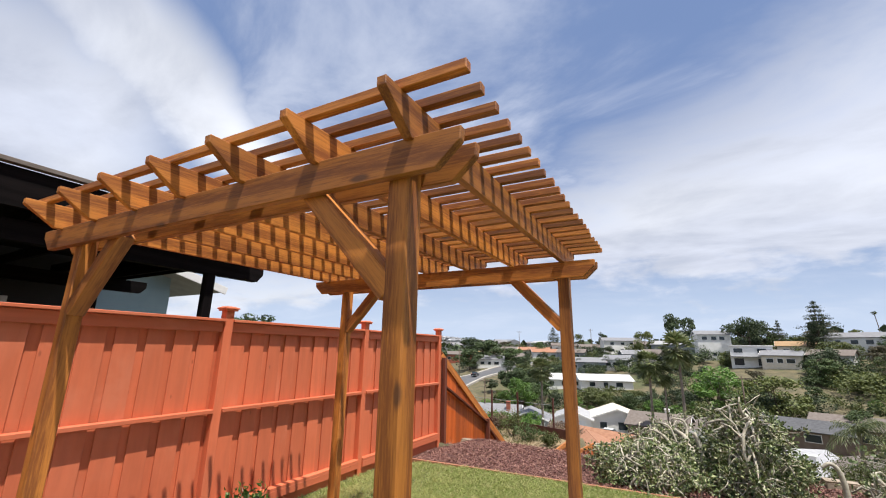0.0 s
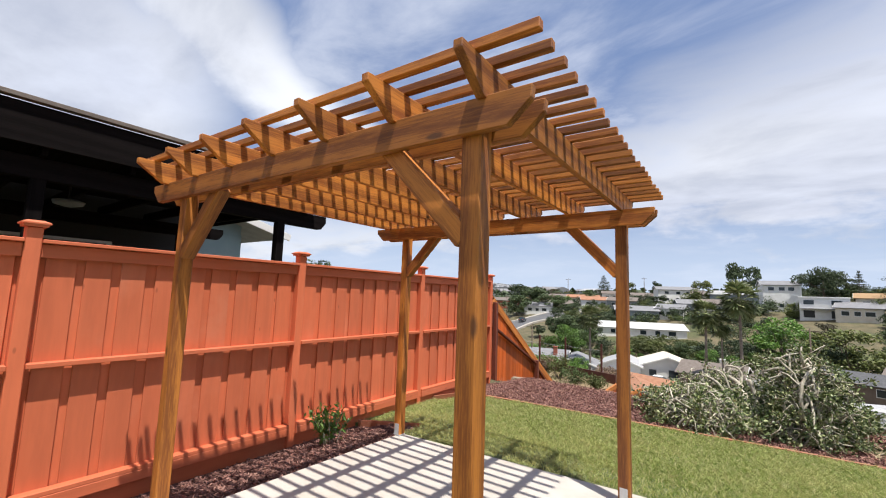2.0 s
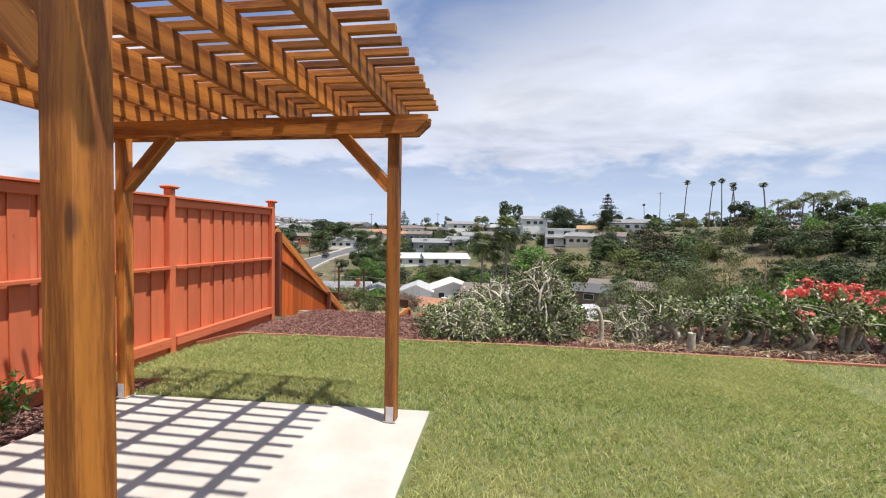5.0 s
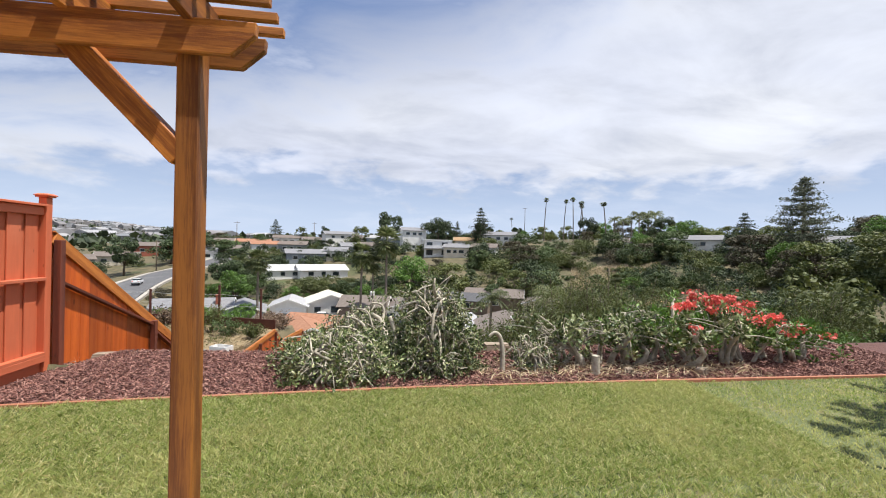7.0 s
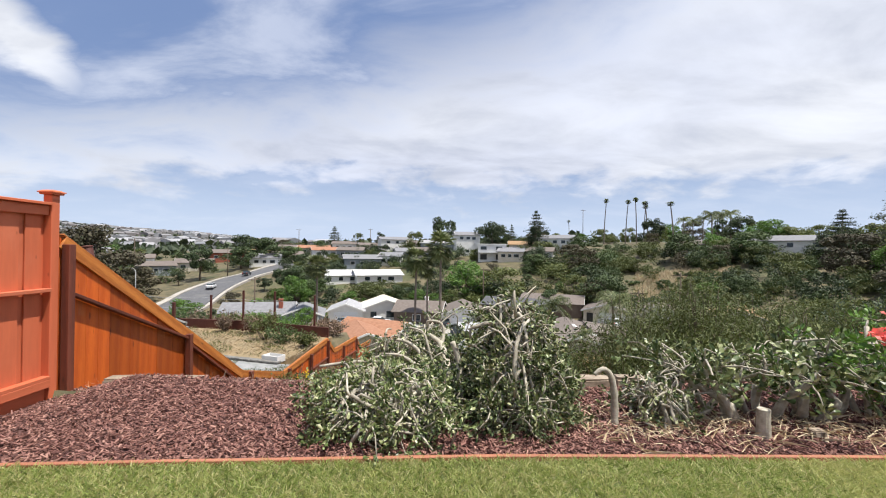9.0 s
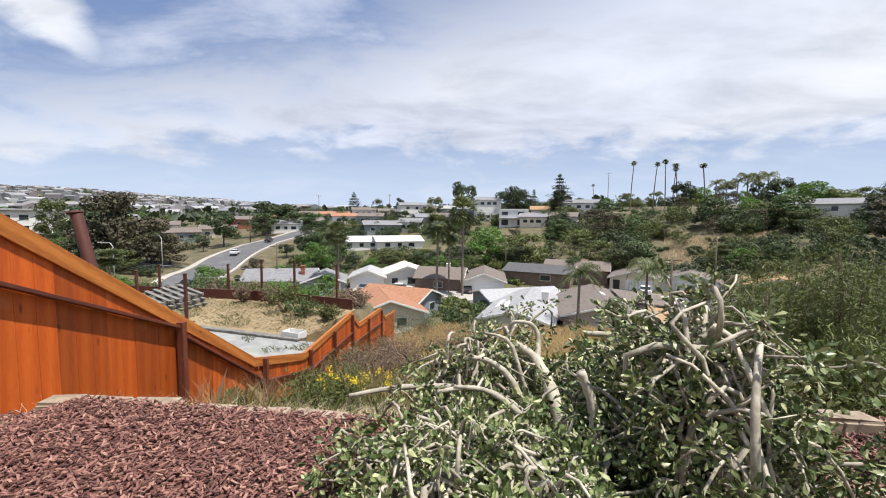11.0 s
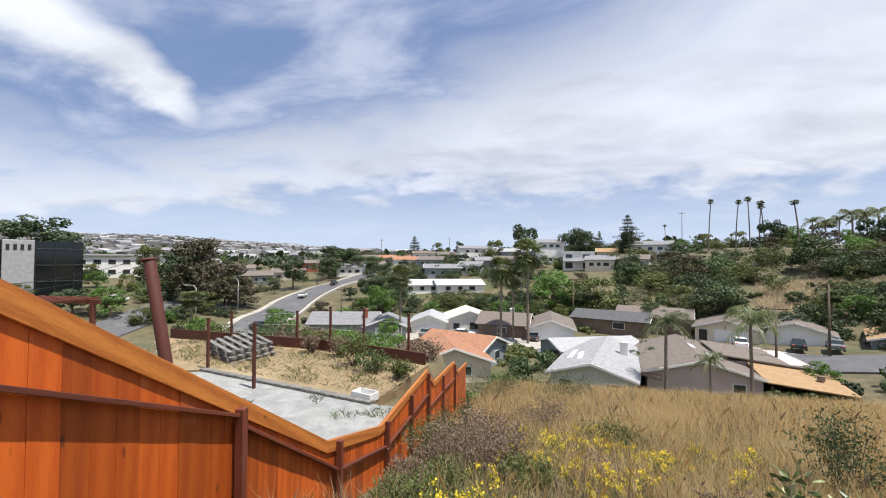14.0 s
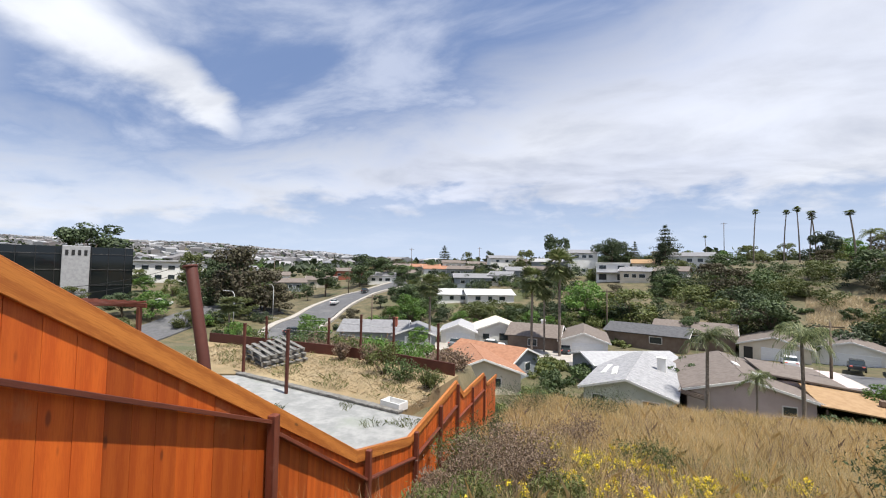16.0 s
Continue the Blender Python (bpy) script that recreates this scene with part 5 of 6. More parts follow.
for i in range(22):
    x, y = random.uniform(-13, -0.5), random.uniform(21.8, 27.0)
    z = ground_z(x, y)
    shrub("bank_shrub", (x, y, z), 18, max(0.8, -2.2 - z) * random.uniform(0.7, 1.1), random.uniform(0.8, 1.4), 0.16, 1500, random.choice(["mid leaves", "olive leaves", "bright leaves", "brown weeds"]), "bushy green shrub on the bank below the terrace", stem_material="brown bark", slim=0.35, category="shrub")

# ---------------------------------------------------------------- roads


def ribbon(name, path, width, material, label, category, lift, offset=0.0):
    """A strip laid on the ground along bearings and ranges."""
    pts = [polar(b, r) for b, r in path]
    fine = []
    for i in range(len(pts) - 1):
        p0, p1, p2, p3 = pts[max(i - 1, 0)], pts[i], pts[i + 1], pts[min(i + 2, len(pts) - 1)]
        for k in range(10):
            t = k / 10
            fine.append(0.5 * ((2 * p1) + (p2 - p0) * t + (2 * p0 - 5 * p1 + 4 * p2 - p3) * t * t + (3 * p1 - p0 - 3 * p2 + p3) * t ** 3))
    fine.append(pts[-1])
    verts, faces = [], []
    for i, p in enumerate(fine):
        way = fine[min(i + 1, len(fine) - 1)] - fine[max(i - 1, 0)]
        side = Vector((way.y, -way.x, 0)).normalized()
        for s in (-0.5, 0.5):
            q = p + side * (offset + s * width)
            z = ground_z(q.x, q.y) + lift
            verts += [(q.x, q.y, z), (q.x, q.y, z - 0.6)]
    for i in range(len(fine) - 1):
        a, b = 4 * i, 4 * i + 4
        faces += [(a, a + 2, b + 2, b), (a + 1, a, b, b + 1), (a + 2, a + 3, b + 3, b + 2)]
    return tagged(new(name, mesh_from(name, verts, faces, material)), label, category, kind="structure")


ROAD = ((-46, 74), (-41, 79), (-36.5, 87), (-33.5, 102), (-30.1, 122), (-26.8, 138), (-23.7, 150), (-19, 172), (-14, 200))
ribbon("road", ROAD, 8.5, "asphalt", "grey asphalt road curving up the far hillside", "road", 0.5)
ribbon("pavement_left", ROAD, 1.3, "pavement concrete", "pale concrete kerb and pavement beside the road", "pavement", 0.62, -5.1)
ribbon("pavement_right", ROAD, 0.8, "pavement concrete", "pale concrete kerb and pavement beside the road", "pavement", 0.62, 5.0)
ribbon("side_street", ((-52, 92), (-46, 104), (-41, 112), (-37, 120)), 8, "asphalt", "side street and parking area under the trees", "road", 0.3)
ribbon("valley_street", ((-30, 66), (-14, 68), (2, 68), (14, 68), (25, 73), (33, 72), (42, 74)), 9, "asphalt", "asphalt street between the houses in the valley", "road", 0.25)
for b, r, w, l, turn in ((3.4, 72, 6, 8, -3), (25.3, 76, 6, 8, -25), (29.8, 74, 6.5, 8, -30), (-18.5, 69, 7, 8, 10), (-13.5, 75, 6, 9, 8)):
    p = polar(b, r)
    ob = new("driveway", prism([(-w / 2, -l / 2), (w / 2, -l / 2), (w / 2, l / 2), (-w / 2, l / 2)], -0.5, 0.36, "pavement concrete"))
    ob.matrix_basis = pose(p.x, p.y, p.z, 0, 0, turn)
    tagged(ob, "pale concrete driveway before a garage", "driveway", kind="structure")

for label, outline in (("pale concrete street between the valley houses", ((-20, 68), (-10, 67), (2, 66.5), (6, 70), (5, 79), (-4, 78), (-12, 76.5), (-19, 73))), ("pale concrete street end before the garages", ((22, 74), (34, 70), (37, 79), (28, 80.5), (22, 79)))):
    ring = [(polar(b, r).x, polar(b, r).y) for b, r in outline]
    tagged(new("pavement", prism(ring, -13.6, -12.67, "pavement concrete")), label, "pavement", kind="structure")

# ---------------------------------------------------------------- houses in the valley and on the far hill


def opening(house, m, kind, u, z, w, h):
    """A window, door or garage door on a wall; m puts x along the wall and -y outwards."""
    if kind == "window":
        frame_part = part("window", box_mesh(w + 0.2, 0.08, h + 0.2, "white trim", 0.01), house, m @ Matrix.Translation((u, -0.02, z)))
        part("pane", box_mesh(w, 0.03, h, "window glass", 0.0), frame_part, m @ Matrix.Translation((u, -0.065, z)))
    elif kind == "garage":
        door = part("garage_door", box_mesh(w, 0.08, h, "garage white", 0.01), house, m @ Matrix.Translation((u, -0.03, z)), "white panelled garage door")
        for k in range(1, 4):
            part("door_panel", box_mesh(w - 0.2, 0.03, h / 4 - 0.06, "garage white", 0.01), door, m @ Matrix.Translation((u, -0.085, z - h / 2 + h * (k - 0.5) / 4)))
    elif kind == "dark":
        # flat black panel on the wall stands for a porch opening's shade
        part("doorway", box_mesh(w, 0.06, h, "black steel", 0.01), house, m @ Matrix.Translation((u, -0.02, z)), "black panel standing for the shade of an open porch")
    else:
        part("door", box_mesh(w, 0.08, h, "brown wall", 0.01), house, m @ Matrix.Translation((u, -0.03, z)))


def gable_house(at, turn, w, l, h, rise, wall, roof, label, features=(), chimney=None, sink=1.5, over=0.5, name="house", lift=0.0):
    """A house whose gable end faces -y before it is turned; x is across, y runs back."""
    base = Matrix.Translation(Vector(at) + Vector((0, 0, lift))) @ pose(0, 0, 0, 0, 0, turn)
    house = thing(name, base, label, "house")
    body = extruded([(-w / 2, -sink), (w / 2, -sink), (w / 2, h), (0, h + rise), (-w / 2, h)], l, wall, 0.0)
    part("wall", body, house, base @ Matrix.Translation((0, l / 2, 0)))
    slope = math.hypot(w / 2 + over, rise * (w / 2 + over) / (w / 2))
    for s in (-1, 1):
        a = Vector((0, l / 2, h + rise + 0.10))
        b = Vector((s * (w / 2 + over), l / 2, h + rise + 0.10 - rise * (w / 2 + over) / (w / 2)))
        m = between(a, b, (0, 0, 1))
        part("roof", box_mesh(slope, l + 2 * over, 0.16, roof, 0.02), house, base @ m)
        m2 = between(a, b, (0, 0, 1))
        part("barge_board", box_mesh(slope, 0.06, 0.24, "white trim", 0.01), house, base @ Matrix.Translation((0, -l / 2 - over - 0.035, -0.06)) @ m2)
    faces = {"front": pose(0, 0, 0), "back": Matrix.Translation((0, l, 0)) @ pose(0, 0, 0, 0, 0, 180), "left": Matrix.Translation((-w / 2, l / 2, 0)) @ pose(0, 0, 0, 0, 0, -90), "right": Matrix.Translation((w / 2, l / 2, 0)) @ pose(0, 0, 0, 0, 0, 90)}
    for kind, side, u, z, fw, fh in features:
        opening(house, base @ faces[side], kind, u, z, fw, fh)
    if chimney:
        cx, cy, ch, material = chimney
        stack = part("chimney", box_mesh(0.9, 0.7, ch, material, 0.02), house, base @ Matrix.Translation((cx, cy, h + rise * (1 - abs(cx) / (w / 2)) + ch / 2 - 0.6)))
        part("chimney_cap", box_mesh(1.05, 0.85, 0.12, material, 0.02), stack, base @ Matrix.Translation((cx, cy, h + rise * (1 - abs(cx) / (w / 2)) + ch - 0.55)))
    return house, base


WIN = "window"
# the two nearest roofs
h1, m1 = gable_house((10.3, 48.3, -13), -17, 8.2, 16, 2.5, 1.25, "pale green wall", "white roof", "low house with a pale grey roof and skylights", ((WIN, "front", -2.6, 1.4, 1.2, 0.8), (WIN, "front", 2.2, 1.4, 1.4, 0.9), ("door", "left", -4, 1.0, 0.9, 2.0)), (2.6, 9.0, 2.2, "white wall"))
for i in range(4):
    for x, y in ((-1.6 - 0.12 * i, 3.2 + 1.1 * i), (-3.0, 5.0 + 1.2 * i)):
        z = 2.5 + 1.25 * (1 - abs(x) / 4.1) + 0.22
        part("skylight", box_mesh(0.6, 0.9, 0.12, "white trim", 0.03), h1, m1 @ Matrix.Translation((x, y, z)) @ pose(0, 0, 0, 0, -17, 0), "white domed skylight")
for i in range(9):
    board("pergola_bar", m1 @ Vector((4.4, 3.0 + 0.55 * i, 2.55)), m1 @ Vector((6.6, 3.0 + 0.55 * i, 2.15)), 0.1, 0.14, "brown wall", h1)
h2, m2 = gable_house((21.8, 50.6, -13), -10, 10.4, 15, 2.6, 1.45, "pink wall", "brown roof", "pale pink house with a brown shingle roof", ((WIN, "front", 3.2, 1.5, 1.0, 0.8), ("door", "right", -3, 1.0, 0.9, 2.0)), None)
for x, y in ((1.6, 4.0), (2.6, 5.2), (0.4, 7.5)):
    part("skylight", box_mesh(0.6, 1.9, 0.14, "white trim", 0.03), h2, m2 @ Matrix.Translation((x, y, 2.6 + 1.45 * (1 - abs(x) / 5.2) + 0.24)) @ pose(0, 0, 0, 0, 15, 0), "long white skylight")
part("roof_wing", box_mesh(9.0, 9.0, 0.2, "brown roof", 0.03), h2, m2 @ Matrix.Translation((7.0, 9.5, 3.35)) @ pose(0, 0, 0, 0, 6, 0))
part("wall_wing", box_mesh(8.0, 8.0, 4.6, "pink wall", 0.02), h2, m2 @ Matrix.Translation((7.2, 9.5, 0.9)))
part("porch_roof", box_mesh(7.2, 6.0, 0.16, "tan roof", 0.03), h2, m2 @ Matrix.Translation((8.9, 2.2, 2.55)) @ pose(0, 0, 0, 6, 5, 0), "flat tan porch roof")
for x in (5.8, 8.8, 12.0):
    board("porch_post", m2 @ Vector((x, -0.4, -1.0)), m2 @ Vector((x, -0.4, 2.2)), 0.16, 0.16, "brown wall", h2, up=(0, 1, 0))
part("porch_back", box_mesh(7.0, 0.2, 3.4, "brown wall", 0.02), h2, m2 @ Matrix.Translation((8.9, 5.3, 0.8)))
part("roof_vent", box_mesh(0.5, 0.5, 0.5, "brown wall", 0.03), h2, m2 @ Matrix.Translation((10.6, 2.0, 2.8)))

gable_house((-4.55, 51.1, -13), 20, 9.0, 9, 2.5, 1.6, "cream wall", "orange roof", "house with an orange tile roof on the valley floor", ((WIN, "right", -1.5, 1.4, 1.3, 1.0), (WIN, "front", 1.5, 1.4, 1.2, 0.9)), None)
gable_house((-0.4, 60.0, -13), 66, 8.0, 10, 2.5, 1.4, "grey wall", "orange roof", "house with an orange-brown roof behind trees", ((WIN, "front", 1.0, 1.4, 1.4, 1.0),), None)
gable_house((8.5, 76.8, -13), -4, 7.6, 12, 2.6, 1.4, "white wall", "brown roof", "white garage house with a brown gable roof", (("garage", "front", 0.6, 1.15, 4.9, 2.3),), None)
gable_house((5.0, 83, -13), 82, 8.5, 9, 2.6, 1.6, "brown wall", "brown roof", "brown wooden house with a white chimney", ((WIN, "left", 0, 1.5, 1.5, 1.1),), (1.5, 3.5, 1.8, "white wall"))
gable_house((7.5, 63.5, -13), -70, 7.5, 12, 2.4, 0.9, "grey wall", "light grey roof", "low house with a flat grey roof", (), None)
gable_house((-14.0, 80.5, -13), 8, 6.6, 8, 2.5, 1.3, "white wall", "light grey roof", "small white garage with a pale roof", (("garage", "front", 0, 1.1, 4.6, 2.2),), None)
gable_house((-6.5, 84.0, -13), 12, 9.6, 9, 2.6, 1.7, "white wall", "cream wall", "white house with a pale tan roof", ((WIN, "front", 1.2, 1.4, 2.4, 1.3), (WIN, "front", -2.6, 1.4, 1.2, 1.1)), None)
gable_house((-20.5, 74.0, -13), 14, 7.2, 8, 2.5, 1.3, "grey wall", "grey roof", "grey garage wing with a white door", (("garage", "front", 0.6, 1.1, 4.8, 2.2),), None)
gable_house((-23.4, 78.3, -13), 102, 8.0, 12, 2.7, 1.6, "grey wall", "grey roof", "grey ranch house with a brick chimney", ((WIN, "right", -3.5, 1.5, 1.3, 1.2), (WIN, "right", 2.5, 1.5, 1.0, 1.0)), (-2.0, 2.0, 2.2, "brick wall"))
gable_house((37.5, 80.5, -12.6), -26, 9.0, 13, 2.6, 1.4, "cream wall", "brown roof", "cream garage house with a brown roof", (("garage", "front", 0.8, 1.15, 4.9, 2.3), ("dark", "front", -3.3, 1.1, 1.2, 2.1)), None)
gable_house((46.5, 78.5, -12.6), -31, 9.5, 14, 2.6, 1.5, "white wall", "brown roof", "white garage house with a brown gable roof", (("garage", "front", 0.4, 1.2, 5.2, 2.3),), None)
gable_house((28.5, 90, -12.6), 66, 9.5, 14, 2.4, 1.2, "brown wall", "dark roof", "low house with a dark grey shingle roof", ((WIN, "left", 2, 1.4, 2.0, 1.1),), None)
gable_house((36.5, 92, -12.2), 70, 9.5, 13, 2.6, 1.4, "brown wall", "brown roof", "brown house partly hidden by trees", ((WIN, "left", 0, 1.4, 2.6, 1.2),), None)
gable_house((55, 68, -12), -34, 9.0, 12, 2.6, 1.4, "grey wall", "tan roof", "house with a tan roof behind shrubs", (), None)

# rows on the far hillside: bearing, range, width, depth, height, wall, roof
ROWS = ((-13.5, 128, 14, 9, 2.0, "white wall", "bright white roof"), (-8.3, 126, 14, 9, 2.0, "white wall", "bright white roof"), (-10.5, 150, 13, 9, 3.0, "grey wall", "grey roof"), (-6.3, 152, 8, 9, 3.0, "white wall", "grey roof"),
        (-6.0, 205, 16, 10, 5.6, "white wall", "grey roof"), (-9.5, 215, 12, 9, 3.0, "cream wall", "brown roof"), (-13.0, 222, 12, 9, 3.2, "white wall", "brown roof"), (-17.0, 215, 15, 10, 3.0, "cream wall", "orange roof"),
        (-20.0, 225, 13, 10, 3.2, "brick wall", "brown roof"), (-27.0, 205, 18, 11, 3.5, "brick wall", "brown roof"), (-31.0, 180, 12, 9, 3.0, "cream wall", "brown roof"), (-35.0, 170, 11, 9, 3.0, "grey wall", "brown roof"),
        (-23.5, 200, 12, 9, 3.0, "cream wall", "tan roof"), (4.2, 172, 10, 9, 8.2, "white wall", "grey roof"), (0.5, 180, 16, 10, 4.0, "grey wall", "light grey roof"), (12.0, 168, 10, 8, 3.0, "cream wall", "tan roof"),
        (16.8, 165, 13, 9, 5.4, "white wall", "grey roof"), (18.8, 170, 9, 8, 3.2, "grey wall", "grey roof"), (33.5, 150, 11, 9, 2.8, "white wall", "brown roof"), (42.5, 140, 20, 10, 2.2, "white wall", "grey roof"),
        (56.0, 125, 12, 9, 2.8, "white wall", "grey roof"), (-20.5, 188, 13, 9, 3.0, "cream wall", "brown roof"), (-15.5, 190, 12, 9, 3.0, "white wall", "orange roof"), (-12.0, 182, 11, 9, 3.0, "grey wall", "brown roof"), (-4.0, 165, 11, 9, 3.0, "grey wall", "grey roof"), (-1.0, 160, 12, 9, 3.0, "cream wall", "brown roof"), (-23.0, 172, 11, 9, 3.0, "white wall", "grey roof"), (10.8, 150, 9, 8, 3.0, "cream wall", "grey roof"), (14.8, 150, 9, 8, 2.8, "white wall", "brown roof"), (-37.0, 195, 13, 9, 3.0, "white wall", "brown roof"), (-41.0, 205, 13, 9, 3.2, "white wall", "grey roof"), (-2.5, 200, 12, 9, 3.0, "cream wall", "brown roof"))
for b, r, w, l, h, wall, roof in ROWS:
    p = polar(b, r)
    turn = -b + random.uniform(-14, 14)
    kinds = [(WIN, "right", -w * 0.28, h * 0.5 if h < 4 else 1.5, 1.5, 1.1), (WIN, "right", w * 0.24, h * 0.5 if h < 4 else 1.5, 1.8, 1.1), (WIN, "right", -0.02 * w, h * 0.5 if h < 4 else 1.5, 1.2, 1.1)]
    if h > 5:
        kinds += [(WIN, "right", -w * 0.28, h - 1.3, 1.5, 1.1), (WIN, "right", w * 0.24, h - 1.3, 1.5, 1.1), (WIN, "right", 0, h - 1.3, 1.5, 1.1)]
    # the long side faces the valley
    base = p + Vector((-math.cos(radians(turn)) * w / 2, -math.sin(radians(turn)) * w / 2, 0))
    label_roof = roof.replace(" roof", "")
    gable_house(base, turn - 90, l, w, h, 1.4, wall, roof, f"{wall.split()[0]}-walled {'two-storey' if h > 5 else 'low'} hillside house with {label_roof} roof", kinds, None, sink=5.0, name="hillside_house")

# flat-roofed white house of two storeys on the far hill
p = polar(8.0, 150)
flat = thing("flat_roofed_house", Matrix.Translation(p) @ pose(0, 0, 0, 0, 0, -6), "white two-storey flat-roofed house on the far hill", "house")
fm = world_of(flat)
part("wall", box_mesh(10.5, 9, 10.0, "white wall", 0.03), flat, fm @ Matrix.Translation((0, 4.5, 1.2)))
part("parapet", box_mesh(10.9, 9.4, 0.35, "white trim", 0.03), flat, fm @ Matrix.Translation((0, 4.5, 6.3)))
part("balcony_roof", box_mesh(10.2, 2.4, 0.2, "grey roof", 0.02), flat, fm @ Matrix.Translation((0, -1.2, 3.1)))
for x in (-3.2, 2.6):
    opening(flat, fm, WIN, x, 4.9, 2.2, 1.2)
    opening(flat, fm, "dark", x, 1.6, 2.4, 2.0)

# dark glass office block at the edge of the view
office = thing("office_building", Matrix.Translation((-118, 66, -9)), "dark glass office block with a grey concrete stair shaft", "building")
om = Matrix.Translation((-118, 66, -9)) @ pose(0, 0, 0, 0, 0, 58) @ Matrix.Translation((-6.2, 0, 0))
part("wall", box_mesh(62, 20, 14, "dark glass", 0.1), office, om @ Matrix.Translation((0, 0, 7)))
for i in range(4):
    part("floor_band", box_mesh(62.2, 20.2, 0.18, "black steel", 0.02), office, om @ Matrix.Translation((0, 0, 1.5 + i * 3.6)))
for i in range(20):
    part("mullion", box_mesh(0.12, 0.2, 14, "black steel", 0.02), office, om @ Matrix.Translation((-29.5 + i * 3.1, -10.08, 7)))
shaft = part("stair_shaft", box_mesh(4.8, 2.5, 13.9, "light grey roof", 0.1), office, om @ Matrix.Translation((20.5, -10.6, 7.2)), "grey concrete stair shaft with black boxes for the shaded slots at its top")
# no recesses cut: black boxes stand for the shade in the slots
for i in range(4):
    part("slot", box_mesh(0.55, 0.1, 1.2, "black steel", 0.02), shaft, om @ Matrix.Translation((18.9 + i * 1.07, -11.87, 12.6)))
part("roof_house", box_mesh(26, 12, 2.0, "grey wall", 0.1), office, om @ Matrix.Translation((-16, 0, 15)))
apartment = thing("apartment_block", polar(-50.5, 165), "long white apartment block on a hillside", "building")
am = Matrix.Translation(polar(-50.5, 165)) @ pose(0, 0, 0, 0, 0, 45)
part("wall", box_mesh(34, 10, 10, "white wall", 0.05), apartment, am @ Matrix.Translation((0, 0, 1.5)))
part("roof", box_mesh(35.2, 11.4, 0.5, "light grey roof", 0.05), apartment, am @ Matrix.Translation((0, 0, 6.7)))
for i in range(9):
    for z in (1.6, 4.6):
        opening(apartment, am @ Matrix.Translation((0, -5, 0)), WIN, -14 + i * 3.5, z, 1.8, 1.3)

# ---------------------------------------------------------------- cars


def car(at, turn, paint_name, label):
    base = Matrix.Translation(at) @ pose(0, 0, 0, 0, 0, turn)
    ob = thing("car", base, label, "car", "parked cars")
    shell = [(-2.2, 0.35), (2.15, 0.35), (2.2, 0.65), (2.05, 0.85), (1.1, 0.98), (-1.9, 1.02), (-2.2, 0.9)]
    part("body", extruded(shell, 1.76, paint_name, 0.08), ob, base)
    cabin = [(-1.75, 1.0), (1.05, 0.98), (0.35, 1.45), (-1.2, 1.48)]
    part("cabin", extruded(cabin, 1.5, "window glass", 0.06), ob, base)
    part("car_roof", extruded([(-1.25, 1.46), (0.38, 1.43), (0.3, 1.5), (-1.15, 1.53)], 1.46, paint_name, 0.02), ob, base)
    wheel = Pile()
    wheel.add(*tube([(0, -0.11, 0), (0, 0.11, 0)], [0.32, 0.32], 16))
    hub = Pile()
    hub.add(*tube([(0, -0.125, 0), (0, 0.125, 0)], [0.18, 0.18], 10))
    tyre, rim = wheel.mesh("tyre", "rubber"), hub.mesh("rim", "galvanised steel")
    for x in (-1.35, 1.35):
        for y in (-0.8, 0.8):
            w = part("wheel", tyre, ob, base @ Matrix.Translation((x, y, 0.32)))
            part("rim", rim, w, base @ Matrix.Translation((x, y, 0.32)))
    for y in (-0.6, 0.6):
        part("headlight", box_mesh(0.1, 0.34, 0.14, "white trim", 0.03), ob, base @ Matrix.Translation((2.14, y, 0.72)))
        part("tail_light", box_mesh(0.1, 0.3, 0.16, "red petals", 0.03), ob, base @ Matrix.Translation((-2.19, y, 0.82)))


for b, r, turn, material, label in ((25.6, 78.5, 70, "car white", "white parked car on a driveway"), (30.6, 80, 62, "car dark", "dark parked car on a driveway"), (2.2, 74.5, 85, "car dark", "dark parked car before a garage"),
                                    (-29.3, 126, 105, "car white", "pale car on the hillside road"), (-12.5, 76, 80, "car grey", "grey car beside a white garage"), (-7.5, 75.5, 0, "car white", "white car parked on the street"),
                                    (-34.3, 92, 60, "car dark", "dark car parked at the kerb"), (-25.3, 143, 100, "car dark", "dark car at the top of the road"), (-49, 112, 20, "car white", "white car in a parking area"), (33.4, 80, 62, "car grey", "grey car parked on the street")):
    p = polar(b, r)
    car(p + Vector((0, 0, 0.52 if b < -20 else 0.37)), turn, material, label)

# ---------------------------------------------------------------- poles and street lamps
for b, r, h in ((-24.3, 80, 9.5), (-27.5, 150, 10), (33.0, 76, 10), (7.3, 92, 10.5), (-37, 165, 12), (-19.0, 190, 14), (-9.5, 215, 12), (28.8, 62, 9.0), (20, 200, 16)):
    p = polar(b, r)
    ob = thing("utility_pole", p, "dark wooden utility pole with a crossarm", "utility pole", "utility poles")
    v, f = tube([p - Vector((0, 0, 1)), p + Vector((0, 0, h))], [0.17, 0.11], 8)
    part("pole", mesh_from("pole", v, f, "brown bark", True), ob, Matrix())
    a = radians(-b + 20)
    d = Vector((math.cos(a), math.sin(a), 0)) * 1.2
    board("crossarm", p + Vector((0, 0, h - 0.5)) - d, p + Vector((0, 0, h - 0.5)) + d, 0.12, 0.14, "brown bark", ob)
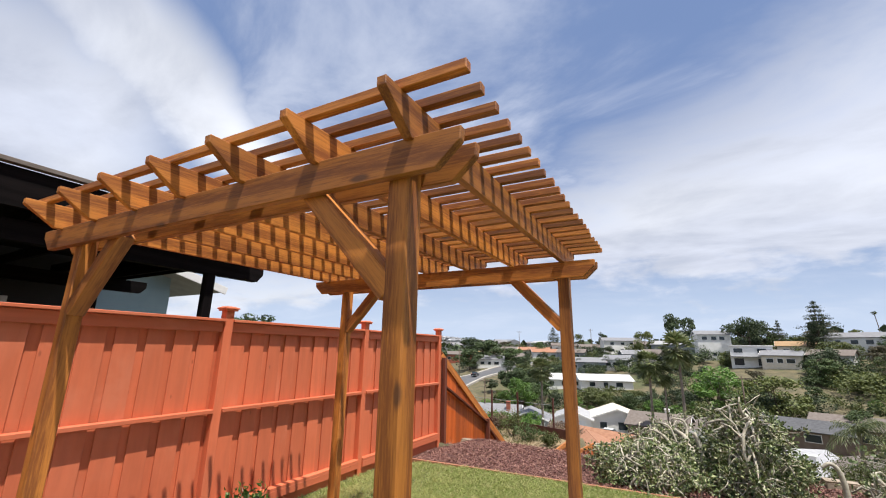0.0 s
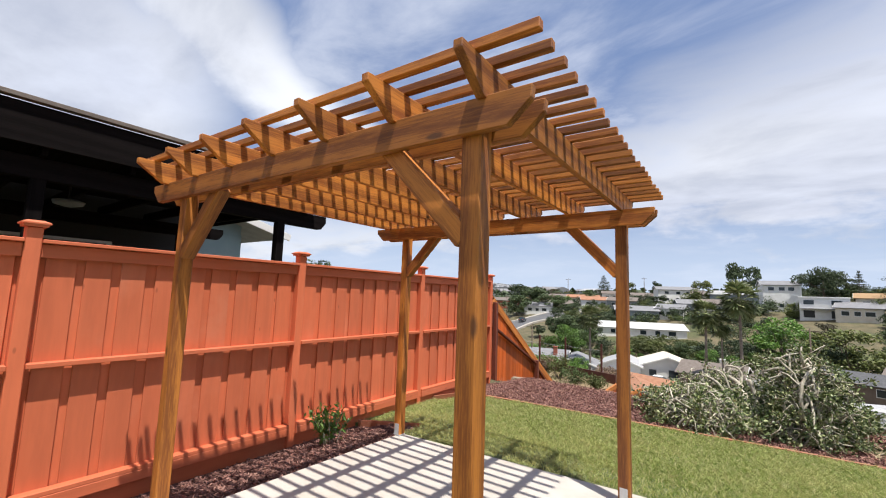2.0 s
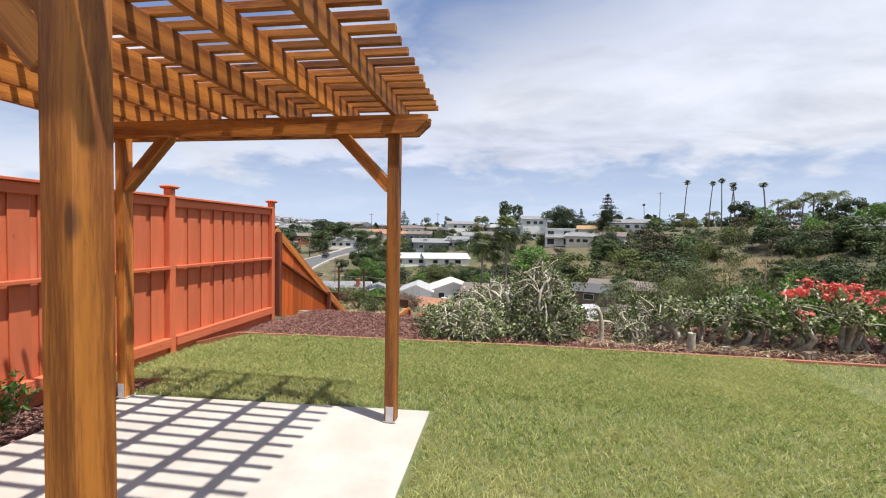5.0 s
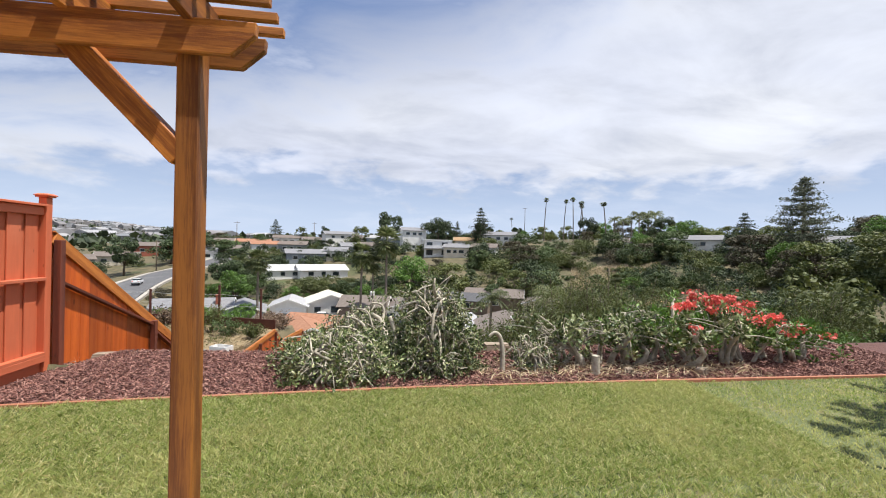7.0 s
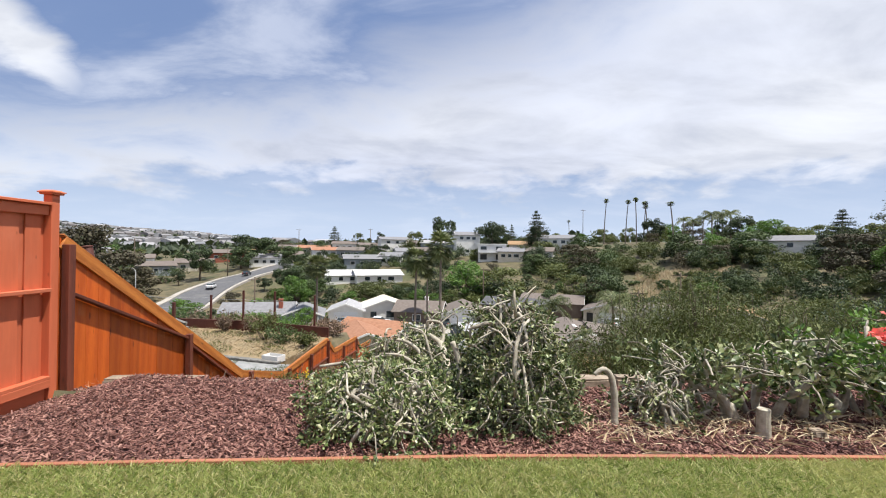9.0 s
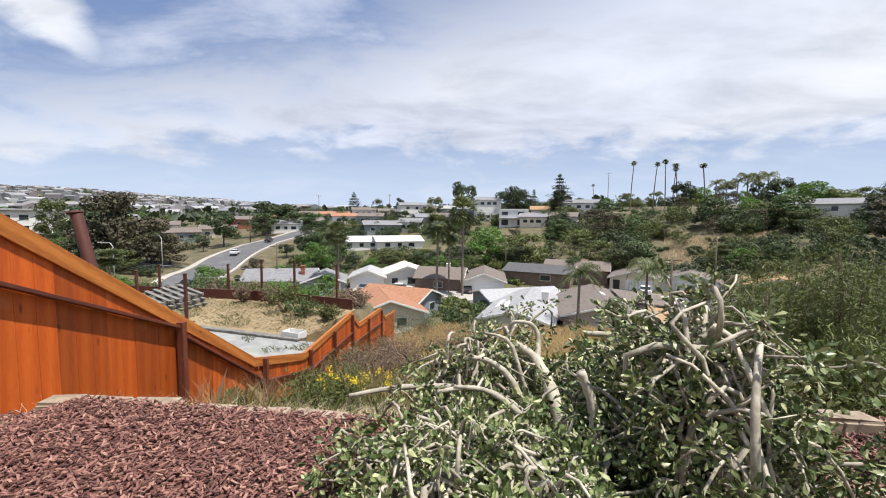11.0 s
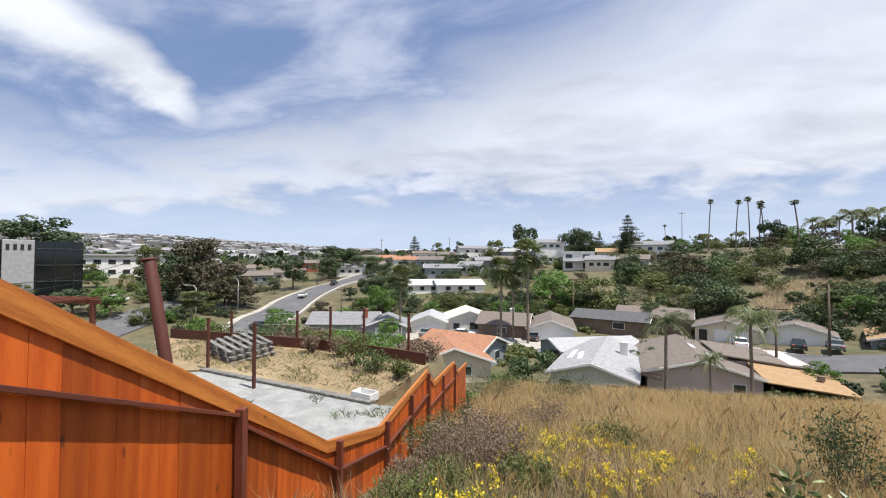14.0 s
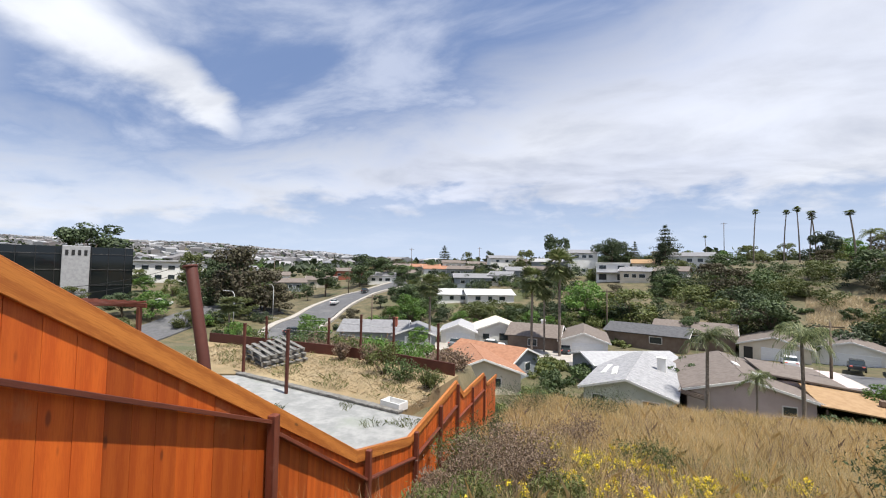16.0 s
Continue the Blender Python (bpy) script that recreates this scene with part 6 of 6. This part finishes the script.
for b, r, h in ((-37.0, 108, 8.5), (-41.5, 96, 8)):
    p = polar(b, r)
    ob = thing("street_lamp", p, "pale curved street lamp at the roadside", "street lamp", "street lamps")
    v, f = tube([p, p + Vector((0, 0, h * 0.6)), p + Vector((0, 0, h * 0.92)), p + Vector((-0.5, 0, h)), p + Vector((-2.2, 0, h + 0.1))], [0.11, 0.09, 0.07, 0.06, 0.05], 7)
    part("pole", mesh_from("pole", v, f, "galvanised steel", True), ob, Matrix())
    part("lamp_head", box_mesh(0.8, 0.3, 0.14, "galvanised steel", 0.04), ob, Matrix.Translation(p + Vector((-2.5, 0, h + 0.08))))

a, b = polar(-57, 54), polar(-44.5, 46)
cable = thing("power_cable", (a.x, a.y, -1.7), "dark sagging power cables crossing the canyon", "cable")
for lift in (0.0, 0.7):
    v, f = tube(bent((a.x, a.y, -1.7 + lift), (b.x, b.y, 1.5 + lift), -0.5, 9, np.random.default_rng(5)), [0.025] * 9, 5)
    part("strand", mesh_from("strand", v, f, "black steel"), cable, Matrix())
arbor = thing("garden_arbor", (-12, 13.6, -2.7), "dark red timber arbor in the neighbouring garden", "arbor")
for x, y in ((-13.6, 12.6), (-13.3, 14.5), (-10.7, 14.6), (-10.9, 12.7)):
    board("post", (x, y, -3.0), (x, y, 0.0), 0.12, 0.12, "dark rail wood", arbor, up=(0, 1, 0))
for y0, y1 in ((12.6, 12.7), (14.5, 14.6)):
    board("beam", (-13.9, y0, 0.07), (-10.4, y1, 0.07), 0.06, 0.14, "dark rail wood", arbor)
for i in range(7):
    board("slat", (-13.6 + 0.45 * i, 12.3, 0.17), (-13.5 + 0.45 * i, 14.9, 0.17), 0.05, 0.06, "dark rail wood", arbor)

# ---------------------------------------------------------------- trees


def crown_spots(clumps, per, rng):
    """Leaf places over the clumps of a crown, and the way each leaf faces."""
    out, ways = [], []
    for cx, cy, cz, rx, ry, rz in clumps:
        d = rng.normal(size=(per, 3))
        d /= np.linalg.norm(d, axis=1)[:, None]
        rad = rng.uniform(0.55, 1.05, size=(per, 1)) ** 0.6
        out.append(np.array([cx, cy, cz]) + d * rad * np.array([rx, ry, rz]))
        ways.append(d + (0, 0, 0.25))
    return np.concatenate(out), np.concatenate(ways)


def broadleaf(name, seed, width, trunk_h, crown_h, clump_count, leaf, material, label, flat=1.0):
    """A tree about 10 m high: tapered trunk, limbs and a crown of many leaf clumps."""
    rng = np.random.default_rng(seed)
    ob = thing(name, (0, 0, 0), label, "tree")
    pile = Pile()
    pile.add(*tube([(0, 0, -1.0), (0.1, 0, trunk_h * 0.5), (0.0, 0.1, trunk_h), (0.1, 0, trunk_h + crown_h * 0.5)], [0.34, 0.27, 0.2, 0.07], 7))
    clumps = []
    for i in range(clump_count):
        a = rng.uniform(0, 2 * math.pi)
        q = math.sqrt(rng.uniform(0, 1))
        zz = rng.uniform(0, 1)
        env = math.sin(math.pi * (0.18 + 0.74 * zz)) ** (0.6 * flat)
        c = (width / 2 * q * env * math.cos(a), width / 2 * q * env * math.sin(a), trunk_h + crown_h * zz)
        s = width * rng.uniform(0.10, 0.19)
        clumps.append((*c, s, s, s * 0.75))
        if i % 3 == 0:
            pile.add(*tube(bent((0, 0, trunk_h * rng.uniform(0.7, 1.1)), c, 0.2, 4, rng, 0.2), [0.12, 0.09, 0.06, 0.03], 5))
    part("trunk", pile.mesh("trunk", "brown bark", True), ob, Matrix())
    spots, ways = crown_spots(clumps, int(3700 / clump_count), rng)
    part("crown", leaves_mesh("crown", spots, leaf * 1.12, material, rng, 0.68, facing=ways), ob, Matrix())
    return ob


def conifer(name, seed, label, material, tiers=17, spread=2.6, open_tiers=False):
    rng = np.random.default_rng(seed)
    ob = thing(name, (0, 0, 0), label, "tree")
    pile = Pile()
    pile.add(*tube([(0, 0, -1.0), (0, 0, 4), (0, 0, 9.9)], [0.25, 0.16, 0.03], 7))
    spots = []
    for i in range(tiers):
        f = i / (tiers - 1)
        z = 1.6 + 8.0 * f + rng.uniform(-0.15, 0.15)
        reach0 = spread * min(1.0, 1.5 * (1 - f)) ** 0.8 * (0.75 + 0.25 * min(1.0, 3 * f)) + 0.25
        for k in range(7):
            reach = reach0 * rng.uniform(0.55, 1.12)
            a = 2 * math.pi * (k + rng.uniform(-0.3, 0.3)) / 7
            e = (reach * math.cos(a), reach * math.sin(a), z + reach * (0.12 if open_tiers else -0.1))
            path = bent((0, 0, z), e, -0.08, 4, rng, 0.05)
            pile.add(*tube(path, [0.05, 0.04, 0.03, 0.015], 4))
            n = int(70 * (0.3 + reach / spread))
            q = rng.uniform(0.2, 1.05, size=(n, 1))
            spots.append(np.array((0, 0, z)) + (np.array(e) - np.array((0, 0, z))) * q + rng.normal(size=(n, 3)) * (0.2, 0.2, 0.14))
    part("trunk", pile.mesh("trunk", "brown bark", True), ob, Matrix())
    part("crown", leaves_mesh("crown", np.concatenate(spots), 0.3, material, rng, 0.3), ob, Matrix())
    return ob


def palm(name, seed, height, fronds, reach, label, fan=False, radius=0.2, skirt=True, group=""):
    """A palm: ringed trunk and arching fronds, each with its leaflets."""
    rng = np.random.default_rng(seed)
    ob = thing(name, (0, 0, 0), label, "palm tree", group)
    pile = Pile()
    lean = rng.normal(0, 0.012 * height, 2)
    path = [(lean[0] * f * f, lean[1] * f * f, -1.0 + (height + 1.0) * f) for f in np.linspace(0, 1, 9)]
    pile.add(*tube(path, [radius * (1.35 - 0.5 * f) * (1.0 if k % 2 else 1.08) for k, f in enumerate(np.linspace(0, 1, 9))], 8))
    part("trunk", pile.mesh("trunk", "palm bark", True), ob, Matrix())
    top = np.array(path[-1])
    verts, faces = [], []
    for i in range(fronds):
        a = rng.uniform(0, 2 * math.pi)
        up = rng.uniform(-0.75, 1.1) if skirt else rng.uniform(-0.1, 1.5)
        d = np.array((math.cos(a), math.sin(a), 0))
        side = np.array((-math.sin(a), math.cos(a), 0))
        l = reach * rng.uniform(0.8, 1.1)
        spine = []
        for f in np.linspace(0, 1, 7):
            spine.append(top + d * l * f * math.cos(0.5 * up) + np.array((0, 0, 1)) * (l * (0.75 * up * f - 0.62 * f * f)))
        if fan:
            e = rng.uniform(-1.2, 1.25)
            d3 = d * math.cos(e) + np.array((0, 0, math.sin(e)))
            stem, hub = top, top + d3 * l * 0.5
            lift_way = np.cross(d3, side)
            o = len(verts)
            verts += [tuple(stem - side * 0.03), tuple(stem + side * 0.03), tuple(hub + side * 0.03), tuple(hub - side * 0.03)]
            faces.append((o, o + 1, o + 2, o + 3))
            for k in range(12):
                t = (k / 11 - 0.5) * 3.4
                way = d3 * math.cos(t) + side * math.sin(t) + lift_way * rng.normal(0, 0.12)
                tip = hub + way * l * 0.52 - np.array((0, 0, l * 0.10))
                across = np.cross(way, lift_way) * l * 0.05
                mid = hub + (tip - hub) * 0.55
                o = len(verts)
                verts += [tuple(hub), tuple(mid + across), tuple(tip), tuple(mid - across)]
                faces.append((o, o + 1, o + 2, o + 3))
        else:
            for k in range(6):
                p0, p1 = spine[k], spine[k + 1]
                o = len(verts)
                verts += [tuple(p0 - side * 0.03), tuple(p0 + side * 0.03), tuple(p1 + side * 0.02), tuple(p1 - side * 0.02)]
                faces.append((o, o + 1, o + 2, o + 3))
                for q in (0.1, 0.35, 0.6, 0.85):
                    c = p0 + (p1 - p0) * q
                    for s in (-1, 1):
                        tip = c + side * s * l * 0.20 * (1.1 - 0.6 * (k / 6)) * rng.uniform(0.7, 1.1) + (p1 - p0) * 0.6 - np.array((0, 0, l * 0.20 * rng.uniform(0.4, 1.3)))
                        o = len(verts)
                        wv = (p1 - p0) * 0.11
                        verts += [tuple(c - wv), tuple((c + tip) / 2 + wv * 0.4 + (0, 0, 0.02 * l)), tuple(tip), tuple((c + tip) / 2 - wv + (0, 0, 0.02 * l))]
                        faces.append((o, o + 1, o + 2, o + 3))
    part("fronds", mesh_from("fronds", [tuple(float(q) for q in v) for v in verts], faces, "palm leaves"), ob, Matrix())
    return ob


TREES = {
    "dark": broadleaf("tree", 1, 8.5, 2.6, 6.4, 26, 0.42, "dark leaves", "dense dark green tree on the hillside"),
    "mid": broadleaf("tree", 2, 9.5, 2.0, 6.6, 28, 0.42, "mid leaves", "spreading green tree on the hillside"),
    "bright": broadleaf("tree", 3, 9.5, 1.6, 7.2, 30, 0.40, "bright leaves", "bright green leafy tree in the valley"),
    "brown": broadleaf("tree", 4, 10.0, 1.8, 7.4, 26, 0.42, "brown leaves", "tall brownish-green eucalyptus tree"),
    "stone_pine": broadleaf("tree", 5, 13.0, 5.2, 3.8, 24, 0.40, "dark leaves", "dark umbrella-shaped pine on the skyline", 0.4),
    "olive": broadleaf("tree", 6, 9.0, 1.0, 6.8, 30, 0.40, "olive leaves", "olive green tree on the hillside"),
    "low": broadleaf("bush", 7, 13.0, 0.2, 5.5, 30, 0.46, "mid leaves", "rounded green bush covering the hillside"),
    "low_olive": broadleaf("bush", 8, 13.0, 0.2, 5.0, 28, 0.46, "olive leaves", "rounded olive bush covering the hillside"),
    "low_dark": broadleaf("bush", 9, 12.0, 0.2, 6.0, 28, 0.46, "dark leaves", "dark green bush covering the hillside"),
    "cedar": conifer("conifer", 10, "dark irregular conifer on the skyline", "dark leaves", 13, 3.6),
    "norfolk": conifer("conifer", 11, "tall tiered island pine on the ridge", "grey leaves", 15, 2.9, True),
    "fan": palm("palm_tree", 12, 9.0, 54, 2.0, "fan palm with a shaggy round crown", True, 0.115),
    "sky": palm("palm_tree", 13, 9.6, 40, 0.62, "very tall slender palm on the skyline", True, 0.07),
    "queen": palm("palm_tree", 14, 8.4, 30, 2.5, "feathery palm with drooping fronds", False, 0.15, False),
}
USED = set()
BRUSH, SEEN = {}, {"bush": 0, "tree": 0}


def plant(kind, p, height, wide=1.0, turn=None):
    """Stand a tree of that kind at p, its full height given."""
    s = height / 10.0
    if kind in ("low", "low_olive", "low_dark", "mid", "dark", "olive", "brown"):
        sort = "bush" if kind.startswith("low") else "tree"
        SEEN[sort] += 1
        if SEEN[sort] > (150 if sort == "bush" else 200) and p.length > 30:
            BRUSH.setdefault(kind, []).append((p, s, wide))
            return None
    m = Matrix.Translation(p) @ pose(0, 0, 0, 0, 0, random.uniform(0, 360) if turn is None else turn) @ Matrix.Diagonal((s * wide, s * wide, s, 1))
    if kind not in USED:
        USED.add(kind)
        TREES[kind].matrix_basis = m
        return TREES[kind]
    first = TREES[kind].scale
    return copy_thing(TREES[kind], m @ Matrix.Diagonal((1 / first.x, 1 / first.y, 1 / first.z, 1)))


# trees that stand out, by bearing, range, height and width
for kind, b, r, h, w in (("brown", -40.8, 112, 16, 1.0), ("brown", -38.0, 116, 11, 1.1), ("dark", -42.5, 120, 13, 1.0), ("brown", -36.2, 118, 8, 1.2), ("dark", -55.5, 170, 19, 1.25), ("fan", -42.0, 80, 8.5, 1.5), ("bright", -41.0, 78, 5, 1.0),
                         ("bright", -32.0, 80, 6.2, 1.15), ("dark", -30.5, 150, 13, 0.8), ("dark", -24.8, 228, 11, 1.9), ("cedar", -14.4, 226, 13, 1.0), ("olive", -11.2, 222, 11, 0.6), ("dark", -8.0, 216, 11, 0.5),
                         ("mid", -23.5, 175, 11, 1.5), ("mid", -26.0, 165, 9, 1.4), ("mid", -20.5, 172, 8, 1.6), ("olive", -3.4, 178, 12, 1.0), ("dark", 0.9, 188, 17.5, 0.75), ("stone_pine", 7.9, 170, 13.5, 0.75), ("dark", 8.6, 172, 12, 1.0), ("cedar", 14.0, 162, 17.0, 0.9), ("dark", 13.8, 163, 13.0, 0.5),
                         ("cedar", 10.6, 175, 11, 0.7), ("bright", 4.6, 108, 10.5, 1.15), ("olive", 9.9, 104, 10, 1.25), ("fan", -16.3, 74, 13, 1.15), ("fan", -2.3, 70, 14.5, 1.05), ("fan", 1.4, 71, 17.5, 1.0), ("fan", -0.6, 74, 13, 0.9),
                         ("queen", 18.2, 47, 10.0, 1.0), ("queen", 26.7, 46, 11.0, 0.8), ("queen", 22.8, 45, 6.5, 0.9), ("bright", -19.0, 100, 8, 1.0), ("mid", -17.5, 112, 9, 1.0), ("dark", -20.3, 116, 9, 0.9), ("bright", -17.8, 73, 4.6, 0.9),
                         ("sky", 22.7, 190, 19.5, 1.3), ("sky", 25.3, 190, 18.5, 1.3), ("sky", 26.6, 188, 19.5, 1.3), ("sky", 27.4, 192, 16, 1.6), ("sky", 27.9, 188, 17.5, 1.6), ("sky", 30.8, 180, 17, 1.8), ("queen", 31.8, 178, 12, 1.05),
                         ("queen", 32.8, 182, 11, 1.05), ("queen", 34.8, 176, 14, 1.05), ("queen", 35.8, 178, 13.5, 1.1), ("queen", 33.8, 186, 12, 1.05), ("queen", 35.3, 182, 12, 1.0), ("queen", 36.6, 180, 14, 1.0), ("dark", 28.6, 180, 12, 0.8), ("dark", 37.0, 170, 12, 1.0), ("sky", 18.3, 200, 11, 1.6),
                         ("norfolk", 51.6, 118, 19.5, 1.15), ("cedar", 46.3, 130, 11.5, 1.1), ("fan", 33.2, 96, 6.5, 1.5), ("olive", 40.2, 150, 10, 1.0), ("dark", 46.5, 125, 7, 1.4), ("olive", 53.5, 100, 10, 1.2), ("olive", 57.5, 96, 11, 1.2), ("olive", 61, 90, 11, 1.2),
                         ("olive", -45.8, 142, 13, 0.8), ("mid", 20.0, 160, 7, 2.2)):
    plant(kind, polar(b, r), h, w)
# brush and trees over the ridge and slopes
for i in range(330):
    b = random.uniform(-62, 75)
    r = random.choice((random.uniform(96, 150), random.uniform(110, 240), random.uniform(150, 260)))
    if abs(b + 34) < 4 and r < 130 or abs(b + 28.5) < 3.5 and 105 < r < 150 or abs(b + 24) < 3 and 130 < r < 165:
        continue
    if -14 < b < -4 and 118 < r < 134 or 5 < b < 11 and 128 < r < 150:
        continue
    if 26.5 < b < 38 and r < 128:
        continue
    h = random.uniform(3.0, 6.5) if b < 14 else random.uniform(4, 9)
    plant(random.choice(("low_olive", "low_dark", "mid", "dark", "olive", "brown", "low", "olive", "bright")), polar(b, r), h, random.uniform(0.9, 1.5))
for i in range(90):
    b = random.uniform(14, 72)
    r = random.uniform(88, 150)
    if 26.5 < b < 38 and r < 126 and random.random() < 0.75:
        continue
    plant(random.choice(("low_olive", "low_dark", "dark", "mid", "olive", "brown", "olive")), polar(b, r), random.uniform(4, 8.5), random.uniform(1.0, 1.5))
for i in range(60):
    b = random.uniform(43, 74)
    r = random.uniform(30, 84)
    plant(random.choice(("low_olive", "mid", "olive", "low_dark", "olive", "low_olive")), polar(b, r), random.uniform(3.0, 6.0), random.uniform(0.9, 1.3))
for i in range(46):
    b = random.uniform(-30, 12)
    plant(random.choice(("low", "low_olive", "bright", "low_dark")), polar(b, random.choice((random.uniform(84, 98), random.uniform(33, 40), random.uniform(60, 66)))), random.uniform(1.6, 3.4), random.uniform(0.8, 1.3))
for i in range(230):
    b = random.uniform(-46, 42)
    r = random.choice((random.uniform(84, 104), random.uniform(92, 125), random.uniform(36, 41), random.uniform(57, 63)))
    if r < 45 and b > 2 or b < -26 and r < 84 or -40 < b < -27 and 80 < r < 130:
        continue
    plant(random.choice(("low", "low_olive", "mid", "low_dark", "bright", "olive")), polar(b, r), random.uniform(1.6, 4.2), random.uniform(0.9, 1.5))
for i in range(330):
    b = random.uniform(-46, 18) if i % 3 == 0 else random.uniform(-27, 16)
    r = random.uniform(104, 235)
    if -15 < b < -3 and 116 < r < 136 or 4 < b < 12 and 120 < r < 150 or abs(b + 24) < 3 and r < 165 or abs(b + 30) < 7 and r < 150:
        continue
    plant(random.choice(("low", "low_olive", "dark", "low_dark", "mid", "olive", "dark")), polar(b, r), random.uniform(2.5, 6.5), random.uniform(0.8, 1.3))
for i in range(90):
    plant(random.choice(("low_olive", "low_dark", "mid", "olive", "low", "dark")), polar(random.uniform(31, 62), random.uniform(90, 138)), random.uniform(3.0, 6.0), random.uniform(0.9, 1.4))
# low bushes at the houses' feet
for b, r, h in ((0.5, 50, 3.5), (2.8, 44, 2.4), (-1.5, 47, 3.0), (3.4, 56, 4.5), (15.7, 44, 2.2), (20.5, 47, 1.8), (29, 50, 2.4), (31.5, 54, 3), (-11, 50, 3), (-13, 62, 3), (11.5, 43, 1.8)):
    plant(random.choice(("low", "low_olive", "mid")), polar(b, r), h, 1.1)

# brush past counting on the far hillsides
for kind, material in (("low", "mid leaves"), ("low_olive", "olive leaves"), ("low_dark", "dark leaves"), ("mid", "mid leaves"), ("dark", "dark leaves"), ("olive", "olive leaves"), ("brown", "brown leaves")):
    spots, ways = [], []
    for p, s, wide in BRUSH.get(kind, []):
        clumps = [(p.x + s * wide * random.gauss(0, 2.6), p.y + s * wide * random.gauss(0, 2.6), p.z + s * random.uniform(0.6, 3.8 if kind.startswith("low") else 7.5), 1.9 * s, 1.9 * s, 1.5 * s) for k in range(14)]
        places, facing = crown_spots(clumps, 70, RNG)
        spots.append(places)
        ways.append(facing)
    if spots:
        tagged(new("hillside_brush", leaves_mesh("brush", np.concatenate(spots), 0.38, material, RNG, 0.6, facing=np.concatenate(ways))), "countless green bushes over the far hillside", "brush", kind="stuff")
# unseen tree added right of the yard to cast shade on the lawn
plant("mid", Vector((13.2, 0.4, 0.0)), 7.5, 0.85)
knoll = [polar(random.uniform(27.0, 37.5), random.uniform(104, 128)) for i in range(9000)]
blades("knoll_grass", np.array([q.x for q in knoll]), np.array([q.y for q in knoll]), np.array([q.z for q in knoll]), 0.7, 0.12, 0.5, "straw", "golden dry grass on the far knoll", "grass")
# far town on the horizon hills: too many and too small to tell apart
town = Pile()
for i in range(1500):
    b = random.uniform(-66, -18) if i % 4 else random.uniform(-40, 5)
    r = random.uniform(380, 2300)
    p = polar(b, r)
    w, l, h = random.uniform(8, 22), random.uniform(8, 14), random.uniform(4, 9)
    a = random.uniform(0, 3.1)
    ca, sa = math.cos(a), math.sin(a)
    ring = [(p.x + x * ca - y * sa, p.y + x * sa + y * ca) for x, y in ((-w / 2, -l / 2), (w / 2, -l / 2), (w / 2, l / 2), (-w / 2, l / 2))]
    ridge = [(p.x - w / 2 * ca, p.y - w / 2 * sa), (p.x + w / 2 * ca, p.y + w / 2 * sa)]
    town.add([(x, y, p.z - 4) for x, y in ring] + [(x, y, p.z + h) for x, y in ring] + [(x, y, p.z + h + 2) for x, y in ridge], [(0, 1, 5, 4), (2, 3, 7, 6), (1, 2, 6, 9, 5), (3, 0, 4, 8, 7), (4, 5, 9, 8), (6, 7, 8, 9)])
by_piece("town walls", [(0.12, 0.125, 0.135), (0.22, 0.225, 0.235), (0.13, 0.11, 0.105), (0.36, 0.365, 0.38)], grain=0.05)
tagged(new("distant_town", town.mesh("town", "town walls")), "countless pale houses on the distant hazy hills", "town", kind="stuff")
far_spots = []
for i in range(5200):
    b, r = random.uniform(-68, 70), random.uniform(260, 2300)
    p = polar(b, r)
    s = random.uniform(2, 5)
    for k in range(7):
        far_spots.append((p.x + random.gauss(0, s), p.y + random.gauss(0, s), p.z + random.uniform(0.5, s * 1.6)))
tagged(new("distant_woods", leaves_mesh("woods", far_spots, 4.5, "dark leaves", RNG, 0.8)), "countless dark trees on the distant hills", "woods", kind="stuff")
